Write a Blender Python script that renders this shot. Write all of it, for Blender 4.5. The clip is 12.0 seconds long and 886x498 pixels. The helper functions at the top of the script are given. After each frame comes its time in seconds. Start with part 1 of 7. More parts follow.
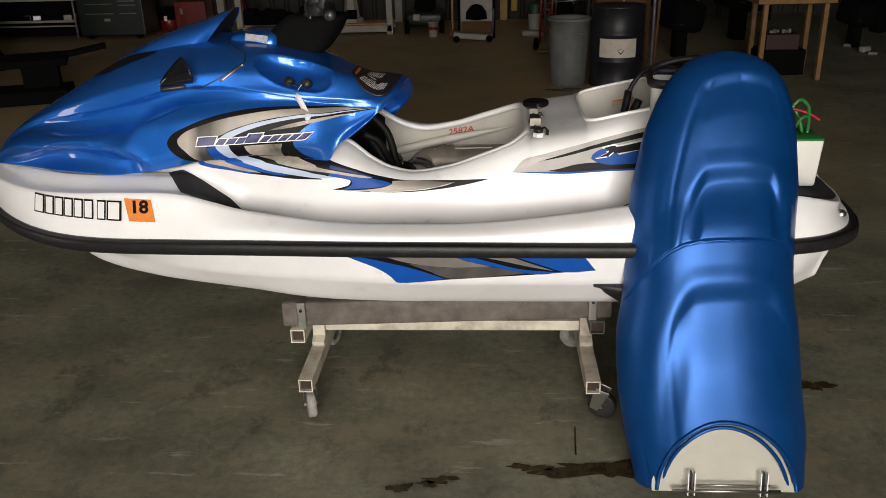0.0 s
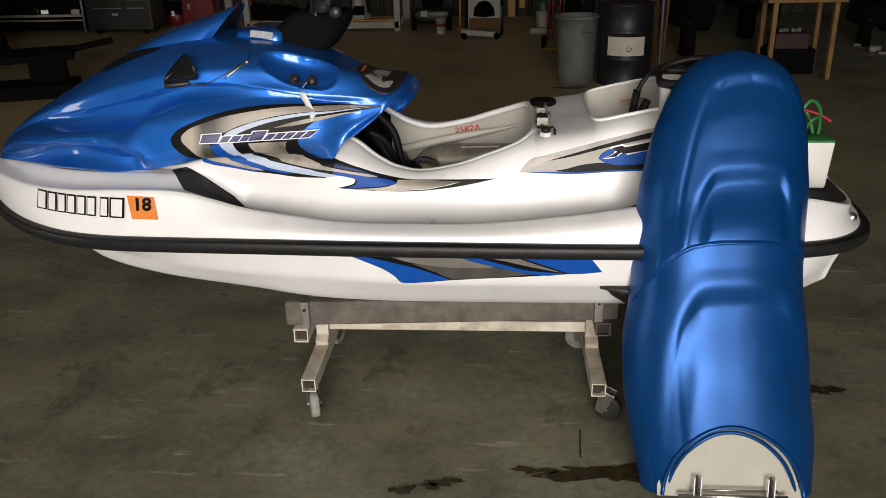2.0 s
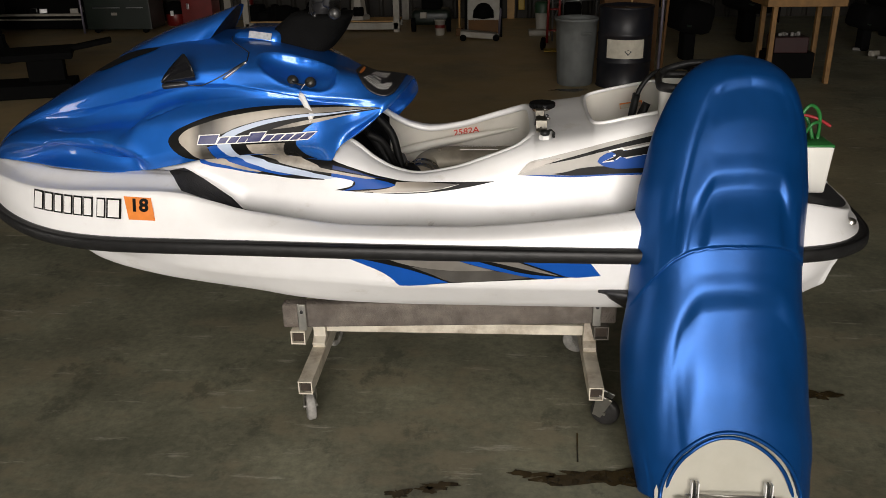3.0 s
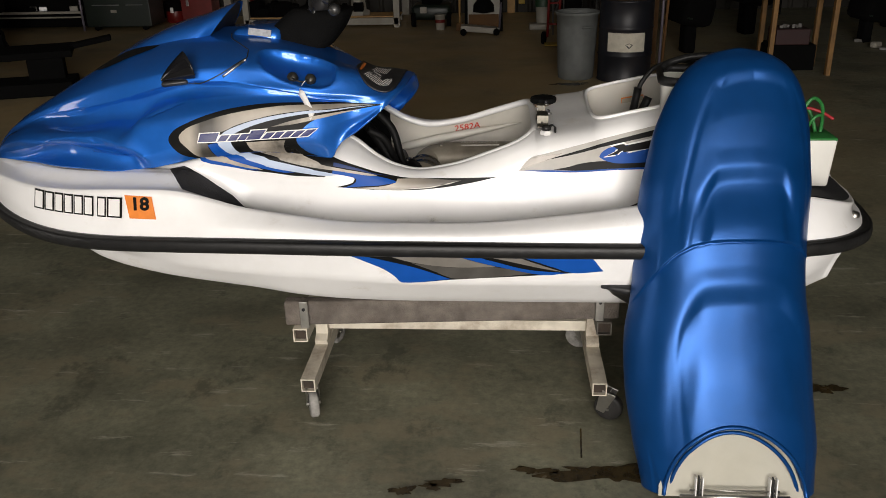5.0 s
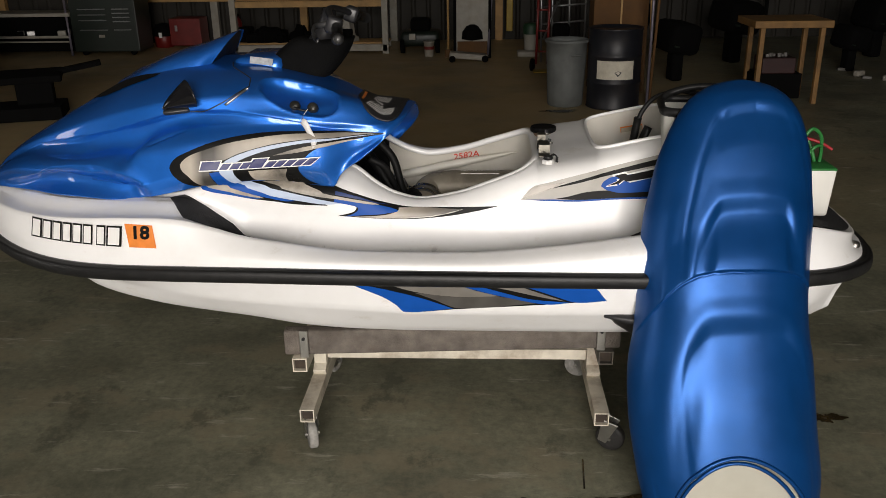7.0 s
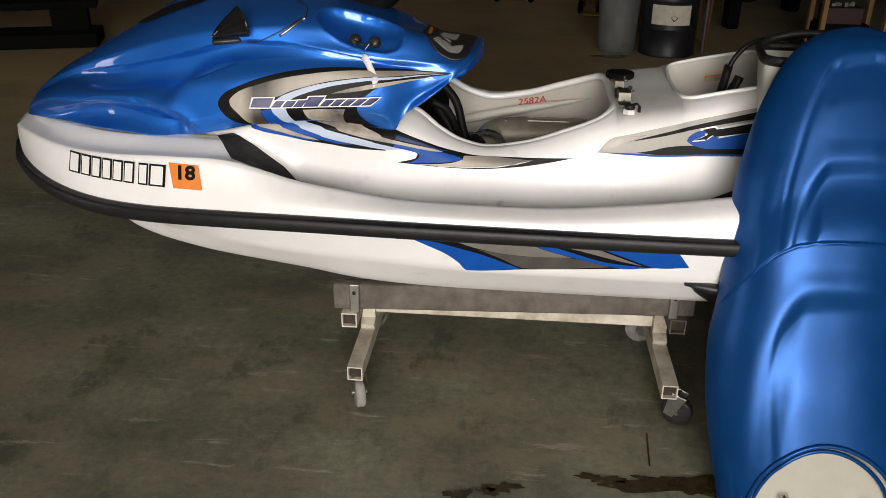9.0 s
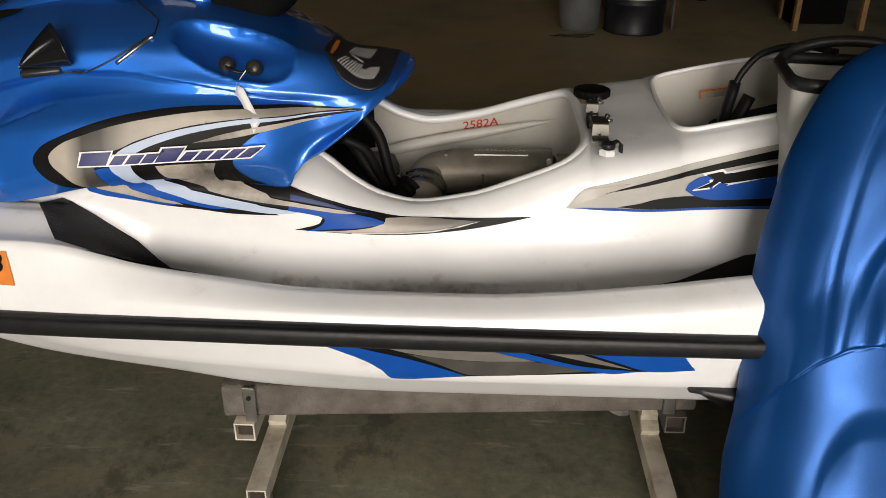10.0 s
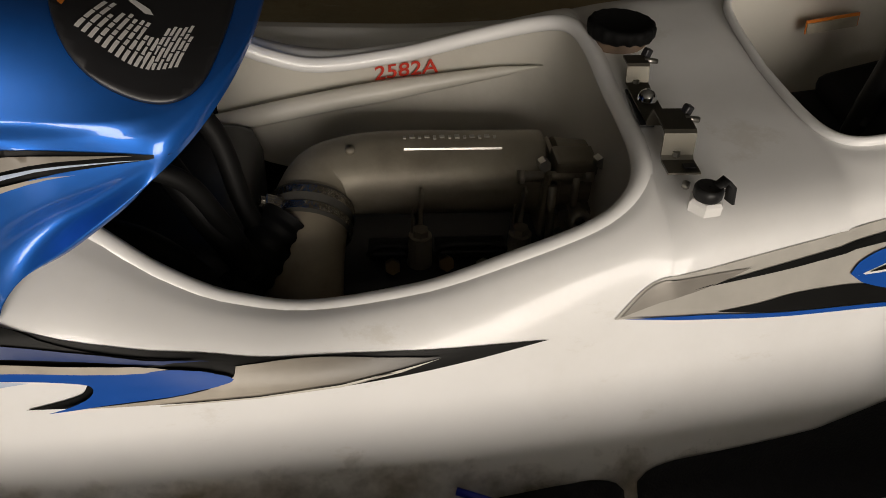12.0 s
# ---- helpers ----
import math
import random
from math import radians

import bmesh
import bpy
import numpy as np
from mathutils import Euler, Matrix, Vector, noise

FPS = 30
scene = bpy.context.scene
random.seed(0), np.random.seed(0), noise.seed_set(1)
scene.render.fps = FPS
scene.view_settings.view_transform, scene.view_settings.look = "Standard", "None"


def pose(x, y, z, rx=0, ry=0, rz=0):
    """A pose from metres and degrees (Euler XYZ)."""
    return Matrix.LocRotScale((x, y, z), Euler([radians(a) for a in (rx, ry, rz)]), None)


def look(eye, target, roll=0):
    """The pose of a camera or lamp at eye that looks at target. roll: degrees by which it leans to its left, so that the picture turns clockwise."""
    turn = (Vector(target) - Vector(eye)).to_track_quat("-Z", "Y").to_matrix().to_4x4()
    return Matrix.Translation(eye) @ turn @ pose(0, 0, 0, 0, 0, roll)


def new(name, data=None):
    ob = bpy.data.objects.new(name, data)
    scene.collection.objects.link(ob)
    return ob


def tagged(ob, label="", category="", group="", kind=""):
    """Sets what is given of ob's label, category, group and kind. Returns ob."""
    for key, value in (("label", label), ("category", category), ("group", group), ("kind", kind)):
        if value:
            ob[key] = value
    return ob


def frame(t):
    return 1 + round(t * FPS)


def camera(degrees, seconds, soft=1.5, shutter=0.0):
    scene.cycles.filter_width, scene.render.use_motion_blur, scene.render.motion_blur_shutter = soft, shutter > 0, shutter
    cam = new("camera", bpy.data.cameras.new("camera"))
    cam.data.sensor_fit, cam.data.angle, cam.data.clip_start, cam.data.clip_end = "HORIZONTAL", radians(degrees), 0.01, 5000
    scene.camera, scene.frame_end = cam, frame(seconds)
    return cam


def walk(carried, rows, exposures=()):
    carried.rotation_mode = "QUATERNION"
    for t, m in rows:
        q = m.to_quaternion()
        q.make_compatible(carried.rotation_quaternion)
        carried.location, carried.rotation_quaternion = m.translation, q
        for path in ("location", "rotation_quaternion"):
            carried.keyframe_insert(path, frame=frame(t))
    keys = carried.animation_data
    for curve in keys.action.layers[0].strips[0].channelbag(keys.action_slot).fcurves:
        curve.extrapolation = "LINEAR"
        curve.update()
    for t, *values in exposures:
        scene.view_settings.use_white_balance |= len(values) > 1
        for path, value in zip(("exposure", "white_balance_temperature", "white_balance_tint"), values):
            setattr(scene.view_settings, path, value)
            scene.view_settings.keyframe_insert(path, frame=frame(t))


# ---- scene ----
cam = camera(56.0, 12.0, soft=0.6)
PATH = [
    (0, (0.15, 0.069, 1.691), (0.032, 1.918, 0.938), -1.6),
    (0.5, (0.145, 0.086, 1.69), (0.019, 1.93, 0.925), -1.5),
    (1, (0.144, 0.093, 1.692), (0.015, 1.944, 0.946), -1.2),
    (1.5, (0.144, 0.09, 1.694), (0.021, 1.943, 0.95), -1.3),
    (2, (0.151, 0.098, 1.691), (0.019, 1.943, 0.931), -1.3),
    (2.5, (0.146, 0.107, 1.69), (0.018, 1.949, 0.92), -1.0),
    (3, (0.15, 0.108, 1.692), (0.023, 1.954, 0.935), -0.9),
    (3.5, (0.149, 0.107, 1.692), (0.016, 1.953, 0.936), -0.8),
    (5.5, (0.15, 0.126, 1.694), (0.019, 1.967, 0.923), -1.5),
    (6, (0.147, 0.133, 1.693), (0.011, 1.978, 0.933), -1.3),
    (6.5, (0.15, 0.121, 1.702), (0.03, 1.977, 0.969), -1.2),
    (6.7, (0.103, 0.125, 1.707), (0.011, 1.988, 0.985), -1.0),
    (8.3, (0.075, 0.149, 1.688), (-0.066, 2.014, 0.980), -0.1),
    (8.5, (0.027, 0.179, 1.691), (-0.134, 2.038, 0.972), -0.5),
    (9, (-0.038, 0.329, 1.656), (-0.191, 2.137, 0.816), 0.7),
    (9.5, (0.009, 0.687, 1.633), (-0.23, 2.462, 0.742), -3.2),
    (10, (0.013, 1.047, 1.63), (-0.059, 2.829, 0.726), -0.0),
    (10.5, (-0.026, 1.398, 1.582), (0.078, 3.159, 0.639), -1.6),
    (11, (-0.002, 1.751, 1.531), (-0.022, 3.464, 0.499), -0.5),
    (11.5, (-0.027, 1.965, 1.498), (0.096, 3.606, 0.362), 2.1),
    (12, (-0.057, 2.117, 1.484), (0.149, 3.666, 0.235), 3.4),
]
walk(cam, [(t, look(eye, target, roll)) for t, eye, target, roll in PATH],
     exposures=[(0, -0.05, 6600, 12), (9.0, -0.05, 6600, 12), (10.5, -0.16, 6800, 12), (11, -0.5, 6900, 12), (11.5, -0.5, 7050, 12), (12, -0.5, 7050, 12)])
# ---- world, daylight through the wide door behind the camera ----
CY = 3.05  # the craft's centre line
world = bpy.data.worlds.new("sky")
scene.world = world
world.use_nodes = True
wn = world.node_tree.nodes
sky = wn.new("ShaderNodeTexSky")
sky.sky_type, sky.sun_disc = "NISHITA", False
sky.sun_elevation, sky.sun_rotation = radians(38), radians(150)
wn["Background"].inputs["Strength"].default_value = 0.12
world.node_tree.links.new(sky.outputs["Color"], wn["Background"].inputs["Color"])
sun_data = bpy.data.lights.new("sun", "SUN")
sun_data.energy, sun_data.angle, sun_data.color = 1.2, radians(12), (1.0, 0.96, 0.9)
sun = new("sun", sun_data)
sun.matrix_world = look((0, -12, 20), (3, -20, 0))


def area(name, eye, target, sx, sy, watts, color):
    data = bpy.data.lights.new(name, "AREA")
    data.shape, data.size, data.size_y, data.energy, data.color = "RECTANGLE", sx, sy, watts, color
    ob = new(name, data)
    ob.matrix_world = look(eye, target)
    return ob


area("door_daylight", (0.5, -6.38, 2.32), (0.2, 3.0, 1.0), 4.4, 4.5, 930, (1.0, 0.95, 0.89))
area("side_door_daylight", (-9.88, 0.0, 1.6), (0.0, 3.0, 1.0), 1.3, 2.8, 70, (1.0, 0.95, 0.89))


# ---- materials ----
def mat(name, color, rough=0.5, metal=0.0, vary=0.12, scale=6.0, bump=0.0, bump_scale=60.0, coat=0.0, dark=None, stain=0.0,
        stain_scale=1.5, rough_vary=0.08, spec=0.5, speck=0.0, coat_rough=0.035):
    """A surface with a fine grain, a coarse drift of tone, and optionally stains of a second colour."""
    m = bpy.data.materials.new(name)
    m.use_nodes = True
    nt = m.node_tree
    b = nt.nodes["Principled BSDF"]
    b.inputs["Metallic"].default_value = metal
    b.inputs["Specular IOR Level"].default_value = spec
    b.inputs["Coat Weight"].default_value = coat
    b.inputs["Coat Roughness"].default_value = coat_rough
    tc = nt.nodes.new("ShaderNodeTexCoord")
    n1 = nt.nodes.new("ShaderNodeTexNoise")
    n1.inputs["Scale"].default_value, n1.inputs["Detail"].default_value = scale, 8
    nt.links.new(tc.outputs["Object"], n1.inputs["Vector"])
    ramp = nt.nodes.new("ShaderNodeMapRange")
    ramp.inputs["From Min"].default_value, ramp.inputs["From Max"].default_value = 0.3, 0.7
    ramp.inputs["To Min"].default_value, ramp.inputs["To Max"].default_value = 1 - vary, 1 + vary
    nt.links.new(n1.outputs["Fac"], ramp.inputs["Value"])
    mul = nt.nodes.new("ShaderNodeVectorMath")
    mul.operation = "SCALE"
    mul.inputs[0].default_value = color
    nt.links.new(ramp.outputs["Result"], mul.inputs["Scale"])
    out = mul.outputs["Vector"]
    if stain > 0:
        n2 = nt.nodes.new("ShaderNodeTexNoise")
        n2.inputs["Scale"].default_value, n2.inputs["Detail"].default_value, n2.inputs["Roughness"].default_value = stain_scale, 10, 0.65
        nt.links.new(tc.outputs["Object"], n2.inputs["Vector"])
        cut = nt.nodes.new("ShaderNodeMapRange")
        cut.inputs["From Min"].default_value, cut.inputs["From Max"].default_value = 0.48, 0.72
        cut.inputs["To Max"].default_value = stain
        nt.links.new(n2.outputs["Fac"], cut.inputs["Value"])
        mix = nt.nodes.new("ShaderNodeMix")
        mix.data_type = "RGBA"
        nt.links.new(cut.outputs["Result"], mix.inputs["Factor"])
        nt.links.new(out, mix.inputs["A"])
        mix.inputs["B"].default_value = (*(dark or [c * 0.4 for c in color]), 1)
        out = mix.outputs["Result"]
    if speck > 0:
        n4 = nt.nodes.new("ShaderNodeTexNoise")
        n4.inputs["Scale"].default_value, n4.inputs["Detail"].default_value, n4.inputs["Roughness"].default_value = 28, 12, 0.75
        nt.links.new(tc.outputs["Object"], n4.inputs["Vector"])
        grit = nt.nodes.new("ShaderNodeMapRange")
        grit.inputs["From Min"].default_value, grit.inputs["From Max"].default_value = 0.35, 0.65
        grit.inputs["To Min"].default_value, grit.inputs["To Max"].default_value = 1 - speck, 1 + speck
        nt.links.new(n4.outputs["Fac"], grit.inputs["Value"])
        times = nt.nodes.new("ShaderNodeVectorMath")
        times.operation = "SCALE"
        nt.links.new(out, times.inputs[0])
        nt.links.new(grit.outputs["Result"], times.inputs["Scale"])
        out = times.outputs["Vector"]
    nt.links.new(out, b.inputs["Base Color"])
    rr = nt.nodes.new("ShaderNodeMapRange")
    rr.inputs["To Min"].default_value, rr.inputs["To Max"].default_value = max(0.02, rough - rough_vary), min(1, rough + rough_vary)
    nt.links.new(n1.outputs["Fac"], rr.inputs["Value"])
    nt.links.new(rr.outputs["Result"], b.inputs["Roughness"])
    if bump > 0:
        n3 = nt.nodes.new("ShaderNodeTexNoise")
        n3.inputs["Scale"].default_value, n3.inputs["Detail"].default_value = bump_scale, 6
        nt.links.new(tc.outputs["Object"], n3.inputs["Vector"])
        bp = nt.nodes.new("ShaderNodeBump")
        bp.inputs["Strength"].default_value, bp.inputs["Distance"].default_value = bump, 0.01
        nt.links.new(n3.outputs["Fac"], bp.inputs["Height"])
        nt.links.new(bp.outputs["Normal"], b.inputs["Normal"])
    return m


GEL = mat("white_gelcoat", (0.85, 0.845, 0.835), 0.4, vary=0.02, scale=9, coat=0.4, coat_rough=0.11, stain=0.12, dark=(0.42, 0.38, 0.30), stain_scale=5)
BLUE = mat("blue_paint", (0.007, 0.135, 0.56), 0.46, metal=0.65, vary=0.03, scale=60, coat=1.0, rough_vary=0.03)
RUBBER = mat("black_rubber", (0.013, 0.013, 0.013), 0.42, vary=0.2, scale=30, bump=0.1, spec=0.28)
VINYL = mat("blue_vinyl", (0.002, 0.062, 0.240), 0.35, metal=0.5, vary=0.06, scale=14, bump=0.05, bump_scale=420, spec=0.45)
BLACK = mat("black_plastic", (0.018, 0.018, 0.02), 0.38, vary=0.15, scale=30)
MATBLACK = mat("black_traction_mat", (0.022, 0.022, 0.024), 0.8, vary=0.2, scale=60, bump=0.4, bump_scale=300)
STEEL = mat("bare_steel", (0.40, 0.39, 0.36), 0.36, metal=1.0, vary=0.12, scale=25, stain=0.3, dark=(0.25, 0.2, 0.15), stain_scale=18)
CREAM = mat("cream_painted_tube", (0.60, 0.55, 0.45), 0.5, vary=0.14, scale=16, bump=0.1, stain=0.75, dark=(0.19, 0.125, 0.075), stain_scale=9)
ALLOY = mat("cast_alloy", (0.29, 0.26, 0.205), 0.48, metal=0.3, vary=0.15, scale=12, bump=0.03, bump_scale=250, stain=0.5, dark=(0.09, 0.065, 0.04), stain_scale=7)
PLANK = mat("weathered_carpet_plank", (0.13, 0.112, 0.095), 0.9, vary=0.3, scale=22, bump=0.5, bump_scale=160, stain=0.7, dark=(0.075, 0.058, 0.045), stain_scale=6)
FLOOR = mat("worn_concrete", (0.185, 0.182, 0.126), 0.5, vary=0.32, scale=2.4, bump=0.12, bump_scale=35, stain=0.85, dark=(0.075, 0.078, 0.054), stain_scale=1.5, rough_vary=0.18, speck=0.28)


def wear(m, color, share, scale, low, stretch):
    """Lays worn patches of another colour over a material, drawn out along one axis."""
    nt = m.node_tree
    b = nt.nodes["Principled BSDF"]
    old = b.inputs["Base Color"].links[0].from_socket
    tc = nt.nodes.new("ShaderNodeTexCoord")
    mp = nt.nodes.new("ShaderNodeMapping")
    mp.inputs["Scale"].default_value = stretch
    mp.inputs["Rotation"].default_value = (0, 0, 0.35)
    n = nt.nodes.new("ShaderNodeTexNoise")
    n.inputs["Scale"].default_value, n.inputs["Detail"].default_value, n.inputs["Roughness"].default_value = scale, 14, 0.72
    cut = nt.nodes.new("ShaderNodeMapRange")
    cut.inputs["From Min"].default_value, cut.inputs["From Max"].default_value, cut.inputs["To Max"].default_value = low, low + 0.07, share
    mix = nt.nodes.new("ShaderNodeMix")
    mix.data_type = "RGBA"
    mix.inputs["B"].default_value = (*color, 1)
    nt.links.new(tc.outputs["Object"], mp.inputs["Vector"])
    nt.links.new(mp.outputs["Vector"], n.inputs["Vector"])
    nt.links.new(n.outputs["Fac"], cut.inputs["Value"])
    nt.links.new(cut.outputs["Result"], mix.inputs["Factor"])
    nt.links.new(old, mix.inputs["A"])
    nt.links.new(mix.outputs["Result"], b.inputs["Base Color"])


wear(FLOOR, (0.235, 0.205, 0.135), 0.6, 1.7, 0.51, (1, 1.6, 1))
wear(FLOOR, (0.07, 0.07, 0.05), 0.7, 3.1, 0.56, (1.3, 1, 1))
wear(FLOOR, (0.40, 0.38, 0.31), 0.8, 6.0, 0.585, (0.45, 2.2, 1))


wear(GEL, (0.62, 0.58, 0.50), 0.35, 5.0, 0.60, (1, 1, 2))


def dust_and_light(m, color):
    """A broad stretch of brown dust over the back of the floor, painted lighter to stand for light there, thinning out
    towards the front and one side.
    """
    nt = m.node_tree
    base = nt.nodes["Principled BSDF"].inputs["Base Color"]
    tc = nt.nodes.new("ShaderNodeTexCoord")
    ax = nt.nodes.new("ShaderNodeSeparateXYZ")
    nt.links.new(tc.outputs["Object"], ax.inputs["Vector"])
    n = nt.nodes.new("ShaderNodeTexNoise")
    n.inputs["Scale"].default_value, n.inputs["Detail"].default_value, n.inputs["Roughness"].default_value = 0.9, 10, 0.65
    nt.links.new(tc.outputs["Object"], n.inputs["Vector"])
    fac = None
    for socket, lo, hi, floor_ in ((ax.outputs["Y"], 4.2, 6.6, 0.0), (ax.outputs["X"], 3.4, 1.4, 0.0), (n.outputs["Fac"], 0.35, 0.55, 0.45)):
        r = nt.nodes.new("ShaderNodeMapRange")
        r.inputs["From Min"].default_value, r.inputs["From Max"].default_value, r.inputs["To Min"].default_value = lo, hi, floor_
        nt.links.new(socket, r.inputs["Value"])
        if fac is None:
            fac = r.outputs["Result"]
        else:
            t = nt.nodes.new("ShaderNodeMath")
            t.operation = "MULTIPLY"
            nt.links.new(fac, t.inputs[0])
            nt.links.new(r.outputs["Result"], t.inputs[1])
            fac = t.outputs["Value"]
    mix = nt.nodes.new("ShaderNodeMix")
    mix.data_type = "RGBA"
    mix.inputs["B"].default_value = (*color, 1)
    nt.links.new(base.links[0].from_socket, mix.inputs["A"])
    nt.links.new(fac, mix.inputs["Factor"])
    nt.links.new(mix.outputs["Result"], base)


# brown dust tone, raised to brighten the dim far floor
dust_and_light(FLOOR, (0.42, 0.315, 0.165))
WET = mat("oil_wet_concrete", (0.04, 0.028, 0.012), 0.25, vary=0.5, scale=18, speck=0.4)
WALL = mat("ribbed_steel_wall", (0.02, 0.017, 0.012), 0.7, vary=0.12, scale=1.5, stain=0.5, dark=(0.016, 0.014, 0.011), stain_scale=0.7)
TIMBER = mat("yellow_pine", (0.42, 0.25, 0.09), 0.6, vary=0.18, scale=9, bump=0.15, stain=0.4, dark=(0.2, 0.11, 0.04), stain_scale=4)
BIN = mat("white_polyethylene", (0.72, 0.71, 0.66), 0.45, vary=0.04, scale=8, stain=0.15, dark=(0.4, 0.37, 0.3), stain_scale=4)


# ---- mesh helpers ----
def part(name, bm, material, parent=None, label="", smooth=True):
    """Links a bmesh, given in world places, as one mesh object under a thing or a part."""
    me = bpy.data.meshes.new(name)
    bm.to_mesh(me)
    bm.free()
    if material:
        me.materials.append(material)
    if smooth:
        for p in me.polygons:
            p.use_smooth = True
    ob = new(name, me)
    if parent:
        ob.parent = parent
        ob.matrix_parent_inverse = chain(parent).inverted()
    return tagged(ob, label)


def chain(ob):
    """The world pose of a thing or a part before the scene is evaluated."""
    m = ob.matrix_basis
    if ob.parent:
        m = chain(ob.parent) @ ob.matrix_parent_inverse @ m
    return m


def thing(name, at, label, category, group="", kind=""):
    ob = new(name)
    ob.matrix_basis = pose(*at)
    ob.empty_display_size = 0.1
    return tagged(ob, label, category, group, kind)


def box(bm, c, size, rot=(0, 0, 0), bevel=0.0, taper=1.0):
    """A bevelled box about the centre c; taper narrows its top."""
    r = bmesh.ops.create_cube(bm, size=1)
    vs = r["verts"]
    for v in vs:
        k = taper if v.co.z > 0 else 1
        v.co = Vector((v.co.x * size[0] * k, v.co.y * size[1] * k, v.co.z * size[2]))
    if bevel > 0:
        es = list({e for v in vs for e in v.link_edges})
        r = bmesh.ops.bevel(bm, geom=es, offset=bevel, segments=2, affect="EDGES", profile=0.5)
        vs = list({v for f in r["faces"] for v in f.verts} | {v for v in vs if v.is_valid})
    bmesh.ops.transform(bm, matrix=pose(*c, *rot), verts=vs)
    return bm


def rod(bm, a, b, r0, r1=None, n=16, caps=True):
    """A round bar from a to b."""
    a, b = Vector(a), Vector(b)
    d = b - a
    r = bmesh.ops.create_cone(bm, cap_ends=caps, segments=n, radius1=r0, radius2=r0 if r1 is None else r1, depth=d.length)
    bmesh.ops.transform(bm, matrix=Matrix.Translation((a + b) / 2) @ d.to_track_quat("Z", "Y").to_matrix().to_4x4(), verts=r["verts"])
    return bm


def lathe(bm, c, profile, n=32, axis="Z", rot=(0, 0, 0)):
    """A turned body: profile rows of radius and height."""
    rings = []
    m = pose(*c, *rot)
    for r, h in profile:
        rings.append([bm.verts.new(m @ Vector((r * math.cos(2 * math.pi * k / n), r * math.sin(2 * math.pi * k / n), h))) for k in range(n)])
    for p, q in zip(rings, rings[1:]):
        for k in range(n):
            bm.faces.new((p[k], p[(k + 1) % n], q[(k + 1) % n], q[k]))
    return bm


def tube(bm, pts, radius, n=10, closed=False, squash=1.0, up=(0, 0, 1)):
    """A hose or bar swept along points."""
    pts = [Vector(p) for p in pts]
    rings = []
    cnt = len(pts)
    for i, p in enumerate(pts):
        a, b = (pts[(i - 1) % cnt], pts[(i + 1) % cnt]) if closed else (pts[max(i - 1, 0)], pts[min(i + 1, cnt - 1)])
        d = (b - a).normalized()
        s = d.cross(Vector(up))
        s = s.normalized() if s.length > 1e-4 else Vector((1, 0, 0))
        w = s.cross(d).normalized()
        rr = radius[i] if isinstance(radius, (list, tuple)) else radius
        rings.append([bm.verts.new(p + rr * (math.cos(2 * math.pi * k / n) * s + squash * math.sin(2 * math.pi * k / n) * w)) for k in range(n)])
    pairs = list(zip(rings, rings[1:])) + ([(rings[-1], rings[0])] if closed else [])
    for p, q in pairs:
        for k in range(n):
            bm.faces.new((p[k], p[(k + 1) % n], q[(k + 1) % n], q[k]))
    if not closed:
        bm.faces.new(rings[0]), bm.faces.new(rings[-1][::-1])
    return bm


def smooth_curve(knots, x):
    """A monotone cubic through knots of (x, value)."""
    xs, ys = np.array([k[0] for k in knots], float), np.array([k[1] for k in knots], float)
    if len(xs) == 1:
        return float(ys[0])
    x = min(max(x, xs[0]), xs[-1])
    h, d = np.diff(xs), np.diff(ys) / np.diff(xs)
    m = np.zeros(len(xs))
    m[0], m[-1] = d[0], d[-1]
    for i in range(1, len(xs) - 1):
        m[i] = 0 if d[i - 1] * d[i] <= 0 else (h[i - 1] + h[i]) / (h[i - 1] / d[i] + h[i] / d[i - 1])
    i = min(int(np.searchsorted(xs, x, side="right")) - 1, len(h) - 1)
    t = (x - xs[i]) / h[i]
    return float((1 + 2 * t) * (1 - t) ** 2 * ys[i] + t * (1 - t) ** 2 * h[i] * m[i] + t * t * (3 - 2 * t) * ys[i + 1] + t * t * (t - 1) * h[i] * m[i + 1])


def line(*knots):
    """A long line of the craft: knots of (x, half breadth, height)."""
    return lambda u: (smooth_curve([(k[0], k[1]) for k in knots], u), smooth_curve([(k[0], k[2]) for k in knots], u))


def spline(pts, sub, sharp=()):
    """A smooth curve through section points, broken at the sharp ones."""
    out = []
    cnt = len(pts)
    for i in range(cnt - 1):
        p1, p2 = np.array(pts[i]), np.array(pts[i + 1])
        p0 = 2 * p1 - p2 if i == 0 or i in sharp else np.array(pts[i - 1])
        p3 = 2 * p2 - p1 if i + 2 >= cnt or i + 1 in sharp else np.array(pts[i + 2])
        ln = np.linalg.norm(p2 - p1) + 1e-9
        m1 = (p2 - p0) * ln / (np.linalg.norm(p2 - p1) + np.linalg.norm(p1 - p0) + 1e-9)
        m2 = (p3 - p1) * ln / (np.linalg.norm(p3 - p2) + np.linalg.norm(p2 - p1) + 1e-9)
        for k in range(sub):
            t = k / sub
            out.append((2 * t**3 - 3 * t * t + 1) * p1 + (t**3 - 2 * t * t + t) * m1 + (3 * t * t - 2 * t**3) * p2 + (t**3 - t * t) * m2)
    out.append(np.array(pts[-1]))
    return out


def wide(v):
    """The craft is 6 cm broader than its first lines."""
    return v + 0.03 * min(1.0, v / 0.12)


def far(v, side):
    """The craft leans a little on its bunks: its far side stands higher."""
    return 0.0 if side > 0 else 0.1 * wide(v)


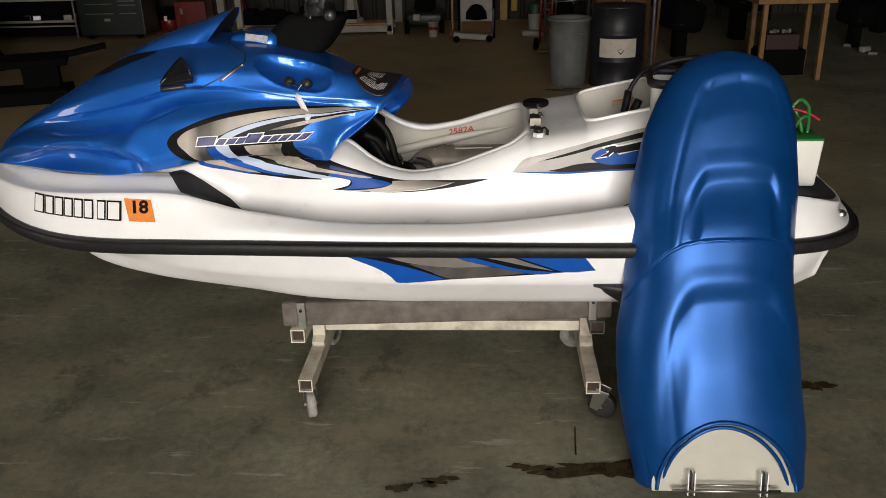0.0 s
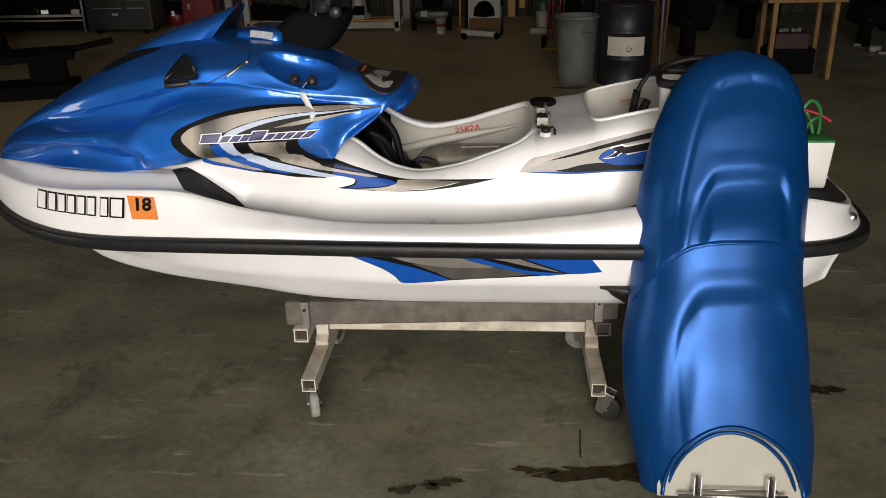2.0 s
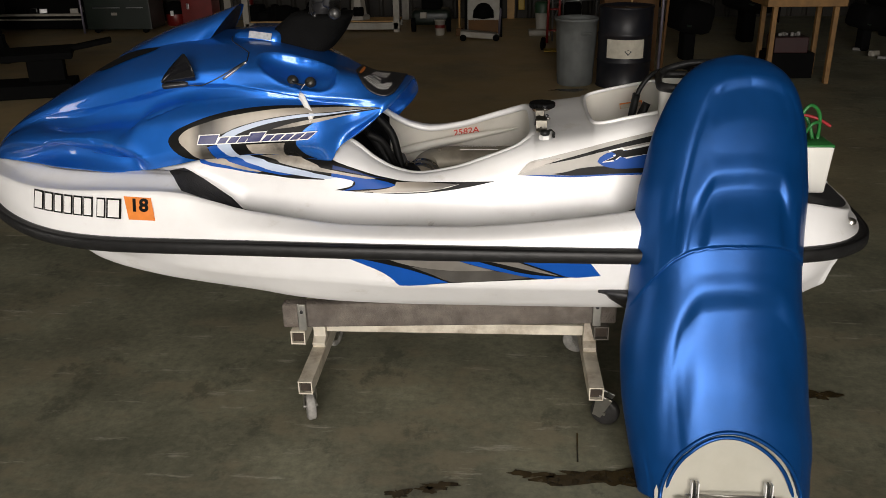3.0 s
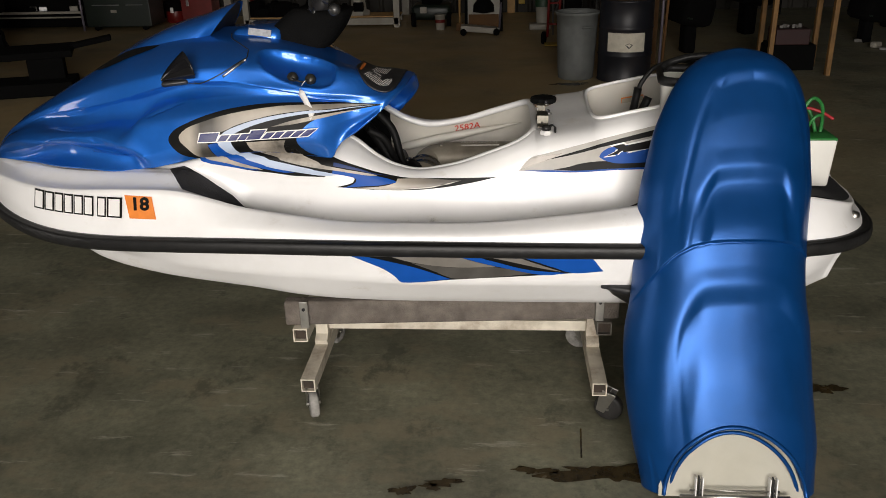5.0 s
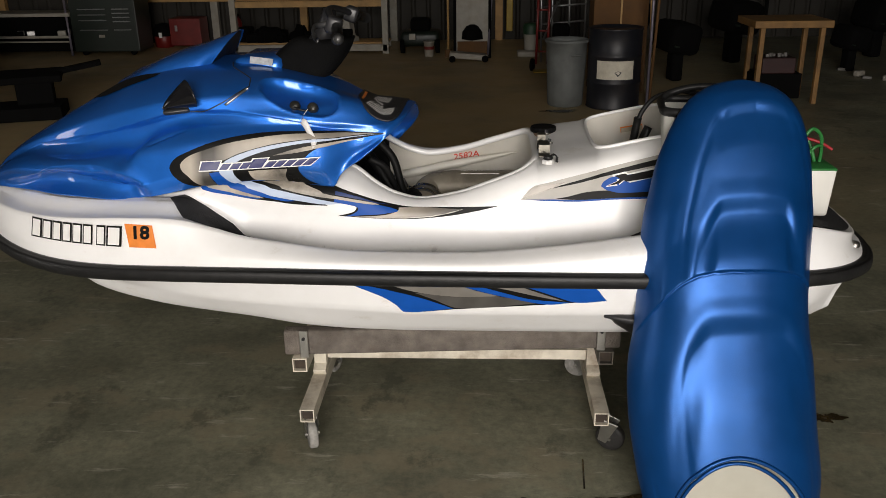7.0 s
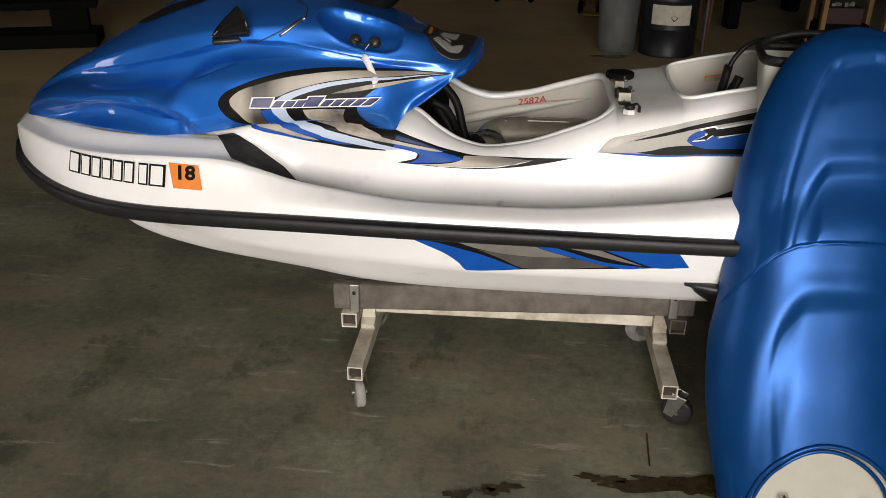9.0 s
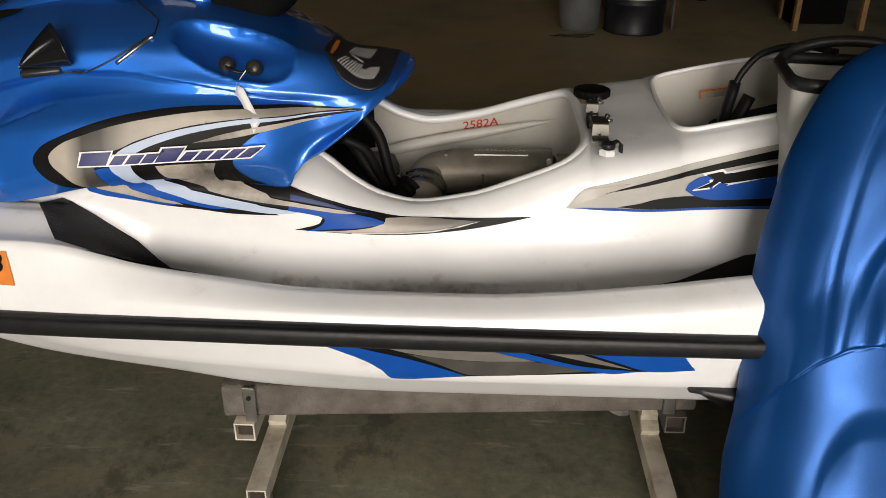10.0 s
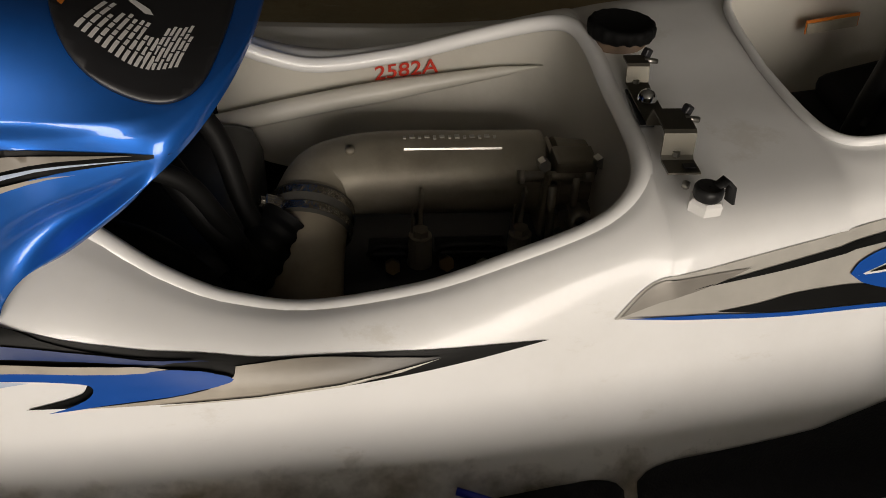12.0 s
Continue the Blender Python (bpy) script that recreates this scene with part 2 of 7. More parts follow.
def loft(lines, us, sub=5, sharp=(), both=True, lean=1.0):
    """A skin over the long lines, on both sides of the centre plane."""
    bm = bmesh.new()
    for side in ((1, -1) if both else (1,)):
        rows = [[bm.verts.new((u, CY - side * wide(v), z + lean * far(v, side))) for v, z in spline([ln(u) for ln in lines], sub, sharp)] for u in us]
        for p, q in zip(rows, rows[1:]):
            for k in range(len(p) - 1):
                bm.faces.new((p[k], q[k], q[k + 1], p[k + 1]) if side > 0 else (p[k], p[k + 1], q[k + 1], q[k]))
    bmesh.ops.remove_doubles(bm, verts=bm.verts, dist=1e-5)
    return bm


def steps(*ends, gap=0.02):
    """Places along x, spaced evenly, that meet every end given."""
    out = [ends[0]]
    for a, b in zip(ends, ends[1:]):
        cnt = max(1, round((b - a) / gap))
        out += [a + (b - a) * (k + 1) / cnt for k in range(cnt)]
    return out


# ---- the setting ----
def plain(name, c, size, material, label):
    bm = box(bmesh.new(), c, size)
    return tagged(part(name, bm, material, smooth=False), label, kind="structure")


X0, X1, Y0, Y1, H = -10.0, 9.0, -6.5, 14.3, 5.0
bm = bmesh.new()
bmesh.ops.create_grid(bm, x_segments=60, y_segments=60, size=1)
for v in bm.verts:
    v.co = Vector((v.co.x * 60, v.co.y * 60, 0))
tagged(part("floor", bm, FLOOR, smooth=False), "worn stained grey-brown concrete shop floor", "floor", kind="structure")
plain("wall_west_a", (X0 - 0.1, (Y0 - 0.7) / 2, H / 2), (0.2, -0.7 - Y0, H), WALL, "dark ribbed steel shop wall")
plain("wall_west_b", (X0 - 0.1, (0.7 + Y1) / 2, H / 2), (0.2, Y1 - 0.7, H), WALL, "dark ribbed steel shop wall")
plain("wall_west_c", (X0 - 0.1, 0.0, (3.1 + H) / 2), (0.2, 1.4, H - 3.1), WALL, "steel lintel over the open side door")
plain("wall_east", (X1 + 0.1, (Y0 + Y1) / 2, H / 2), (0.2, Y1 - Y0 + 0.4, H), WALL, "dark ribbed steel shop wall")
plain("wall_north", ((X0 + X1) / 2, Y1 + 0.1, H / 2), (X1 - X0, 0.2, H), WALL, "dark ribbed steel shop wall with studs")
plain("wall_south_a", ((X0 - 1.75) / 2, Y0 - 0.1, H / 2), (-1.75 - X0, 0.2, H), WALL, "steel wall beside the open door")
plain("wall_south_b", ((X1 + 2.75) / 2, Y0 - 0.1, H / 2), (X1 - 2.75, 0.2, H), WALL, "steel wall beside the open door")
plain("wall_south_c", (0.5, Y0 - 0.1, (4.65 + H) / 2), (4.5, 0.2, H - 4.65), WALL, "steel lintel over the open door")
plain("ceiling", ((X0 + X1) / 2, (Y0 + Y1) / 2, H + 0.1), (X1 - X0 + 0.4, Y1 - Y0 + 0.4, 0.2), mat("grey_ceiling_insulation", (0.17, 0.165, 0.15), 0.8, vary=0.1, scale=2), "dark insulated shop ceiling")

# ---- the personal watercraft ----
craft = thing("personal_watercraft", (0, CY, 0.3), "blue and white jet ski, seat removed, on a wheeled dolly", "jet ski")


def rail_v(u):
    if u < -0.6:
        return 0.57 * (1 - min(1.0, (-0.6 - u) / 1.18) ** 3.2)
    return smooth_curve([(-0.6, 0.57), (0.7, 0.57), (0.95, 0.56), (1.12, 0.532), (1.24, 0.465), (1.305, 0.375), (1.34, 0.2), (1.35, 0.0)], u)


def rail_z(u):
    return smooth_curve([(-1.78, 0.735), (-1.3, 0.722), (-0.85, 0.732), (-0.2, 0.722), (0.6, 0.716), (1.1, 0.716), (1.35, 0.712)], u)


def crest_z(u):
    return smooth_curve([(-1.0, 0.845), (-0.88, 0.825), (-0.66, 0.808), (-0.33, 0.785), (0.02, 0.78), (0.38, 0.808), (0.57, 0.832), (0.9, 0.862), (1.08, 0.872), (1.3, 0.80)], u)


def hood_line(f, *knots):
    """A line of the hood, whose tail is drawn to a blunt round end; f runs from its lower edge to the middle."""
    tail = []
    for x, v, lo, hi in ((-0.22, 0.305, 1.088, 1.168), (-0.185, 0.275, 1.115, 1.162), (-0.165, 0.235, 1.132, 1.159), (-0.148, 0.15, 1.145, 1.156), (-0.139, 0.0, 1.150, 1.153)):
        tail.append((x, v * math.cos(f**1.6 * math.pi / 2), lo + (hi - lo) * (1 - (1 - f) ** 1.5)))
    return line(*([k for k in knots if k[0] < -0.25] + tail))


HOOD_LOW = hood_line(0.0, (-1.715, 0.0, 0.868), (-1.66, 0.10, 0.882), (-1.55, 0.21, 0.905), (-1.41, 0.31, 0.922), (-1.22, 0.40, 0.932), (-1.04, 0.43, 0.926), (-0.86, 0.425, 0.952),
                (-0.81, 0.415, 0.961), (-0.72, 0.392, 0.968), (-0.65, 0.375, 0.970), (-0.587, 0.361, 0.967), (-0.517, 0.347, 0.96), (-0.447, 0.336, 0.946), (-0.385, 0.328, 0.938), (-0.37, 0.325, 0.966), (-0.3, 0.322, 1.028), (-0.22, 0.26, 1.082), (-0.165, 0.19, 1.128), (-0.14, 0.10, 1.146), (-0.132, 0.0, 1.15))

# hull below the rubber rail
def hull_top(u):
    f = min(1.0, max(0.0, (u + 1.64) / 0.42)) ** 0.7
    return max(rail_v(u) - 0.014, 0.0) * f, rail_z(u) - 0.012


def keel(u):
    return 0.0, smooth_curve([(-1.64, 0.712), (-1.5, 0.68), (-1.3, 0.61), (-1.1, 0.54), (-0.8, 0.46), (-0.2, 0.385), (0.5, 0.37), (1.22, 0.41)], u)


HB = line((-1.64, 0, 0.7129), (-1.5, 0.17, 0.706), (-1.42, 0.265, 0.702), (-1.344, 0.33, 0.694), (-1.2, 0.40, 0.665), (-1.0, 0.46, 0.638), (-0.8, 0.492, 0.618), (-0.4, 0.515, 0.598), (-0.1, 0.527, 0.587), (0.6, 0.53, 0.587), (1.05, 0.5, 0.59), (1.22, 0.40, 0.61))
HC = line((-1.64, 0, 0.7125), (-1.5, 0.14, 0.702), (-1.42, 0.235, 0.696), (-1.344, 0.31, 0.683), (-1.276, 0.345, 0.654), (-1.223, 0.365, 0.626), (-1.157, 0.386, 0.609), (-1.05, 0.412, 0.591), (-0.95, 0.422, 0.573), (-0.85, 0.43, 0.559), (-0.66, 0.434, 0.534), (-0.5, 0.434, 0.506), (-0.37, 0.43, 0.493), (-0.1, 0.432, 0.485), (0.6, 0.435, 0.483), (1.05, 0.42, 0.50), (1.22, 0.36, 0.54))
HD = line((-1.64, 0, 0.7122), (-1.5, 0.12, 0.698), (-1.42, 0.22, 0.69), (-1.344, 0.30, 0.674), (-1.276, 0.333, 0.64), (-1.223, 0.352, 0.61), (-1.157, 0.372, 0.592), (-1.05, 0.396, 0.573), (-0.95, 0.405, 0.555), (-0.85, 0.41, 0.541), (-0.66, 0.413, 0.515), (-0.5, 0.412, 0.487), (-0.37, 0.41, 0.474), (-0.1, 0.41, 0.466), (0.6, 0.412, 0.465), (1.05, 0.40, 0.485), (1.22, 0.34, 0.525))
bm = loft([hull_top, HB, HC, HD, keel], steps(-1.64, -1.3, gap=0.015) + steps(-1.3, 0.9, 1.22, gap=0.03)[1:], 6, sharp=(1, 2, 3))
# stern plate
ring = sorted([v for v in bm.verts if abs(v.co.x - 1.22) < 1e-4], key=lambda v: math.atan2(v.co.z - 0.55, v.co.y - CY))
bm.faces.new(ring)
HULL_TREE_BM = bm.copy()
hull = part("hull", bm, GEL, craft, "white gelcoat hull")

# deck: gunwale, footwell, saddle
UC, UA = -0.06, 0.335
def mouth_v(u):
    s = abs((u - UC) / UA)
    if s >= 1:
        return 0.0
    w = smooth_curve([(-0.4, 0.21), (-0.2, 0.235), (0.0, 0.232), (0.12, 0.22), (0.28, 0.2)], u)
    return w * (1 - s**11) ** (1 / 3.6)


def mouth_z(u):
    return smooth_curve([(-0.42, 1.0), (-0.33, 0.975), (-0.26, 0.925), (-0.19, 0.888), (-0.115, 0.872), (0.0, 0.888), (0.12, 0.925), (0.22, 0.96), (0.28, 0.988), (0.35, 0.998)], u)


VC, VA = 0.70, 0.235
def locker_v(u):
    s = abs((u - VC) / VA)
    return 0.0 if s >= 1 else 0.165 * (1 - s**14) ** (1 / 4)


def deck_z(u):
    if u < -0.42:
        return smooth_curve([(-1.75, 0.84), (-1.5, 0.87), (-1.2, 0.91), (-0.9, 0.935), (-0.6, 0.965), (-0.42, 1.0)], u)
    if u < 0.3:
        return mouth_z(u)
    return smooth_curve([(0.3, 0.991), (0.47, 1.016), (0.6, 1.043), (0.75, 1.068), (0.92, 1.078), (0.99, 1.065), (1.05, 0.93), (1.1, 0.825), (1.2, 0.795), (1.34, 0.76)], u)


def deck_edge(u):
    return max(mouth_v(u), locker_v(u)), deck_z(u)


def inside(share, *knots):
    """A long line that stays within the rub rail at the bow."""
    base = line(*knots)

    def at(u):
        v, z = base(u)
        return min(v, rail_v(u) * share), z
    return at


L0 = lambda u: (max(rail_v(u) - 0.004, 0), rail_z(u) + 0.018)
L1 = inside(0.99, (-1.775, 0, 0.775), (-1.72, 0.12, 0.79), (-1.6, 0.25, 0.80), (-1.4, 0.40, 0.802), (-1.2, 0.49, 0.80), (-0.95, 0.545, 0.80), (-0.66, 0.558, 0.785), (-0.33, 0.556, 0.765), (0.02, 0.555, 0.76),
          (0.38, 0.552, 0.78), (0.57, 0.55, 0.80), (0.9, 0.535, 0.82), (1.08, 0.505, 0.81), (1.24, 0.40, 0.775), (1.34, 0.10, 0.75))
L2 = inside(0.96, (-1.76, 0, 0.825), (-1.70, 0.11, 0.842), (-1.58, 0.24, 0.858), (-1.4, 0.385, 0.868), (-1.2, 0.487, 0.882), (-0.98, 0.533, 0.897), (-0.9, 0.53, 0.896), (-0.82, 0.522, 0.886), (-0.74, 0.512, 0.864), (-0.66, 0.507, 0.838), (-0.5, 0.502, 0.808), (-0.33, 0.50, 0.785), (0.02, 0.50, 0.78),
          (0.38, 0.495, 0.808), (0.57, 0.49, 0.832), (0.9, 0.475, 0.858), (1.0, 0.475, 0.858), (1.08, 0.468, 0.852), (1.18, 0.43, 0.826), (1.27, 0.345, 0.79), (1.34, 0.10, 0.757))
L3 = inside(0.89, (-1.735, 0, 0.855), (-1.66, 0.09, 0.866), (-1.55, 0.20, 0.872), (-1.4, 0.34, 0.879), (-1.2, 0.44, 0.890), (-0.98, 0.492, 0.902), (-0.87, 0.49, 0.897), (-0.79, 0.475, 0.872), (-0.74, 0.47, 0.835), (-0.66, 0.467, 0.812), (-0.5, 0.463, 0.785), (-0.33, 0.462, 0.765), (0.02, 0.46, 0.755),
          (0.38, 0.455, 0.778), (0.57, 0.45, 0.80), (0.9, 0.43, 0.83), (1.08, 0.40, 0.825), (1.24, 0.30, 0.785), (1.34, 0.06, 0.758))
L4 = inside(0.82, (-1.72, 0, 0.86), (-1.65, 0.085, 0.874), (-1.54, 0.18, 0.89), (-1.4, 0.295, 0.905), (-1.2, 0.39, 0.916), (-0.98, 0.435, 0.922), (-0.865, 0.437, 0.918), (-0.78, 0.435, 0.85), (-0.62, 0.425, 0.705), (-0.5, 0.42, 0.655), (0.02, 0.415, 0.645),
          (0.38, 0.41, 0.655), (0.57, 0.41, 0.672), (0.9, 0.40, 0.70), (1.08, 0.37, 0.79), (1.24, 0.27, 0.782), (1.34, 0.05, 0.758))
L5 = inside(0.78, (-1.71, 0, 0.862), (-1.64, 0.08, 0.876), (-1.53, 0.17, 0.893), (-1.4, 0.28, 0.908), (-1.2, 0.375, 0.916), (-0.98, 0.42, 0.924), (-0.865, 0.42, 0.92), (-0.78, 0.415, 0.855), (-0.62, 0.387, 0.70), (-0.5, 0.375, 0.65), (0.02, 0.345, 0.64),
          (0.38, 0.335, 0.65), (0.57, 0.33, 0.668), (0.9, 0.32, 0.70), (1.08, 0.30, 0.795), (1.24, 0.22, 0.784), (1.34, 0.04, 0.759))
L6 = inside(0.74, (-1.70, 0, 0.864), (-1.63, 0.075, 0.878), (-1.52, 0.16, 0.895), (-1.4, 0.26, 0.91), (-1.2, 0.355, 0.918), (-0.98, 0.40, 0.926), (-0.865, 0.402, 0.923), (-0.78, 0.396, 0.87), (-0.62, 0.368, 0.76), (-0.5, 0.355, 0.72), (0.02, 0.322, 0.70),
          (0.38, 0.312, 0.71), (0.57, 0.305, 0.73), (0.9, 0.29, 0.77), (1.04, 0.27, 0.81), (1.24, 0.18, 0.785), (1.34, 0.03, 0.76))
L7 = line((-1.69, 0, 0.866), (-1.52, 0.15, 0.897), (-1.2, 0.34, 0.92), (-0.9, 0.39, 0.92), (-0.66, 0.362, 0.86), (-0.5, 0.35, 0.838), (-0.37, 0.338, 0.835), (-0.1, 0.31, 0.835), (0.15, 0.285, 0.85),
          (0.38, 0.268, 0.875), (0.57, 0.255, 0.90), (0.9, 0.24, 0.94), (1.02, 0.22, 0.88), (1.1, 0.19, 0.815), (1.34, 0.02, 0.76))
L8 = line((-1.68, 0, 0.868), (-1.2, 0.33, 0.922), (-0.9, 0.37, 0.932), (-0.75, 0.364, 0.958), (-0.6, 0.35, 0.96), (-0.5, 0.34, 0.95), (-0.42, 0.33, 0.935), (-0.33, 0.32, 0.918), (-0.2, 0.302, 0.868), (-0.1, 0.292, 0.858), (0.05, 0.278, 0.876), (0.2, 0.256, 0.924),
          (0.32, 0.243, 0.962), (0.47, 0.235, 0.985), (0.6, 0.228, 1.01), (0.9, 0.21, 1.075), (0.99, 0.20, 1.06), (1.06, 0.17, 0.92), (1.1, 0.15, 0.82), (1.34, 0.01, 0.761))


def L9(u):
    v, z = deck_edge(u)
    a, b = L8(u)
    return v * 0.5 + a * 0.5, max(z * 0.62 + b * 0.38, b) + 0.005


us = steps(-1.70, -1.4, -0.95, -0.6, -0.42, -0.39, gap=0.03) + steps(-0.39, -0.35, gap=0.005)[1:] + steps(-0.35, 0.235, gap=0.022)[1:] + steps(0.235, 0.277, gap=0.003)[1:]
us += steps(0.277, 0.463, gap=0.02)[1:] + steps(0.463, 0.51, gap=0.004)[1:] + steps(0.51, 0.9, gap=0.025)[1:] + steps(0.9, 0.94, gap=0.005)[1:] + steps(0.94, 1.33, gap=0.02)[1:]
bm = loft([L0, L1, L2, L3, L4, L5, L6, L7, L8, L9, deck_edge], us, 5, sharp=(0, 2))
# nose cap in front of the first section
bm2 = loft([L0, L1, L2, L3, L4, L5], steps(-1.775, -1.7, gap=0.012), 5)
for v in bm2.verts:
    v.co.z = min(v.co.z, 0.775 + (v.co.x + 1.778) * 1.5)
tmp = bpy.data.meshes.new("tmp")
bm2.to_mesh(tmp)
bm.from_mesh(tmp)
bm2.free()
bpy.data.meshes.remove(tmp)
DECK_BM = bm.copy()
deck = part("deck", bm, GEL, craft, "white gelcoat deck with footwells and an open engine bay")

# rubber rail round the edge
bm = bmesh.new()
prof = [(-0.012, -0.026), (0.004, -0.0265), (0.013, -0.023), (0.019, -0.015), (0.0215, -0.005), (0.0215, 0.005), (0.019, 0.014), (0.0135, 0.0195), (0.012, 0.0175), (0.006, 0.0215), (-0.012, 0.023)]
outline = [(-1.775 + 0.0, 0.0)] + [(u, wide(rail_v(u))) for u in steps(-1.77, -1.6, gap=0.012)] + [(u, wide(rail_v(u))) for u in steps(-1.57, 1.1, gap=0.05)] + [(u, wide(rail_v(u))) for u in steps(1.13, 1.35, gap=0.012)]
loop = [(u, CY - v) for u, v in outline] + [(u, CY + v) for u, v in outline[-2:0:-1]]
rings = []
for i, (x, y) in enumerate(loop):
    a, b = Vector(loop[i - 1]), Vector(loop[(i + 1) % len(loop)])
    d = (b - a).normalized()
    n = Vector((d.y, -d.x))
    rings.append([bm.verts.new((x + n.x * o, y + n.y * o, rail_z(x) + h + max(0.0, 0.1 * (y - CY)))) for o, h in prof])
for p, q in zip(rings, rings[1:] + rings[:1]):
    for k in range(len(prof)):
        bm.faces.new((p[k], q[k], q[(k + 1) % len(prof)], p[(k + 1) % len(prof)]))
bmesh.ops.recalc_face_normals(bm, faces=bm.faces)
part("rubber_rail", bm, RUBBER, craft, "black rubber rub rail")

# rolled rim and liner of the engine bay, and of the rear locker
def mouth_loop(vf, zf, a, b, cnt=60):
    us_ = [(a + b) / 2 - (b - a) / 2 * math.cos(math.pi * k / cnt) for k in range(cnt + 1)]
    near = [(u, wide(vf(u)), zf(u)) for u in us_]
    return [(u, CY - v, z) for u, v, z in near] + [(u, CY + v, z + 0.1 * v) for u, v, z in near[-2:0:-1]]


def liner(bm, ring_pts, drops):
    """The moulded inside of an opening, ring by ring downwards."""
    cx = sum(p[0] for p in ring_pts) / len(ring_pts)
    rings_ = []
    for grow, down in [(0.0, 0.0)] + drops:
        rings_.append([])
        for x, y, z in ring_pts:
            d = Vector((x - cx, y - CY))
            d = d.normalized() if d.length else d
            rings_[-1].append(bm.verts.new((x + d.x * grow * 0.3, y + math.copysign(min(abs(d.y) * 2, 1), d.y) * grow, z + down)))
    for p, q in zip(rings_, rings_[1:]):
        for k in range(len(p)):
            bm.faces.new((p[k], p[(k + 1) % len(p)], q[(k + 1) % len(p)], q[k]))
    bm.faces.new(rings_[-1])
    return bm


LINER = mat("raw_gelcoat_liner", (0.68, 0.65, 0.58), 0.4, vary=0.05, scale=5, stain=0.35, dark=(0.25, 0.21, 0.14), stain_scale=3)
engine_loop = mouth_loop(mouth_v, mouth_z, UC - UA, UC + UA)
part("bay_rim", tube(bmesh.new(), [(x, y, z - 0.008) for x, y, z in engine_loop], 0.0125, 14, closed=True, squash=0.95), GEL, craft, "rolled white rim of the engine bay")
# the bay's lower and front faces are painted black for the shade there
BILGE_SHADE = mat("black_bilge_shade", (0.006, 0.006, 0.006), 0.75, vary=0.4, scale=12, spec=0.15)
for pname, material_, label__ in (("bay_liner", LINER, "unpainted off-white inside of the engine bay"), ("bay_bottom", BILGE_SHADE, "bottom of the engine bay, painted black for its shade")):
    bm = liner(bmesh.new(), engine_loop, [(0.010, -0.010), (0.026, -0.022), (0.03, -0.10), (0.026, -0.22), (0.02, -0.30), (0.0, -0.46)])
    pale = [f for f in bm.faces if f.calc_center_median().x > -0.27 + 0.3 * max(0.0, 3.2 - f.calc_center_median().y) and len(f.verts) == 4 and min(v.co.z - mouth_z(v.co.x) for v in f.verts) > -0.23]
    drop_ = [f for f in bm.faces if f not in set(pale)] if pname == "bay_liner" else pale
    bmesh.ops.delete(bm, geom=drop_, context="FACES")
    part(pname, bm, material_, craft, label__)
locker_loop = mouth_loop(locker_v, deck_z, VC - VA, VC + VA)
part("locker_rim", tube(bmesh.new(), [(x, y, z + 0.002) for x, y, z in locker_loop], 0.006, 10, closed=True), GEL, craft, "rolled white rim of the rear locker")
part("locker_liner", liner(bmesh.new(), locker_loop, [(0.005, -0.012), (0.008, -0.16), (0.0, -0.40)]), LINER, craft, "off-white moulded rear locker")
# black blocks added in place of the shade low in the locker
bm = bmesh.new()
box(bm, (0.775, 3.01, 0.93), (0.30, 0.34, 0.12), rot=(0, -16, 0), bevel=0.02)
box(bm, (0.63, 3.02, 0.87), (0.24, 0.34, 0.10), rot=(0, -8, 0), bevel=0.02)
box(bm, (0.80, 3.0, 0.96), (0.2, 0.16, 0.08), rot=(8, -12, 10), bevel=0.02)
part("locker_shade", bm, mat("locker_shade_black", (0.004, 0.004, 0.004), 0.75, vary=0.2, scale=20, spec=0.12), craft, "black blocks standing for the shade deep in the rear locker")

# hood
H1 = hood_line(0.08, (-1.715, 0, 0.870), (-1.66, 0.09, 0.892), (-1.55, 0.195, 0.94), (-1.41, 0.295, 0.968), (-1.22, 0.385, 0.968), (-1.04, 0.425, 0.952), (-0.85, 0.432, 0.985), (-0.6, 0.383, 1.0), (-0.42, 0.352, 1.0), (-0.3, 0.302, 1.045), (-0.22, 0.262, 1.10), (-0.165, 0.195, 1.137), (-0.132, 0.0, 1.152))
HA = hood_line(0.16, (-1.715, 0, 0.871), (-1.66, 0.092, 0.897), (-1.55, 0.20, 0.955), (-1.41, 0.305, 0.995), (-1.25, 0.378, 1.005), (-1.12, 0.412, 0.988), (-1.0, 0.428, 0.975), (-0.85, 0.43, 1.01), (-0.6, 0.386, 1.04), (-0.42, 0.354, 1.045), (-0.3, 0.305, 1.07), (-0.22, 0.264, 1.108), (-0.165, 0.196, 1.139), (-0.132, 0.0, 1.1525))
H2 = hood_line(0.25, (-1.715, 0, 0.873), (-1.66, 0.085, 0.904), (-1.55, 0.178, 0.972), (-1.41, 0.268, 1.022), (-1.22, 0.345, 1.05), (-1.04, 0.388, 1.055), (-0.85, 0.405, 1.085), (-0.6, 0.372, 1.105), (-0.42, 0.345, 1.10), (-0.3, 0.303, 1.10), (-0.22, 0.265, 1.118), (-0.165, 0.195, 1.143), (-0.132, 0.0, 1.154))
HV = hood_line(0.33, (-1.715, 0, 0.875), (-1.66, 0.075, 0.910), (-1.55, 0.150, 0.982), (-1.41, 0.222, 1.036), (-1.22, 0.295, 1.075), (-1.04, 0.335, 1.10), (-0.85, 0.348, 1.132), (-0.66, 0.338, 1.142), (-0.5, 0.325, 1.135), (-0.36, 0.302, 1.12), (-0.22, 0.258, 1.125), (-0.165, 0.19, 1.146), (-0.132, 0.0, 1.1545))
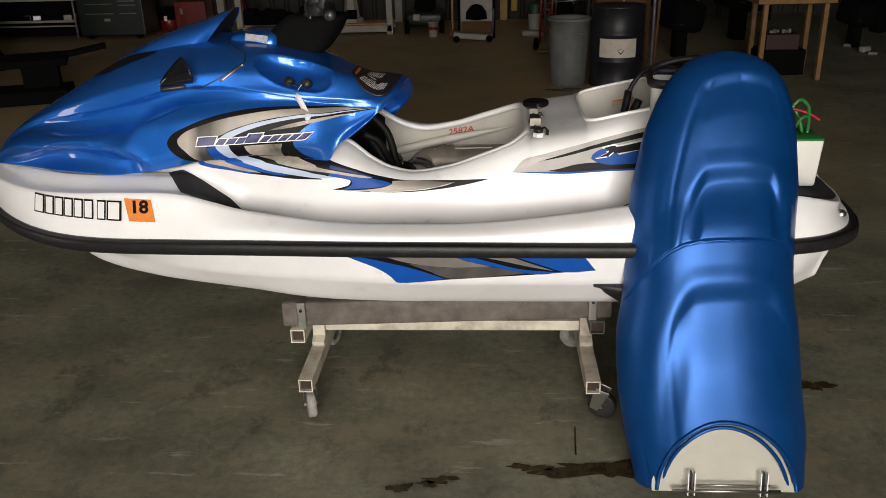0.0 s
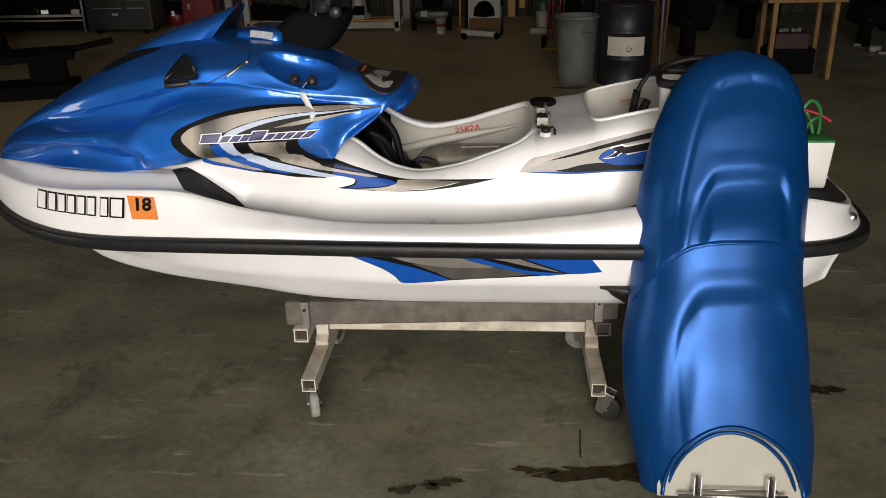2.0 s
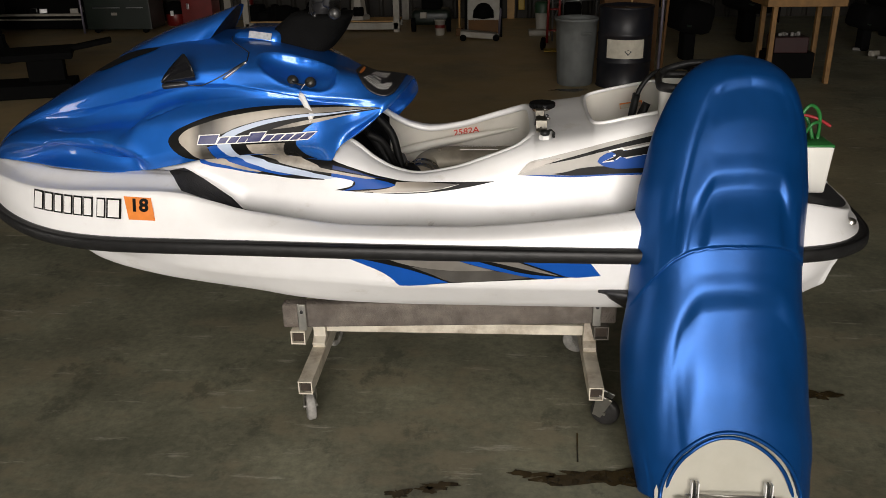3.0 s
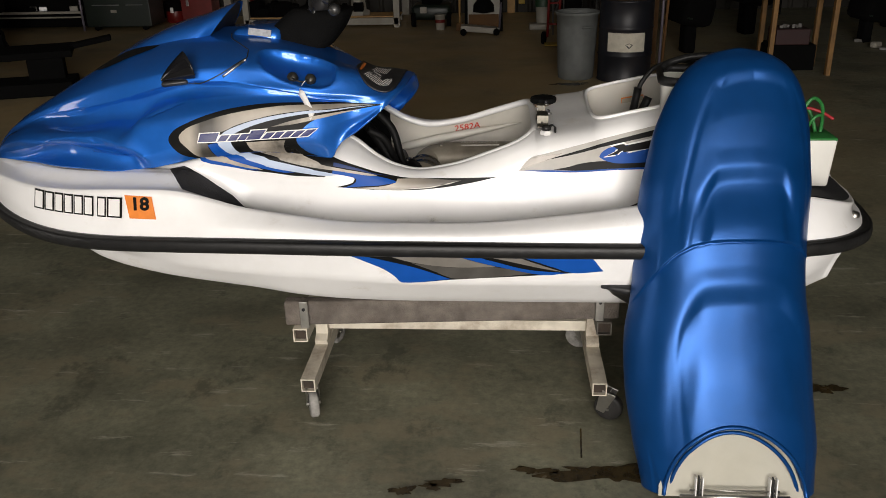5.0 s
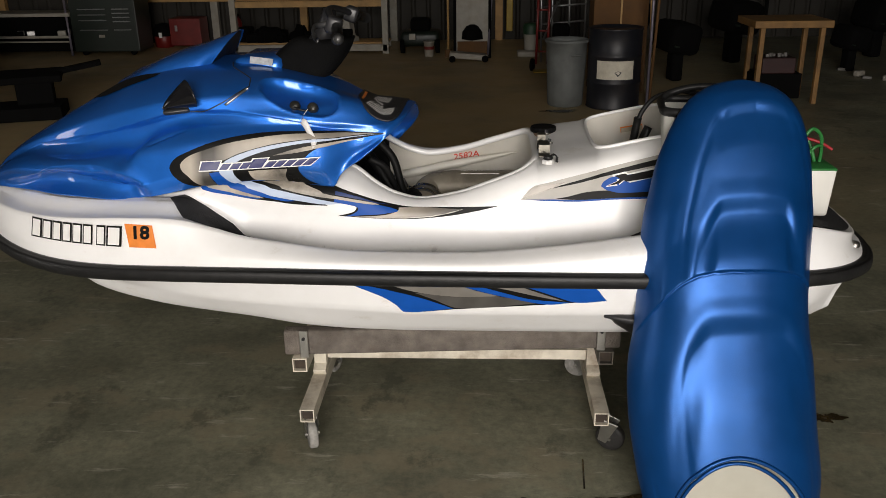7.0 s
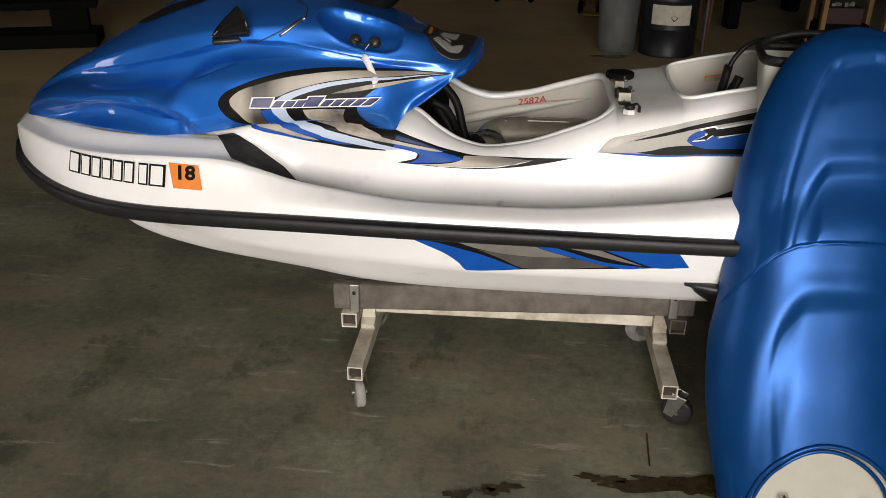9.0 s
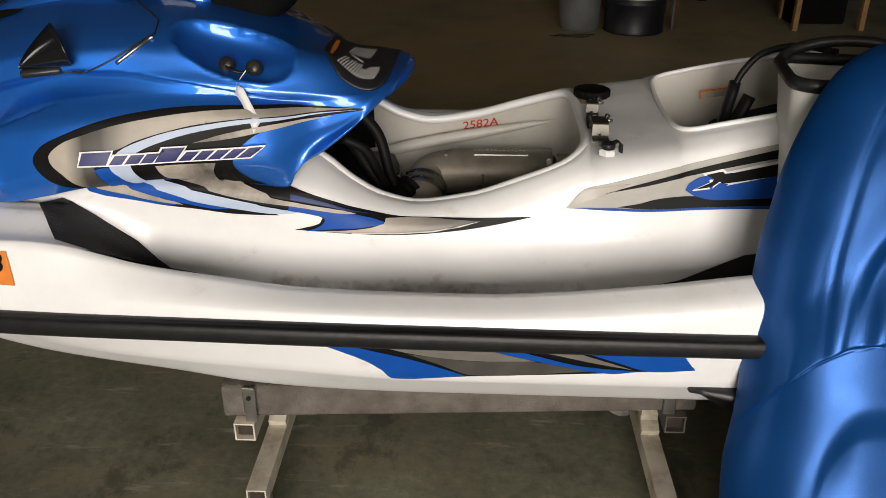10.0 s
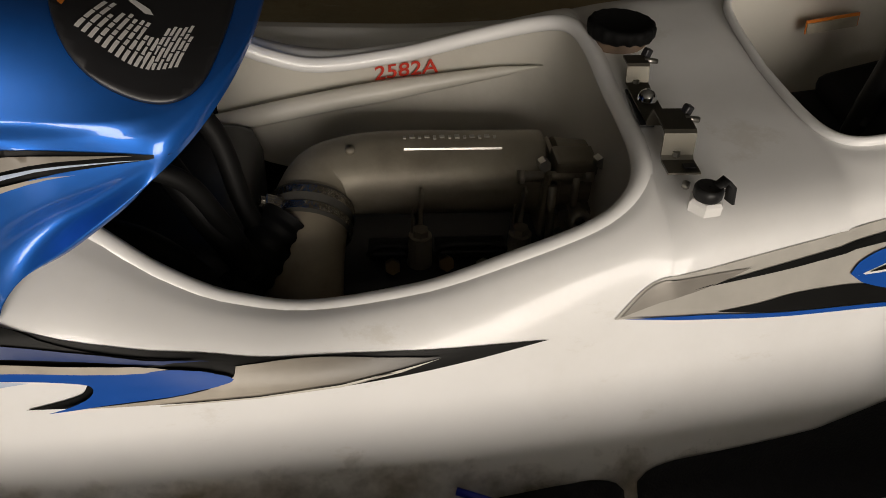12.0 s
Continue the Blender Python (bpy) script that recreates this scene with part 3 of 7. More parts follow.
H3 = hood_line(0.42, (-1.715, 0, 0.876), (-1.66, 0.072, 0.915), (-1.55, 0.142, 0.988), (-1.41, 0.21, 1.044), (-1.22, 0.28, 1.09), (-1.05, 0.32, 1.128), (-0.81, 0.338, 1.178), (-0.66, 0.335, 1.178), (-0.5, 0.325, 1.162), (-0.36, 0.305, 1.142), (-0.22, 0.255, 1.137), (-0.165, 0.185, 1.15), (-0.132, 0.0, 1.155))
H4 = hood_line(0.6, (-1.715, 0, 0.878), (-1.66, 0.055, 0.924), (-1.55, 0.125, 1.0), (-1.41, 0.197, 1.066), (-1.22, 0.266, 1.136), (-1.04, 0.31, 1.188), (-0.85, 0.332, 1.225), (-0.66, 0.312, 1.236), (-0.46, 0.285, 1.222), (-0.3, 0.248, 1.19), (-0.22, 0.21, 1.17), (-0.165, 0.15, 1.157), (-0.132, 0.0, 1.156))
H5 = hood_line(0.8, (-1.715, 0, 0.879), (-1.66, 0.025, 0.928), (-1.55, 0.06, 1.012), (-1.41, 0.10, 1.092), (-1.22, 0.135, 1.188), (-1.04, 0.16, 1.26), (-0.85, 0.18, 1.288), (-0.66, 0.175, 1.285), (-0.46, 0.16, 1.247), (-0.3, 0.14, 1.19), (-0.22, 0.11, 1.16), (-0.165, 0.07, 1.15), (-0.132, 0.0, 1.157))
H6 = hood_line(1.0, (-1.715, 0, 0.880), (-1.61, 0, 0.95), (-1.51, 0, 1.012), (-1.40, 0, 1.092), (-1.28, 0, 1.165), (-1.19, 0, 1.222), (-1.10, 0, 1.272), (-0.92, 0, 1.31), (-0.75, 0, 1.31), (-0.6, 0, 1.285), (-0.38, 0, 1.225), (-0.26, 0, 1.168), (-0.132, 0, 1.14))
hood_us = steps(-1.715, -1.6, gap=0.012) + steps(-1.6, -0.66, gap=0.0095)[1:] + steps(-0.66, -0.17, gap=0.008)[1:] + steps(-0.17, -0.139, gap=0.003)[1:]
bm = loft([HOOD_LOW, H1, HA, H2, HV, H3, H4, H5, H6], hood_us, 16, lean=0.0)
for v in bm.verts:  # the tail falls away towards the far side
    if v.co.y > 3.0:
        v.co.z -= 0.35 * (v.co.y - 3.0) * min(1.0, max(0.0, (v.co.x + 0.6) / 0.3))


def ease(x, a, b):
    t = min(max((x - a) / (b - a), 0.0), 1.0)
    return t * t * (3 - 2 * t)


# a shoulder ledge with a hollow under it, the fender that swells out of the hollow, and the arched panel low on the bow
SHOULDER = [(-1.52, 2.82, 1.0), (-1.378, 2.799, 1.058), (-1.235, 2.740, 1.090), (-1.107, 2.724, 1.117), (-0.953, 2.686, 1.161), (-0.834, 2.673, 1.186), (-0.745, 2.680, 1.188), (-0.655, 2.681, 1.180), (-0.501, 2.708, 1.153), (-0.359, 2.718, 1.126), (-0.26, 2.718, 1.104)]
FENDER = [(-1.022, 2.619, 0.945), (-1.011, 2.606, 1.014), (-0.981, 2.625, 1.062), (-0.921, 2.672, 1.095), (-0.822, 2.668, 1.126), (-0.714, 2.679, 1.139), (-0.571, 2.693, 1.142), (-0.430, 2.706, 1.124), (-0.305, 2.716, 1.105)]
ARCHED = [(-1.64, 2.89, 0.895), (-1.589, 2.852, 0.914), (-1.501, 2.79, 0.939), (-1.426, 2.751, 0.961), (-1.364, 2.716, 0.981), (-1.268, 2.653, 1.011), (-1.213, 2.641, 1.017), (-1.158, 2.622, 1.02), (-1.107, 2.611, 1.017), (-1.058, 2.599, 1.006), (-1.007, 2.582, 0.99), (-0.967, 2.583, 0.966), (-0.947, 2.583, 0.951), (-0.915, 2.583, 0.92)]


def from_line(pts, p):
    """Distance from a long line, below zero on its under side."""
    best, side = 9.0, 1.0
    for a, b in zip(pts, pts[1:]):
        if p.x < a[0] - 0.2 or p.x > b[0] + 0.2:
            continue
        a, b = Vector(a), Vector(b)
        d = b - a
        t = min(1.0, max(0.0, (p - a).dot(d) / d.length_squared))
        off = p - a - d * t
        if off.length < best:
            best, side = off.length, d.x * off.z - d.z * off.x
    return math.copysign(best, side)


SHOULDER_F = [tuple(p) for p in spline(SHOULDER, 4)]
FENDER_F = [tuple(p) for p in spline(FENDER, 5)]
ARCHED_F = [tuple(p) for p in spline(ARCHED, 6)]
bm.normal_update()
for v in bm.verts:
    p = Vector((v.co.x, CY - abs(v.co.y - CY), v.co.z))
    push = 0.0
    if -1.52 < p.x < -0.26:
        q = -from_line(SHOULDER_F, p)
        g = from_line(FENDER_F, p)
        inner = p.x > -1.04 and g < 0  # on the fender itself
        g = abs(g)
        ends = ease(p.x, -1.5, -1.15) * (1 - ease(p.x, -0.5, -0.3))
        if q > 0 and not inner:
            near = 1 - ease(q, 0.02, 0.14) * (1 - ease(p.x, -1.12, -0.98))
            back = ease(g, 0.0, 0.06)
            push -= ends * near * back * ease(p.z, 1.0, 1.06) * (0.013 * ease(q, 0.0, 0.014) + 0.018 * ease(q, 0.0, 0.06))
        elif q <= 0:
            push += 0.004 * (1 - ease(-q, 0.0, 0.04)) * ends
        if inner or p.x > -1.1:
            push += 0.009 * (1 - ease(g, 0.0, 0.09 if inner else 0.05)) * ease(p.z, 1.0, 1.08) * (1 - ease(p.x, -0.5, -0.3))
    if -1.62 < p.x < -0.88 and p.z < 1.07:
        q = from_line(ARCHED_F, p)
        ends = ease(p.x, -1.6, -1.4) * (1 - ease(p.x, -1.03, -0.93))
        if q < 0:
            push -= 0.036 * ease(-q, 0.0, 0.024) * (1 - ease(-q, 0.022, 0.12)) * ends
        else:
            push += 0.010 * (1 - ease(q, 0.0, 0.06)) * ends
    if push:
        n = v.normal if v.normal.dot(v.co - Vector((v.co.x, CY, 0.9))) > 0 else -v.normal
        v.co += n * push
# oval bowl on each side for the plugs
PODX, PODY, PODZ = -0.488, 2.768, 1.213
for v in bm.verts:
    y = CY - abs(v.co.y - CY)
    a = v.co.x - PODX
    b = 0.75 * (y - PODY) + 0.66 * (v.co.z - PODZ) + 0.17 * a
    r = (abs(a) / 0.124) ** 2.3 + (abs(b) / (0.06 if b > 0 else 0.076)) ** 2.3
    if r < 1 and v.co.z > 1.1:
        k = 0.052 * (1 - r) ** 0.65
        v.co.y += math.copysign(k * 0.62, CY - v.co.y)
        v.co.z -= k * 0.78
    elif r < 1.35 and v.co.z > 1.1:  # a slightly raised lip
        k = 0.004 * (1.35 - r) / 0.35
        v.co.y -= math.copysign(k * 0.62, CY - v.co.y)
        v.co.z += k * 0.78
HOOD_BM = bm.copy()
hood = part("hood", bm, BLUE, craft, "glossy blue metallic hood")
sol = hood.modifiers.new("thickness", "SOLIDIFY")
sol.thickness, sol.offset = 0.006, -1

# ---- the removed seat, stood on end against the craft ----
seat = thing("watercraft_seat", (0.86, 2.25, 0), "long blue vinyl watercraft seat stood on end, leaning on the hull", "seat")
SEAT = pose(0.872, 2.268, 0.0, -17.5, 0, 0)  # x across, -y towards the rider, z along
SL = 1.337


def seat_half(w):
    return smooth_curve([(0, 0.257), (0.063, 0.263), (0.15, 0.274), (0.33, 0.278), (0.41, 0.277), (0.49, 0.273), (0.59, 0.258), (0.666, 0.252), (0.834, 0.25), (0.918, 0.248), (1.0, 0.237), (1.083, 0.225), (1.165, 0.203), (1.25, 0.165), (1.30, 0.118), (1.327, 0.06), (1.337, 0.01)], w)


def seat_mid(w):
    """The seat stands a little askew."""
    return smooth_curve([(0, -0.018), (0.15, -0.033), (0.33, -0.056), (0.5, -0.064), (0.75, -0.062), (0.92, -0.05), (1.08, -0.037), (1.25, -0.022), (1.32, -0.02)], w)


def seat_rise(w):
    return smooth_curve([(0, 0.135), (0.13, 0.145), (0.39, 0.15), (0.65, 0.146), (0.96, 0.13), (1.16, 0.108), (1.29, 0.064), (1.337, 0.008)], w)


def bump(x, a, b):
    t = min(max((x - a) / (b - a), 0), 1)
    return t * t * (3 - 2 * t)


# arched crests of the pads: height over the distance from the middle; then drop, width of the step, fade, lip, weakening of the legs
CRESTS = [([(0, 0.662), (0.40, 0.654), (0.62, 0.615), (0.73, 0.54), (0.82, 0.45), (0.885, 0.37), (0.965, 0.26), (1.03, 0.15), (1.1, 0.0)], 0.022, 0.08, 0.32, 0.005, 0.68),
          ([(0, 1.0), (0.38, 0.99), (0.55, 0.94), (0.64, 0.88), (0.68, 0.8), (0.72, 0.7)], 0.018, 0.06, 0.19, 0.004, 0.85),
          ([(0, 1.275), (0.5, 1.255), (0.70, 1.22), (0.74, 1.16), (0.77, 1.09), (0.83, 1.0), (0.89, 0.9), (0.95, 0.75)], 0.013, 0.045, 0.14, 0.003, 0.75)]


def seat_point(s, w):
    half, rise = seat_half(w), seat_rise(w)
    a = abs(s - 0.15)
    c = max(0.0, 1 - abs(s)**3.0) ** 0.62
    d = rise * c
    ws = 0.776 - 0.125 * a**3.6
    above = bump(w, ws - 0.002, ws + 0.002)
    for k, (crest, drop, step, fade, lip, weak) in enumerate(CRESTS):
        h = smooth_curve(crest, a)
        slope = (smooth_curve(crest, min(a + 0.02, 1)) - smooth_curve(crest, max(a - 0.02, 0))) / (0.04 * half)
        q = (h - w) / math.sqrt(1 + slope * slope)
        here = (1 - above) if k == 0 else above
        d += here * c * (1 - bump(w, 1.26, 1.305)) * (1 - weak * bump(a, 0.4, 0.7)) * (lip * (1 - bump(-q, 0.0, 0.05)) - drop * bump(q, 0.0, step) * (1 - bump(q, step * 0.9, fade)))
    # the upper cushion overlaps the lower one at the seam
    d += 0.016 * above * (1 - bump(w, ws + 0.006, ws + 0.15)) * min(1.0, c * 1.5)
    d -= 0.006 * (1 - bump(abs(w - ws), 0.0, 0.006)) * min(1.0, c * 1.5)
    return seat_mid(w) + 0.006 + s * (half + 0.004), -d


ARCH_W, ARCH_H = 0.215, 0.231


def arch(x):
    k = 1 - (abs(x) / ARCH_W) ** 2
    return ARCH_H * k**0.72 if k > 0 else 0.0


bm = bmesh.new()
rows = []
for w in steps(0, SL - 0.1, SL, gap=0.005):
    rows.append([])
    for k in range(129):
        s = math.sin((-1 + 2 * k / 128) * math.pi / 2)
        lo = arch(s * seat_half(0.1))
        zz = lo + (SL - lo) * w / SL
        x, y = seat_point(s, zz)
        rows[-1].append(bm.verts.new(SEAT @ Vector((x, y, zz))))
for p, q in zip(rows, rows[1:]):
    for k in range(len(p) - 1):
        bm.faces.new((p[k], p[k + 1], q[k + 1], q[k]))
cover = part("cover", bm, VINYL, seat, "satin blue vinyl cover with stepped pads")
sol = cover.modifiers.new("thickness", "SOLIDIFY")
sol.thickness, sol.offset = 0.012, -1
# two welts round the arch
for grow, back, r in ((0.004, -0.002, 0.0065), (-0.016, 0.016, 0.006)):
    pts = []
    for k in range(49):
        x = -ARCH_W + 2 * ARCH_W * k / 48
        z = max(arch(x * 0.9999) + grow, 0.004)
        px, py = seat_point(max(-1, min(1, x / seat_half(0.1))), max(arch(x * 0.9999), 0.001))
        pts.append(SEAT @ Vector((px if grow > 0 else -0.025 + (px + 0.025) * 0.93, py + back, z)))
    part("edge_piping", tube(bmesh.new(), pts, r, 8), VINYL, seat, "blue welt round the seat's end")
bm = bmesh.new()
box(bm, (-0.04, 0.0, 0.60), (0.34, 0.02, 1.05), bevel=0.006)
# front panel behind the arch, leaning in
rows = []
for k in range(25):
    x = -0.215 + 0.43 * k / 24
    top = 0.005 + arch(x * 0.97) * 0.985
    rows.append([bm.verts.new((x - 0.022, -0.085 - 0.02 * (1 - (x / 0.22) ** 2) * (j / 6), top * j / 6)) for j in range(7)])
for p, q in zip(rows, rows[1:]):
    for j in range(6):
        bm.faces.new((p[j], q[j], q[j + 1], p[j + 1]))
bmesh.ops.transform(bm, matrix=SEAT, verts=bm.verts)
base = part("seat_base", bm, mat("cream_seat_base", (0.40, 0.385, 0.32), 0.5, vary=0.08, scale=7, stain=0.3, dark=(0.3, 0.27, 0.2), stain_scale=5), seat, "white moulded seat base")
for sx in (-0.125, 0.09):
    for o in (-0.014, 0.0, 0.014):
        bm = box(bmesh.new(), (sx + o * 0.7, -0.112, 0.035), (0.0035, 0.022, 0.075), rot=(8, 0, 0), bevel=0.001)
        bmesh.ops.transform(bm, matrix=SEAT, verts=bm.verts)
        part("hinge_hook", bm, GEL if o else BLACK, seat, "moulded hinge rib", smooth=False)
bm = rod(bmesh.new(), (-0.18, -0.115, 0.012), (0.14, -0.115, 0.012), 0.006)
rod(bm, (-0.15, -0.112, 0.03), (0.11, -0.112, 0.03), 0.003)
bmesh.ops.transform(bm, matrix=SEAT, verts=bm.verts)
part("hinge_rod", bm, STEEL, seat, "steel hinge rod")

# ---- dolly ----
dolly = thing("dolly", (0, 2.95, 0), "cream painted square-tube dolly on casters with carpeted bunks", "dolly")


def square_tube(bm, a, b, w, wall=0.004):
    a, b = Vector(a), Vector(b)
    d = (b - a).normalized()
    up = Vector((0, 0, 1)) if abs(d.z) < 0.9 else Vector((0, 1, 0))
    s = d.cross(up).normalized()
    up = s.cross(d)
    rings_ = []
    for p, h in ((a, w / 2), (b, w / 2), (b, w / 2 - wall), (a, w / 2 - wall)):
        rings_.append([bm.verts.new(p + s * h * i + up * h * j) for i, j in ((-1, -1), (1, -1), (1, 1), (-1, 1))])
    for p, q in zip(rings_, rings_[1:] + rings_[:1]):
        for k in range(4):
            bm.faces.new((p[k], p[(k + 1) % 4], q[(k + 1) % 4], q[k]))
    bmesh.ops.recalc_face_normals(bm, faces=bm.faces)
    return bm


TUBE_SHADE = mat("rusty_tube_shade", (0.035, 0.024, 0.016), 0.8, vary=0.4, scale=40)
DARK_TUBE = mat("dark_stained_tube_paint", (0.10, 0.09, 0.075), 0.6, vary=0.3, scale=18, stain=0.6, dark=(0.03, 0.022, 0.016), stain_scale=9)
for yy in (2.93, 3.11):
    part("long_bar", square_tube(bmesh.new(), (-0.5, yy, 0.218), (0.49, yy, 0.218), 0.04), CREAM, dolly, smooth=False)
for xx, sgn in ((-0.515, -1), (0.50, 1)):
    front = 2.63 if sgn < 0 else 2.70
    part("leg_bar", square_tube(bmesh.new(), (xx, 2.60, 0.135), (xx, 3.19, 0.135), 0.05), CREAM, dolly, smooth=False)
    part("cross_bar", square_tube(bmesh.new(), (xx + 0.018 * sgn, front, 0.318), (xx + 0.018 * sgn, 3.42, 0.318), 0.05), CREAM if sgn < 0 else DARK_TUBE, dolly, smooth=False)
    for yy in (2.9, 3.14):
        part("upright", square_tube(bmesh.new(), (xx, yy, 0.165), (xx, yy, 0.305), 0.045), CREAM, dolly, smooth=False)
    for yy in (front + 0.012, 3.413):
        plate_ = part("bracket", box(bmesh.new(), (xx, yy, 0.392), (0.03, 0.006, 0.10), bevel=0.002), STEEL, dolly, "zinc bunk bracket", smooth=False)
        part("bracket_bolt", rod(bmesh.new(), (xx, yy - 0.009, 0.415), (xx, yy + 0.004, 0.415), 0.006, n=6), RUBBER, plate_, smooth=False)
    # rust-dark plates set in the tube mouths to stand for the shade inside
    for px_, py_, pz_ in ((xx + 0.018 * sgn, front, 0.318), (xx, 2.60, 0.135)):
        part("tube_shade_plate", box(bmesh.new(), (px_, py_ + 0.018, pz_), (0.041, 0.004, 0.041)), TUBE_SHADE, dolly, "dark rusty plate painted for the shade inside the tube", smooth=False)
    # gusset under the upright
    part("gusset", box(bmesh.new(), (xx, 2.875, 0.175), (0.048, 0.05, 0.03), rot=(25, 0, 0), bevel=0.002), CREAM, dolly, smooth=False)


def caster(x, y, turn, tyre):
    m = pose(x, y, 0, 0, 0, turn)
    bm = bmesh.new()
    lathe(bm, (0, 0, 0), [(0.001, -0.016), (0.02, -0.016), (0.03, -0.014), (0.044, -0.016), (0.05, -0.010), (0.05, 0.010), (0.044, 0.016), (0.03, 0.014), (0.02, 0.016), (0.001, 0.016)], 28, rot=(90, 0, 0))
    bmesh.ops.transform(bm, matrix=m @ pose(0.025, 0, 0.05), verts=bm.verts)
    wheel = part("caster_wheel", bm, tyre, dolly, "worn rubber caster wheel")
    bm = bmesh.new()
    for sd in (-1, 1):
        box(bm, (0.012, sd * 0.021, 0.076), (0.030, 0.003, 0.085), rot=(0, 18, 0), bevel=0.001, taper=1.9)
    box(bm, (0, 0, 0.112), (0.06, 0.05, 0.006), bevel=0.002)
    rod(bm, (0.025, -0.026, 0.05), (0.025, 0.026, 0.05), 0.006, n=10)
    bmesh.ops.transform(bm, matrix=m, verts=bm.verts)
    part("caster_fork", bm, STEEL, dolly, "zinc caster fork", smooth=False)


GREY_TYRE = mat("grey_caster_rubber", (0.26, 0.25, 0.23), 0.8, vary=0.3, scale=40, bump=0.3)
DARK_TYRE = mat("dark_caster_rubber", (0.014, 0.013, 0.012), 0.6, vary=0.3, scale=40, bump=0.3)
for x, y, turn, tyre in ((-0.515, 2.645, -70, GREY_TYRE), (0.515, 2.64, -20, DARK_TYRE), (-0.53, 3.14, 70, GREY_TYRE), (0.50, 3.14, 160, GREY_TYRE)):
    caster(x, y, turn, tyre)
for yy, turn in ((2.715, 3.5), (3.385, 0.0)):
    bm = bmesh.new()
    box(bm, (-0.01, yy, 0.388), (1.16, 0.05, 0.09), rot=(0, 0, turn), bevel=0.008)
    part("bunk", bm, PLANK, dolly, "grey-brown carpeted timber bunk")

# ---- the shop behind ----
CAN = mat("grey_trash_can_plastic", (0.14, 0.15, 0.145), 0.6, vary=0.2, scale=7, stain=0.4, dark=(0.06, 0.06, 0.055), stain_scale=4)
DRUM = mat("dark_blue_drum_paint", (0.0090, 0.0100, 0.0150), 0.45, vary=0.2, scale=5, stain=0.4, dark=(0.05, 0.035, 0.025), stain_scale=5)
PAPER = mat("white_label_paper", (0.62, 0.58, 0.48), 0.7, vary=0.08, scale=20, stain=0.3, dark=(0.35, 0.28, 0.18), stain_scale=14)

can = thing("trash_can", (0.936, 8.76, 0), "grey ribbed plastic trash can on the shop floor", "trash can")
bm = bmesh.new()
prof = [(0.165, 0.0), (0.178, 0.01), (0.183, 0.1), (0.19, 0.3), (0.2, 0.5), (0.205, 0.63), (0.218, 0.635), (0.222, 0.66), (0.21, 0.665), (0.2, 0.64), (0.165, 0.03), (0.001, 0.02)]
lathe(bm, (0.936, 8.76, 0), prof, 40)
for v in bm.verts:
    if 0.02 < v.co.z < 0.6:
        a = math.atan2(v.co.y - 8.76, v.co.x - 0.936)
        k = 1 + 0.012 * (1 if math.cos(a * 14) > 0 else -1)
        v.co.x, v.co.y = 0.936 + (v.co.x - 0.936) * k, 8.76 + (v.co.y - 8.76) * k
part("can_body", bm, CAN, can)
bm = bmesh.new()
tube(bm, [(0.97, 8.57, 0.52), (0.97, 8.535, 0.53), (1.06, 8.55, 0.53), (1.06, 8.60, 0.52)], 0.012, 8)
part("handle", bm, CAN, can)

drum = thing("steel_drum", (1.41, 8.68, 0), "dark blue steel drum with a white hazard label", "drum")
bm = bmesh.new()
prof = [(0.258, 0.0), (0.27, 0.01), (0.262, 0.025), (0.262, 0.25), (0.272, 0.262), (0.262, 0.275), (0.262, 0.51), (0.272, 0.522), (0.262, 0.535), (0.262, 0.76), (0.27, 0.77), (0.27, 0.785), (0.258, 0.785), (0.255, 0.765), (0.001, 0.765)]
lathe(bm, (1.41, 8.68, 0), prof, 48)
part("drum_body", bm, DRUM, drum)
bm = bmesh.new()
rows = []
for k in range(13):
    a = radians(-137 + 82 * k / 12)
    rows.append([bm.verts.new((1.41 + 0.2665 * math.cos(a), 8.68 + 0.2665 * math.sin(a), z)) for z in (0.305, 0.485)])
for p, q in zip(rows, rows[1:]):
    bm.faces.new((p[0], q[0], q[1], p[1]))
label = part("label", bm, PAPER, drum, "white paper hazard label with a black diamond")
bm = bmesh.new()
bm.faces.new([bm.verts.new((1.41 + 0.2675 * math.cos(radians(a)), 8.68 + 0.2675 * math.sin(radians(a)), z)) for a, z in ((-98, 0.375), (-90, 0.335), (-82, 0.375), (-90, 0.39))])
part("hazard_mark", bm, BLACK, label, "dark diamond", smooth=False)

table = thing("workbench", (3.0, 8.8, 0), "unpainted yellow pine bench frame with a thick top", "workbench")
# bench pine darkened in its colour for the unlit side of the shop
PINE = mat("shaded_pine", (0.20, 0.105, 0.03), 0.65, vary=0.25, scale=9, bump=0.15, stain=0.5, dark=(0.08, 0.042, 0.014), stain_scale=5)
for x, y in ((2.85, 8.72), (3.44, 8.74), (2.90, 9.25), (3.46, 9.25)):
    part("leg", box(bmesh.new(), (x, y, 0.38), (0.045, 0.06, 0.76), bevel=0.004), PINE, table, smooth=False)
part("top", box(bmesh.new(), (3.14, 8.98, 0.79), (0.76, 0.62, 0.07), bevel=0.006), PINE, table, smooth=False)

# ---- graphics laid on the craft's skin ----
from mathutils.bvhtree import BVHTree
from mathutils.geometry import delaunay_2d_cdt

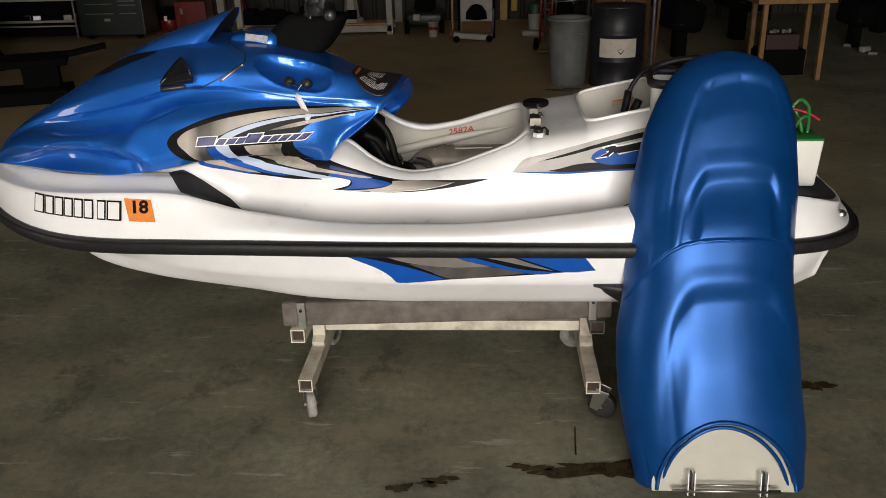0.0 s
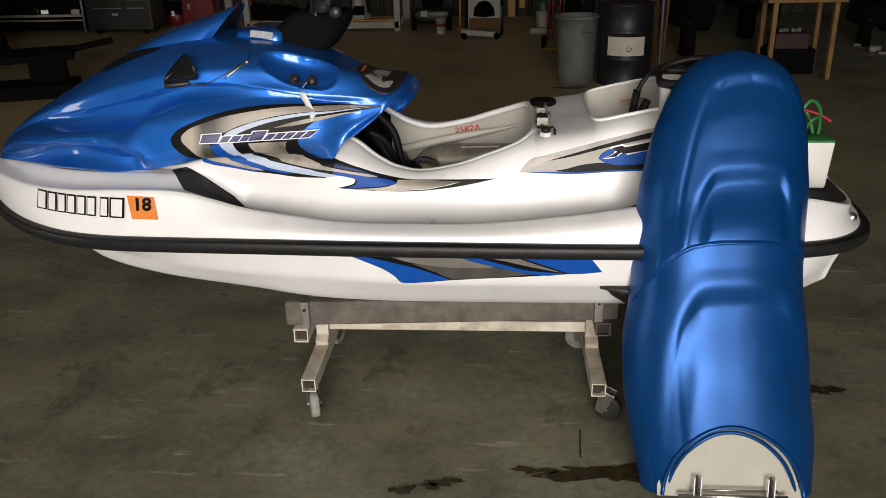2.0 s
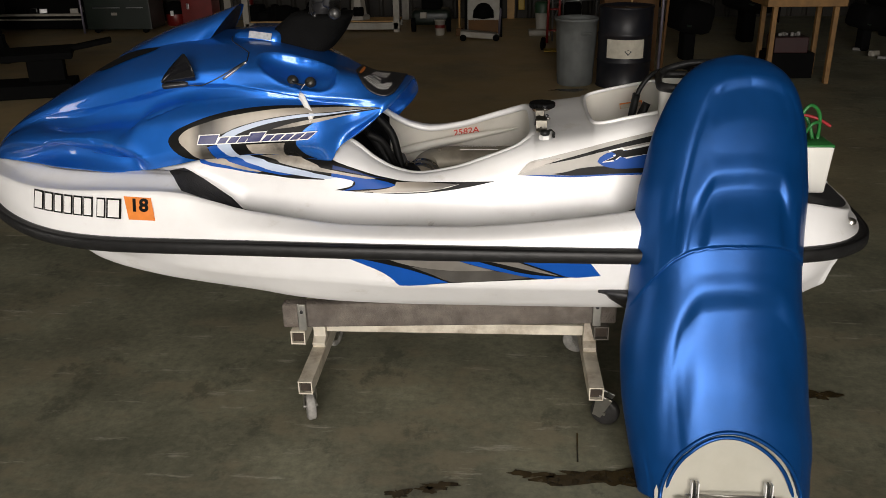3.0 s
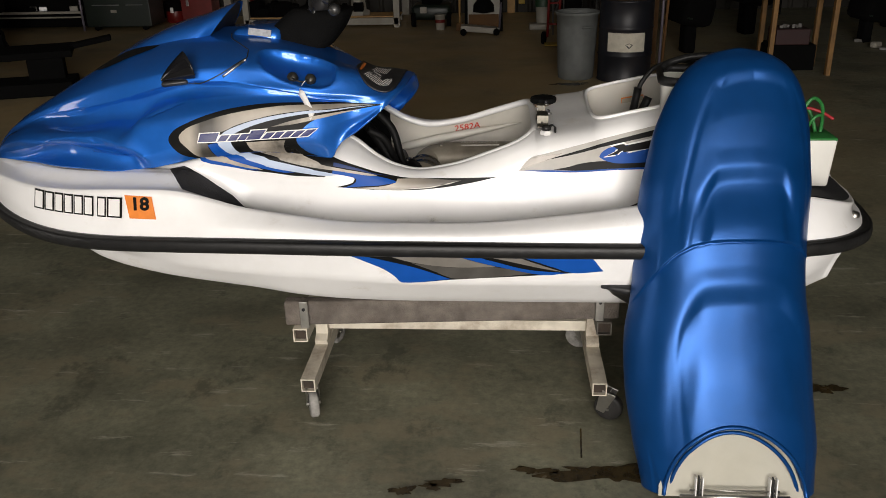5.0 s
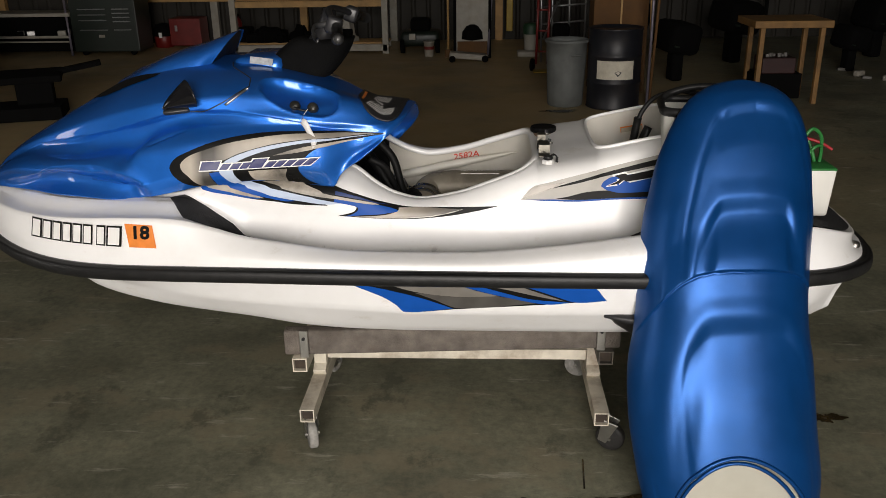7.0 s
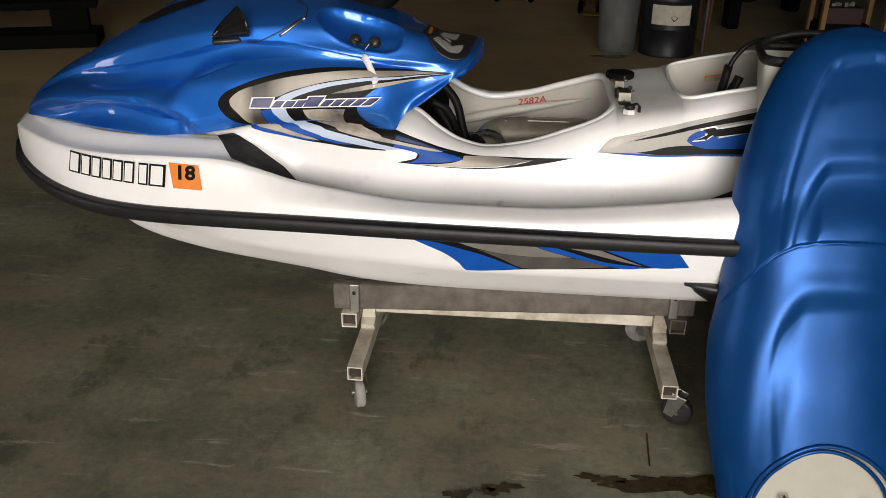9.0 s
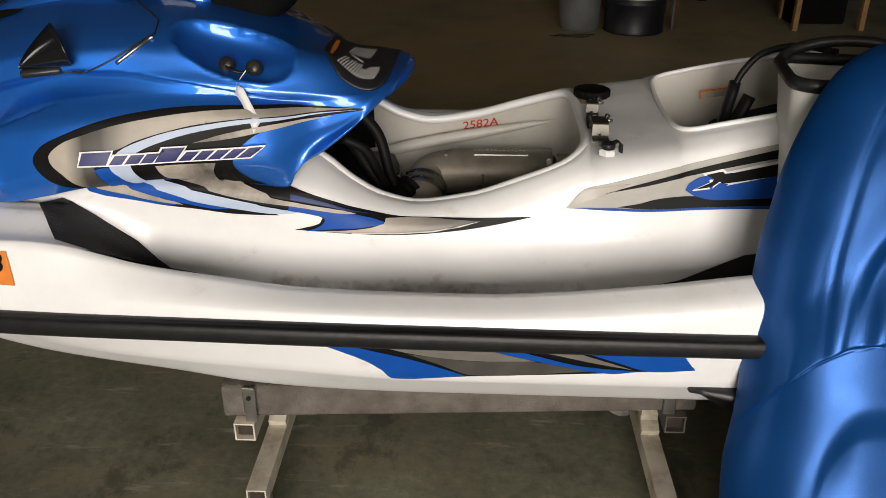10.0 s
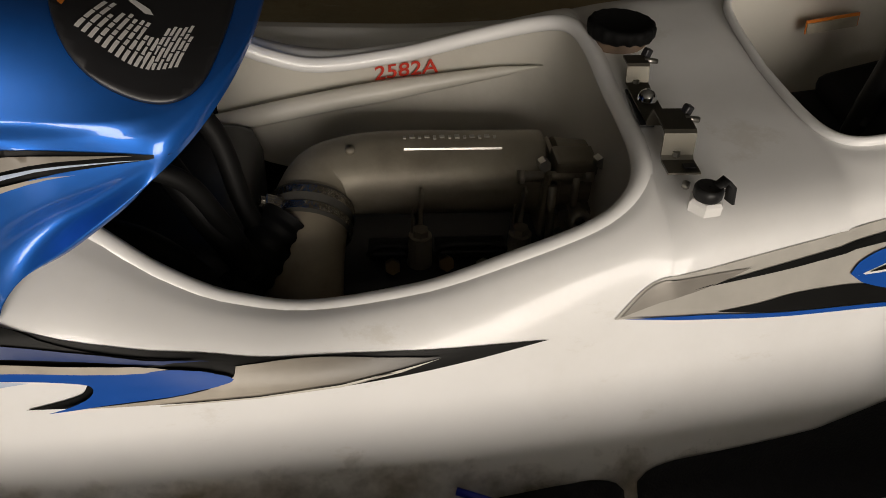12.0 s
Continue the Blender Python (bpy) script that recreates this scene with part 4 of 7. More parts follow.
DBLACK = mat("black_film", (0.008, 0.008, 0.0075), 0.4, vary=0.1, scale=20, spec=0.1)
DSILVER = mat("champagne_film", (0.43, 0.385, 0.32), 0.42, vary=0.08, scale=30, stain=0.9, dark=(0.05, 0.045, 0.038), stain_scale=5, spec=0.35)
DLIGHT = mat("pale_blue_film", (0.46, 0.54, 0.68), 0.4, vary=0.05, scale=20, spec=0.3)
DBLUE = mat("blue_film", (0.006, 0.075, 0.36), 0.4, vary=0.06, scale=20, spec=0.15)
DWHITE = mat("white_film", (0.8, 0.79, 0.77), 0.35, vary=0.03, scale=20, spec=0.4)
DNAVY = mat("navy_film", (0.022, 0.026, 0.12), 0.35, vary=0.1, scale=20, spec=0.3)
DORANGE = mat("orange_sticker", (0.75, 0.22, 0.03), 0.5, vary=0.08, scale=40)
DRED = mat("red_paint_marker", (0.55, 0.03, 0.01), 0.5, vary=0.1, scale=60)

skin_bm = bmesh.new()
for src in (HULL_TREE_BM, DECK_BM, HOOD_BM):
    m_ = bpy.data.meshes.new("skin")
    src.to_mesh(m_)
    skin_bm.from_mesh(m_)
    bpy.data.meshes.remove(m_)
SKIN = BVHTree.FromBMesh(skin_bm)
HOOD_SKIN = BVHTree.FromBMesh(HOOD_BM)
DECK_SKIN = BVHTree.FromBMesh(DECK_BM)


def on_skin(a, b, lift, top=False, tree=None):
    """The place on the craft's near side, or from above, lifted off it a little."""
    o, d = (Vector((a, b, 3.0)), Vector((0, 0, -1))) if top else (Vector((a, 1.0, b)), Vector((0, 1, 0)))
    p, n, _, dist = (tree or SKIN).ray_cast(o, d)
    if p is None or (not top and p.y > CY):
        p, n, _, _ = (tree or SKIN).find_nearest(Vector((a, b, 1.2)) if top else Vector((a, 2.6, b)))
    if n.dot(d) > 0:
        n = -n
    return p + n * lift


def rounded(pts, sub=6, limit=62):
    """A closed outline, smooth but for its corners."""
    out, cnt = [], len(pts)
    P = [np.array(p) for p in pts]

    def corner(i):
        a, b = P[i] - P[i - 1], P[(i + 1) % cnt] - P[i]
        return math.degrees(math.acos(max(-1, min(1, float(a @ b) / (np.linalg.norm(a) * np.linalg.norm(b) + 1e-12))))) > limit
    for i in range(cnt):
        p1, p2 = P[i], P[(i + 1) % cnt]
        ln = np.linalg.norm(p2 - p1)
        m1 = (p2 - p1) if corner(i) else (p2 - P[i - 1]) * ln / (ln + np.linalg.norm(p1 - P[i - 1]) + 1e-9)
        m2 = (p2 - p1) if corner((i + 1) % cnt) else (P[(i + 2) % cnt] - p1) * ln / (ln + np.linalg.norm(P[(i + 2) % cnt] - p2) + 1e-9)
        for k in range(sub):
            t = k / sub
            out.append((2 * t**3 - 3 * t * t + 1) * p1 + (t**3 - 2 * t * t + t) * m1 + (3 * t * t - 2 * t**3) * p2 + (t**3 - t * t) * m2)
    return out


def film(outline, lift, top=False, tree=None, gap=0.012, clip=False):
    """A thin film inside an outline, filled finely enough to follow the skin; clip ends it at the skin's edge."""
    pts = [Vector((float(p[0]), float(p[1]))) for p in outline]
    cnt = len(pts)
    xs, ys = [p.x for p in pts], [p.y for p in pts]
    fill = [Vector((x, y)) for x in np.arange(min(xs), max(xs), gap) for y in np.arange(min(ys), max(ys), gap)]
    co, _, faces, _, _, _ = delaunay_2d_cdt(pts + fill, [(i, (i + 1) % cnt) for i in range(cnt)], [], 1, 1e-6)
    bm = bmesh.new()
    vs = [bm.verts.new(on_skin(c.x, c.y, lift, top, tree)) for c in co]
    held = [not clip or tree.ray_cast(Vector((c.x, 1.0, c.y)), Vector((0, 1, 0)))[0] is not None for c in co]
    for f in faces:
        if not all(held[i] for i in f):
            continue
        try:
            bm.faces.new([vs[i] for i in f])
        except ValueError:
            pass
    bmesh.ops.delete(bm, geom=[v for v in bm.verts if not v.link_faces], context="VERTS")
    bmesh.ops.recalc_face_normals(bm, faces=bm.faces)
    return bm


def decal(name, outline, material, layer, parent, smooth=True, top=False, tree=None, label="", gap=0.012, clip=False):
    return part(name, film(rounded(outline) if smooth else outline, 0.0015 * layer, top, tree, gap, clip), material, parent, label)


def lettering(text, size, material, bold=0.0):
    cu = bpy.data.curves.new("lettering", "FONT")
    cu.body, cu.size, cu.align_x, cu.align_y = text, size, "CENTER", "CENTER"
    cu.resolution_u, cu.offset = 3, bold
    ob = bpy.data.objects.new("lettering", cu)
    me = bpy.data.meshes.new_from_object(ob)
    bpy.data.objects.remove(ob)
    bm = bmesh.new()
    bm.from_mesh(me)
    bpy.data.meshes.remove(me)
    bmesh.ops.subdivide_edges(bm, edges=bm.edges, cuts=1)
    return bm


def quad_mix(q, s, t):
    """A place in a four-cornered field: s along, t down."""
    a, b, c, d = (np.array(p) for p in q)
    return (a * (1 - s) + b * s) * (1 - t) + (d * (1 - s) + c * s) * t


def bars(q, cells, outer, inner, parent, name, layer, slant=0.0):
    """A row of plain bars in a field, each an inner bar on an outer one."""
    for s0, s1 in cells:
        for grow, m, k in ((1, outer, 0), (0, inner, 1)):
            e, f = (0.0, 0.0) if grow else ((s1 - s0) * 0.13, 0.08)
            o = [quad_mix(q, s0 + e + slant, f), quad_mix(q, s1 - e + slant, f), quad_mix(q, s1 - e - slant, 1 - f), quad_mix(q, s0 + e - slant, 1 - f)]
            decal(name, o, m, layer + k, parent, smooth=False, gap=0.008)


SMOKED = mat("champagne_print_with_black_smoke", (0.43, 0.385, 0.32), 0.42, vary=0.08, scale=30, spec=0.35)
nt = SMOKED.node_tree
tc = nt.nodes.new("ShaderNodeTexCoord")
ax = nt.nodes.new("ShaderNodeSeparateXYZ")
span = nt.nodes.new("ShaderNodeMapRange")
span.inputs["From Min"].default_value, span.inputs["From Max"].default_value = -0.86, -0.36
smoke = nt.nodes.new("ShaderNodeValToRGB")
for at, v in ((0.10, 0.0), (0.17, 0.9), (0.24, 0.9), (0.36, 0.15), (0.60, 0.0), (0.95, 0.5)):
    e = smoke.color_ramp.elements.new(at)
    e.color = (v, v, v, 1)
smoke.color_ramp.elements[0].color = (0, 0, 0, 1)
smoke.color_ramp.elements[-1].color = (0.5, 0.5, 0.5, 1)
ink = nt.nodes.new("ShaderNodeMix")
ink.data_type = "RGBA"
ink.inputs["B"].default_value = (0.018, 0.017, 0.015, 1)
base = nt.nodes["Principled BSDF"].inputs["Base Color"]
nt.links.new(base.links[0].from_socket, ink.inputs["A"])
nt.links.new(tc.outputs["Object"], ax.inputs["Vector"])
nt.links.new(ax.outputs["X"], span.inputs["Value"])
nt.links.new(span.outputs["Result"], smoke.inputs["Fac"])
nt.links.new(smoke.outputs["Color"], ink.inputs["Factor"])
nt.links.new(ink.outputs["Result"], base)
# leaf graphic on the hood
decal("hood_graphic", [(-0.207, 1.106), (-0.318, 1.112), (-0.429, 1.12), (-0.517, 1.124), (-0.594, 1.123), (-0.66, 1.117), (-0.715, 1.108), (-0.77, 1.094), (-0.821, 1.075), (-0.857, 1.058), (-0.876, 1.038), (-0.879, 1.022), (-0.866, 1.002), (-0.838, 0.98), (-0.8, 0.966), (-0.751, 0.962), (-0.67, 0.965), (-0.624, 0.968), (-0.558, 0.964), (-0.479, 0.953), (-0.429, 0.948), (-0.46, 0.964), (-0.483, 0.991), (-0.488, 1.012), (-0.47, 1.04), (-0.434, 1.067), (-0.384, 1.081), (-0.319, 1.088)], DBLACK, 1, hood, tree=HOOD_SKIN, gap=0.005, clip=True)
decal("hood_graphic", [(-0.236, 1.107), (-0.318, 1.108), (-0.417, 1.112), (-0.494, 1.115), (-0.571, 1.112), (-0.648, 1.104), (-0.714, 1.093), (-0.77, 1.078), (-0.816, 1.062), (-0.843, 1.039), (-0.84, 1.021), (-0.821, 1.003), (-0.788, 0.972), (-0.742, 0.968), (-0.75, 0.99), (-0.757, 1.01), (-0.752, 1.027), (-0.729, 1.041), (-0.701, 1.051), (-0.673, 1.063), (-0.617, 1.078), (-0.55, 1.091), (-0.46, 1.099), (-0.362, 1.099)], SMOKED, 3, hood, tree=HOOD_SKIN, gap=0.005, clip=True)
decal("hood_graphic", [(-0.757, 1.01), (-0.727, 1.013), (-0.712, 0.993), (-0.691, 0.974), (-0.739, 0.968), (-0.748, 0.99)], DBLUE, 4, hood, tree=HOOD_SKIN, gap=0.005, clip=True)
decal("hood_graphic", [(-0.224, 1.105), (-0.362, 1.097), (-0.46, 1.097), (-0.55, 1.088), (-0.618, 1.076), (-0.673, 1.06), (-0.701, 1.048), (-0.719, 1.033), (-0.727, 1.013), (-0.713, 0.993), (-0.693, 0.974), (-0.667, 0.976), (-0.68, 0.995), (-0.687, 1.013), (-0.684, 1.029), (-0.666, 1.044), (-0.608, 1.064), (-0.545, 1.078), (-0.46, 1.089), (-0.362, 1.093)], DLIGHT, 5, hood, tree=HOOD_SKIN, gap=0.005, clip=True)
decal("hood_graphic", [(-0.284, 1.091), (-0.405, 1.085), (-0.495, 1.072), (-0.562, 1.055), (-0.497, 1.06), (-0.428, 1.071), (-0.363, 1.081)], DSILVER, 4, hood, tree=HOOD_SKIN, gap=0.005, clip=True)
decal("hood_graphic", [(-0.642, 1.011), (-0.581, 1.012), (-0.522, 1.012), (-0.529, 0.993), (-0.527, 0.972), (-0.516, 0.962), (-0.557, 0.972), (-0.623, 0.98), (-0.636, 0.995)], DSILVER, 4, hood, tree=HOOD_SKIN, gap=0.005, clip=True)
decal("side_graphic", [(-0.562, 0.970), (-0.452, 0.949), (-0.384, 0.935), (-0.312, 0.909), (-0.227, 0.877), (-0.140, 0.859), (-0.008, 0.856), (0.145, 0.857), (0.064, 0.841), (-0.023, 0.829), (-0.140, 0.823), (-0.257, 0.829), (-0.378, 0.842), (-0.326, 0.854), (-0.317, 0.867), (-0.331, 0.880), (-0.399, 0.899), (-0.485, 0.922)], DBLACK, 1, deck, tree=DECK_SKIN)
DPEARL = mat("pearl_line_film", (0.6, 0.57, 0.5), 0.4, vary=0.05, scale=20)
FADING = mat("silver_print_fading_to_black", (0.43, 0.385, 0.32), 0.42, vary=0.08, scale=30)
nt = FADING.node_tree
tc = nt.nodes.new("ShaderNodeTexCoord")
ax = nt.nodes.new("ShaderNodeSeparateXYZ")
along = nt.nodes.new("ShaderNodeMapRange")
along.inputs["From Min"].default_value, along.inputs["From Max"].default_value = -0.2, 0.03
ink = nt.nodes.new("ShaderNodeMix")
ink.data_type = "RGBA"
ink.inputs["B"].default_value = (0.02, 0.019, 0.018, 1)
base = nt.nodes["Principled BSDF"].inputs["Base Color"]
nt.links.new(base.links[0].from_socket, ink.inputs["A"])
nt.links.new(tc.outputs["Object"], ax.inputs["Vector"])
nt.links.new(ax.outputs["X"], along.inputs["Value"])
nt.links.new(along.outputs["Result"], ink.inputs["Factor"])
nt.links.new(ink.outputs["Result"], base)
decal("side_graphic", [(-0.184, 0.85), (-0.181, 0.858), (-0.152, 0.857), (-0.076, 0.854), (0.028, 0.849), (-0.015, 0.841), (-0.077, 0.831), (-0.16, 0.828), (-0.255, 0.832), (-0.333, 0.838), (-0.254, 0.838), (-0.21, 0.842)], FADING, 3, deck, tree=DECK_SKIN, gap=0.006)
decal("side_graphic", [(0.028, 0.849), (-0.015, 0.841), (-0.077, 0.832), (-0.16, 0.829), (-0.255, 0.833), (-0.255, 0.831), (-0.16, 0.827), (-0.077, 0.829), (-0.015, 0.838)], DPEARL, 5, deck, smooth=False, tree=DECK_SKIN, gap=0.006)
PEWTER = mat("pewter_print", (0.23, 0.212, 0.187), 0.4, metal=0.3, vary=0.1, scale=20)
GRAPHITE = mat("graphite_print", (0.10, 0.093, 0.084), 0.4, metal=0.3, vary=0.15, scale=20)
decal("hull_graphic", [(-0.44, 0.712), (-0.20, 0.706), (-0.002, 0.703), (0.185, 0.699), (0.416, 0.696), (0.470, 0.640), (0.381, 0.629), (0.294, 0.621), (0.009, 0.601), (-0.15, 0.589), (-0.176, 0.615), (-0.209, 0.641), (-0.262, 0.667), (-0.321, 0.693)], DBLACK, 1, hull)
decal("hull_graphic", [(-0.317, 0.694), (-0.26, 0.687), (-0.186, 0.669), (-0.099, 0.644), (0.002, 0.604), (-0.15, 0.589), (-0.176, 0.615), (-0.209, 0.641), (-0.262, 0.668)], DBLUE, 2, hull)
decal("hull_graphic", [(-0.231, 0.706), (-0.016, 0.701), (0.071, 0.673), (0.145, 0.652), (0.01, 0.649), (-0.118, 0.667)], PEWTER, 2, hull)
decal("hull_graphic", [(-0.118, 0.664), (0.01, 0.648), (0.145, 0.650), (0.257, 0.626), (0.019, 0.606), (-0.058, 0.638)], GRAPHITE, 2, hull)
decal("hull_graphic", [(-0.005, 0.702), (0.041, 0.701), (0.132, 0.674), (0.239, 0.643), (0.363, 0.631), (0.294, 0.623), (0.186, 0.644), (0.078, 0.673)], DBLUE, 3, hull)
decal("hull_graphic", [(0.078, 0.698), (0.178, 0.697), (0.265, 0.666), (0.347, 0.635), (0.266, 0.652), (0.172, 0.676)], PEWTER, 3, hull)
decal("hull_graphic", [(0.192, 0.697), (0.416, 0.696), (0.473, 0.637), (0.381, 0.630), (0.319, 0.651), (0.252, 0.676)], DBLUE, 2, hull)
DPALE = mat("pale_champagne_film", (0.42, 0.40, 0.362), 0.4, vary=0.06, scale=30, spec=0.35)
decal("rear_graphic", [(0.216, 0.875), (0.255, 0.915), (0.317, 0.932), (0.434, 0.960), (0.732, 1.030), (0.751, 0.880), (0.526, 0.873), (0.404, 0.867), (0.322, 0.870), (0.249, 0.874)], DPALE, 1, deck)
decal("rear_graphic", [(0.222, 0.877), (0.256, 0.913), (0.30, 0.923), (0.36, 0.931), (0.32, 0.912), (0.27, 0.895)], PEWTER, 2, deck)
decal("rear_graphic", [(0.30, 0.908), (0.358, 0.924), (0.474, 0.955), (0.733, 1.019), (0.736, 0.998), (0.477, 0.945), (0.398, 0.926)], DBLACK, 2, deck)
decal("rear_graphic", [(0.33, 0.878), (0.375, 0.885), (0.42, 0.896), (0.482, 0.902), (0.749, 0.901), (0.751, 0.885), (0.525, 0.878), (0.403, 0.873)], DBLACK, 2, deck)
decal("rear_graphic", [(0.225, 0.876), (0.322, 0.876), (0.403, 0.873), (0.525, 0.878), (0.750, 0.886), (0.751, 0.878), (0.526, 0.873), (0.404, 0.868), (0.306, 0.871)], DBLUE, 3, deck)
decal("rear_graphic", [(0.477, 0.916), (0.486, 0.931), (0.516, 0.946), (0.740, 0.969), (0.748, 0.905), (0.548, 0.894), (0.498, 0.903)], DBLUE, 3, deck)
decal("rear_graphic", [(0.497, 0.917), (0.534, 0.934), (0.537, 0.940), (0.520, 0.949), (0.555, 0.956), (0.563, 0.951), (0.737, 0.989), (0.741, 0.959), (0.559, 0.930), (0.550, 0.934), (0.535, 0.924)], DBLACK, 4, deck)
# name band on the hood: plain slanted blocks
LOGO = [(-0.783, 1.045), (-0.412, 1.053), (-0.435, 1.021), (-0.777, 1.017)]
for s0, s1, t0 in ((0.0, 0.15, 0.0), (0.165, 0.235, 0.3), (0.25, 0.325, 0.32), (0.335, 0.405, 0.3), (0.415, 0.535, 0.0), (0.55, 0.62, 0.32), (0.635, 0.705, 0.3), (0.72, 0.79, 0.3), (0.805, 0.875, 0.3), (0.89, 0.965, 0.28)):
    for grow, m_, layer in ((0.011, DWHITE, 7), (0.0, DNAVY, 8)):
        g = grow * 9
        o = [quad_mix(LOGO, s0 + 0.022 - grow, t0 + 0.05 - g), quad_mix(LOGO, s1 + 0.022 + grow, t0 + 0.05 - g), quad_mix(LOGO, s1 - 0.018 + grow, 0.93 + g), quad_mix(LOGO, s0 - 0.018 - grow, 0.93 + g)]
        decal("name_block", o, m_, layer, hood, smooth=False, gap=0.006)
DNIGHT = mat("night_blue_film", (0.008, 0.03, 0.13), 0.4, vary=0.1, scale=20, spec=0.25)
# the bands meet below the hood's edge
for outline, m, layer in (
    ([(-0.812, 0.951), (-0.783, 0.962), (-0.729, 0.967), (-0.640, 0.969), (-0.545, 0.966), (-0.437, 0.950), (-0.377, 0.933), (-0.327, 0.909), (-0.274, 0.887), (-0.22, 0.869), (-0.292, 0.878), (-0.364, 0.886), (-0.435, 0.897), (-0.409, 0.879), (-0.508, 0.887), (-0.578, 0.899), (-0.651, 0.910), (-0.721, 0.926), (-0.792, 0.940)], DBLACK, 3),
    ([(-0.386, 0.901), (-0.34, 0.893), (-0.292, 0.881), (-0.241, 0.868), (-0.203, 0.857), (-0.188, 0.852), (-0.183, 0.849), (-0.189, 0.847), (-0.204, 0.845), (-0.244, 0.843), (-0.298, 0.843), (-0.344, 0.841), (-0.357, 0.841), (-0.339, 0.845), (-0.322, 0.852), (-0.314, 0.859), (-0.312, 0.866), (-0.317, 0.871), (-0.342, 0.879), (-0.389, 0.89)], DBLUE, 6),
    ([(-0.383, 0.922), (-0.353, 0.914), (-0.306, 0.899), (-0.258, 0.88), (-0.206, 0.866), (-0.258, 0.877), (-0.307, 0.893), (-0.354, 0.905), (-0.384, 0.912)], DNIGHT, 5),
    ([(-0.810, 0.950), (-0.792, 0.951), (-0.719, 0.935), (-0.650, 0.918), (-0.614, 0.909), (-0.650, 0.912), (-0.721, 0.926), (-0.792, 0.940)], DBLUE, 4),
    ([(-0.766, 0.957), (-0.719, 0.953), (-0.665, 0.937), (-0.622, 0.919), (-0.605, 0.911), (-0.650, 0.918), (-0.719, 0.935), (-0.792, 0.951)], DSILVER, 5),
    ([(-0.789, 0.959), (-0.736, 0.966), (-0.683, 0.955), (-0.629, 0.936), (-0.559, 0.913), (-0.506, 0.900), (-0.543, 0.901), (-0.595, 0.913), (-0.666, 0.932), (-0.718, 0.950), (-0.759, 0.956)], DBLUE, 6),
    ([(-0.736, 0.966), (-0.694, 0.968), (-0.629, 0.955), (-0.540, 0.931), (-0.452, 0.907), (-0.408, 0.896), (-0.364, 0.884), (-0.418, 0.885), (-0.506, 0.902), (-0.577, 0.918), (-0.629, 0.936), (-0.683, 0.955)], DLIGHT, 7),
    ([(-0.647, 0.968), (-0.515, 0.960), (-0.460, 0.937), (-0.416, 0.918), (-0.363, 0.904), (-0.274, 0.882), (-0.245, 0.871), (-0.274, 0.875), (-0.363, 0.895), (-0.452, 0.913), (-0.522, 0.932), (-0.575, 0.950)], DSILVER, 8),
):
    decal("side_graphic", outline, m, layer, deck, tree=DECK_SKIN, gap=0.004)
# hull number: plain bars
REG = [(-1.346, 0.868), (-1.001, 0.874), (-1.011, 0.808), (-1.361, 0.803)]
bars(REG, [(0.0, 0.13), (0.14, 0.25), (0.26, 0.36), (0.37, 0.47), (0.48, 0.58), (0.59, 0.69), (0.73, 0.82), (0.83, 0.98)], DBLACK, DWHITE, deck, "number_bar", 3)
sticker = decal("year_sticker", [(-1.0, 0.882), (-0.914, 0.877), (-0.905, 0.807), (-0.992, 0.808)], DORANGE, 2, deck, smooth=False, label="orange registration year sticker")
bm = lettering("18", 0.06, DBLACK, 0.0022)
for v in bm.verts:
    v.co = on_skin(-0.953 + v.co.x + 0.06 * v.co.y, 0.853 + v.co.y * 0.92, 0.0045)
part("year_digits", bm, DBLACK, deck, "black digits 18", smooth=False)
decal("rear_mark_edge", [(0.487, 0.913), (0.53, 0.933), (0.512, 0.952), (0.556, 0.962), (0.566, 0.956), (0.73, 0.995), (0.735, 0.962), (0.56, 0.924), (0.548, 0.929), (0.535, 0.918)], DWHITE, 3, deck, smooth=False)

# ---- fittings of the craft ----
GREYHOSE = mat("grey_hose", (0.10, 0.095, 0.085), 0.55, vary=0.15, scale=12)
GLASS = mat("mirror_glass", (0.75, 0.77, 0.8), 0.04, metal=1.0, vary=0.02, scale=10, rough_vary=0.02)
DARK = mat("dark_engine_paint", (0.012, 0.012, 0.013), 0.5, vary=0.2, scale=20)
REDHOSE = mat("red_rubber", (0.30, 0.015, 0.02), 0.5, vary=0.12, scale=30)


def sweep(pts, n=6):
    """A smooth path through places."""
    return [Vector(p) for p in spline([tuple(p) for p in pts], n)]


# traction mats in the footwell
def mat_patch(u0, u1, lo, hi, lift=0.004, r=0.05, top=None):
    bm = bmesh.new()
    rows = []
    for u in steps(u0, u1, gap=0.01):
        sec = spline([ln(u) for ln in (L0, L1, L2, L3, L4, L5, L6, L7)], 5, (0,))
        e = min(u - u0, u1 - u, r) / r
        pull = (1 - math.sqrt(max(0.0, 1 - (1 - e) ** 2))) * 1.6
        a, b = lo + pull, (hi if top is None else top(u)) - pull
        if b <= a:
            b = a + 0.05
        row = []
        for k in range(13):
            q = a + (b - a) * k / 12
            i = min(int(q), len(sec) - 2)
            p = sec[i] * (1 - (q - i)) + sec[i + 1] * (q - i)
            d = sec[min(i + 1, len(sec) - 1)] - sec[i]
            nrm = np.array((d[1], -d[0])) / (np.linalg.norm(d) + 1e-9)
            nn = nrm if nrm[1] > 0 or nrm[0] > 0.5 else -nrm
            row.append(bm.verts.new((u, CY - wide(float(p[0] + nn[0] * lift)), float(p[1] + nn[1] * lift))))
        rows.append(row)
    for p, q in zip(rows, rows[1:]):
        for k in range(12):
            bm.faces.new((p[k], q[k], q[k + 1], p[k + 1]))
    return bm


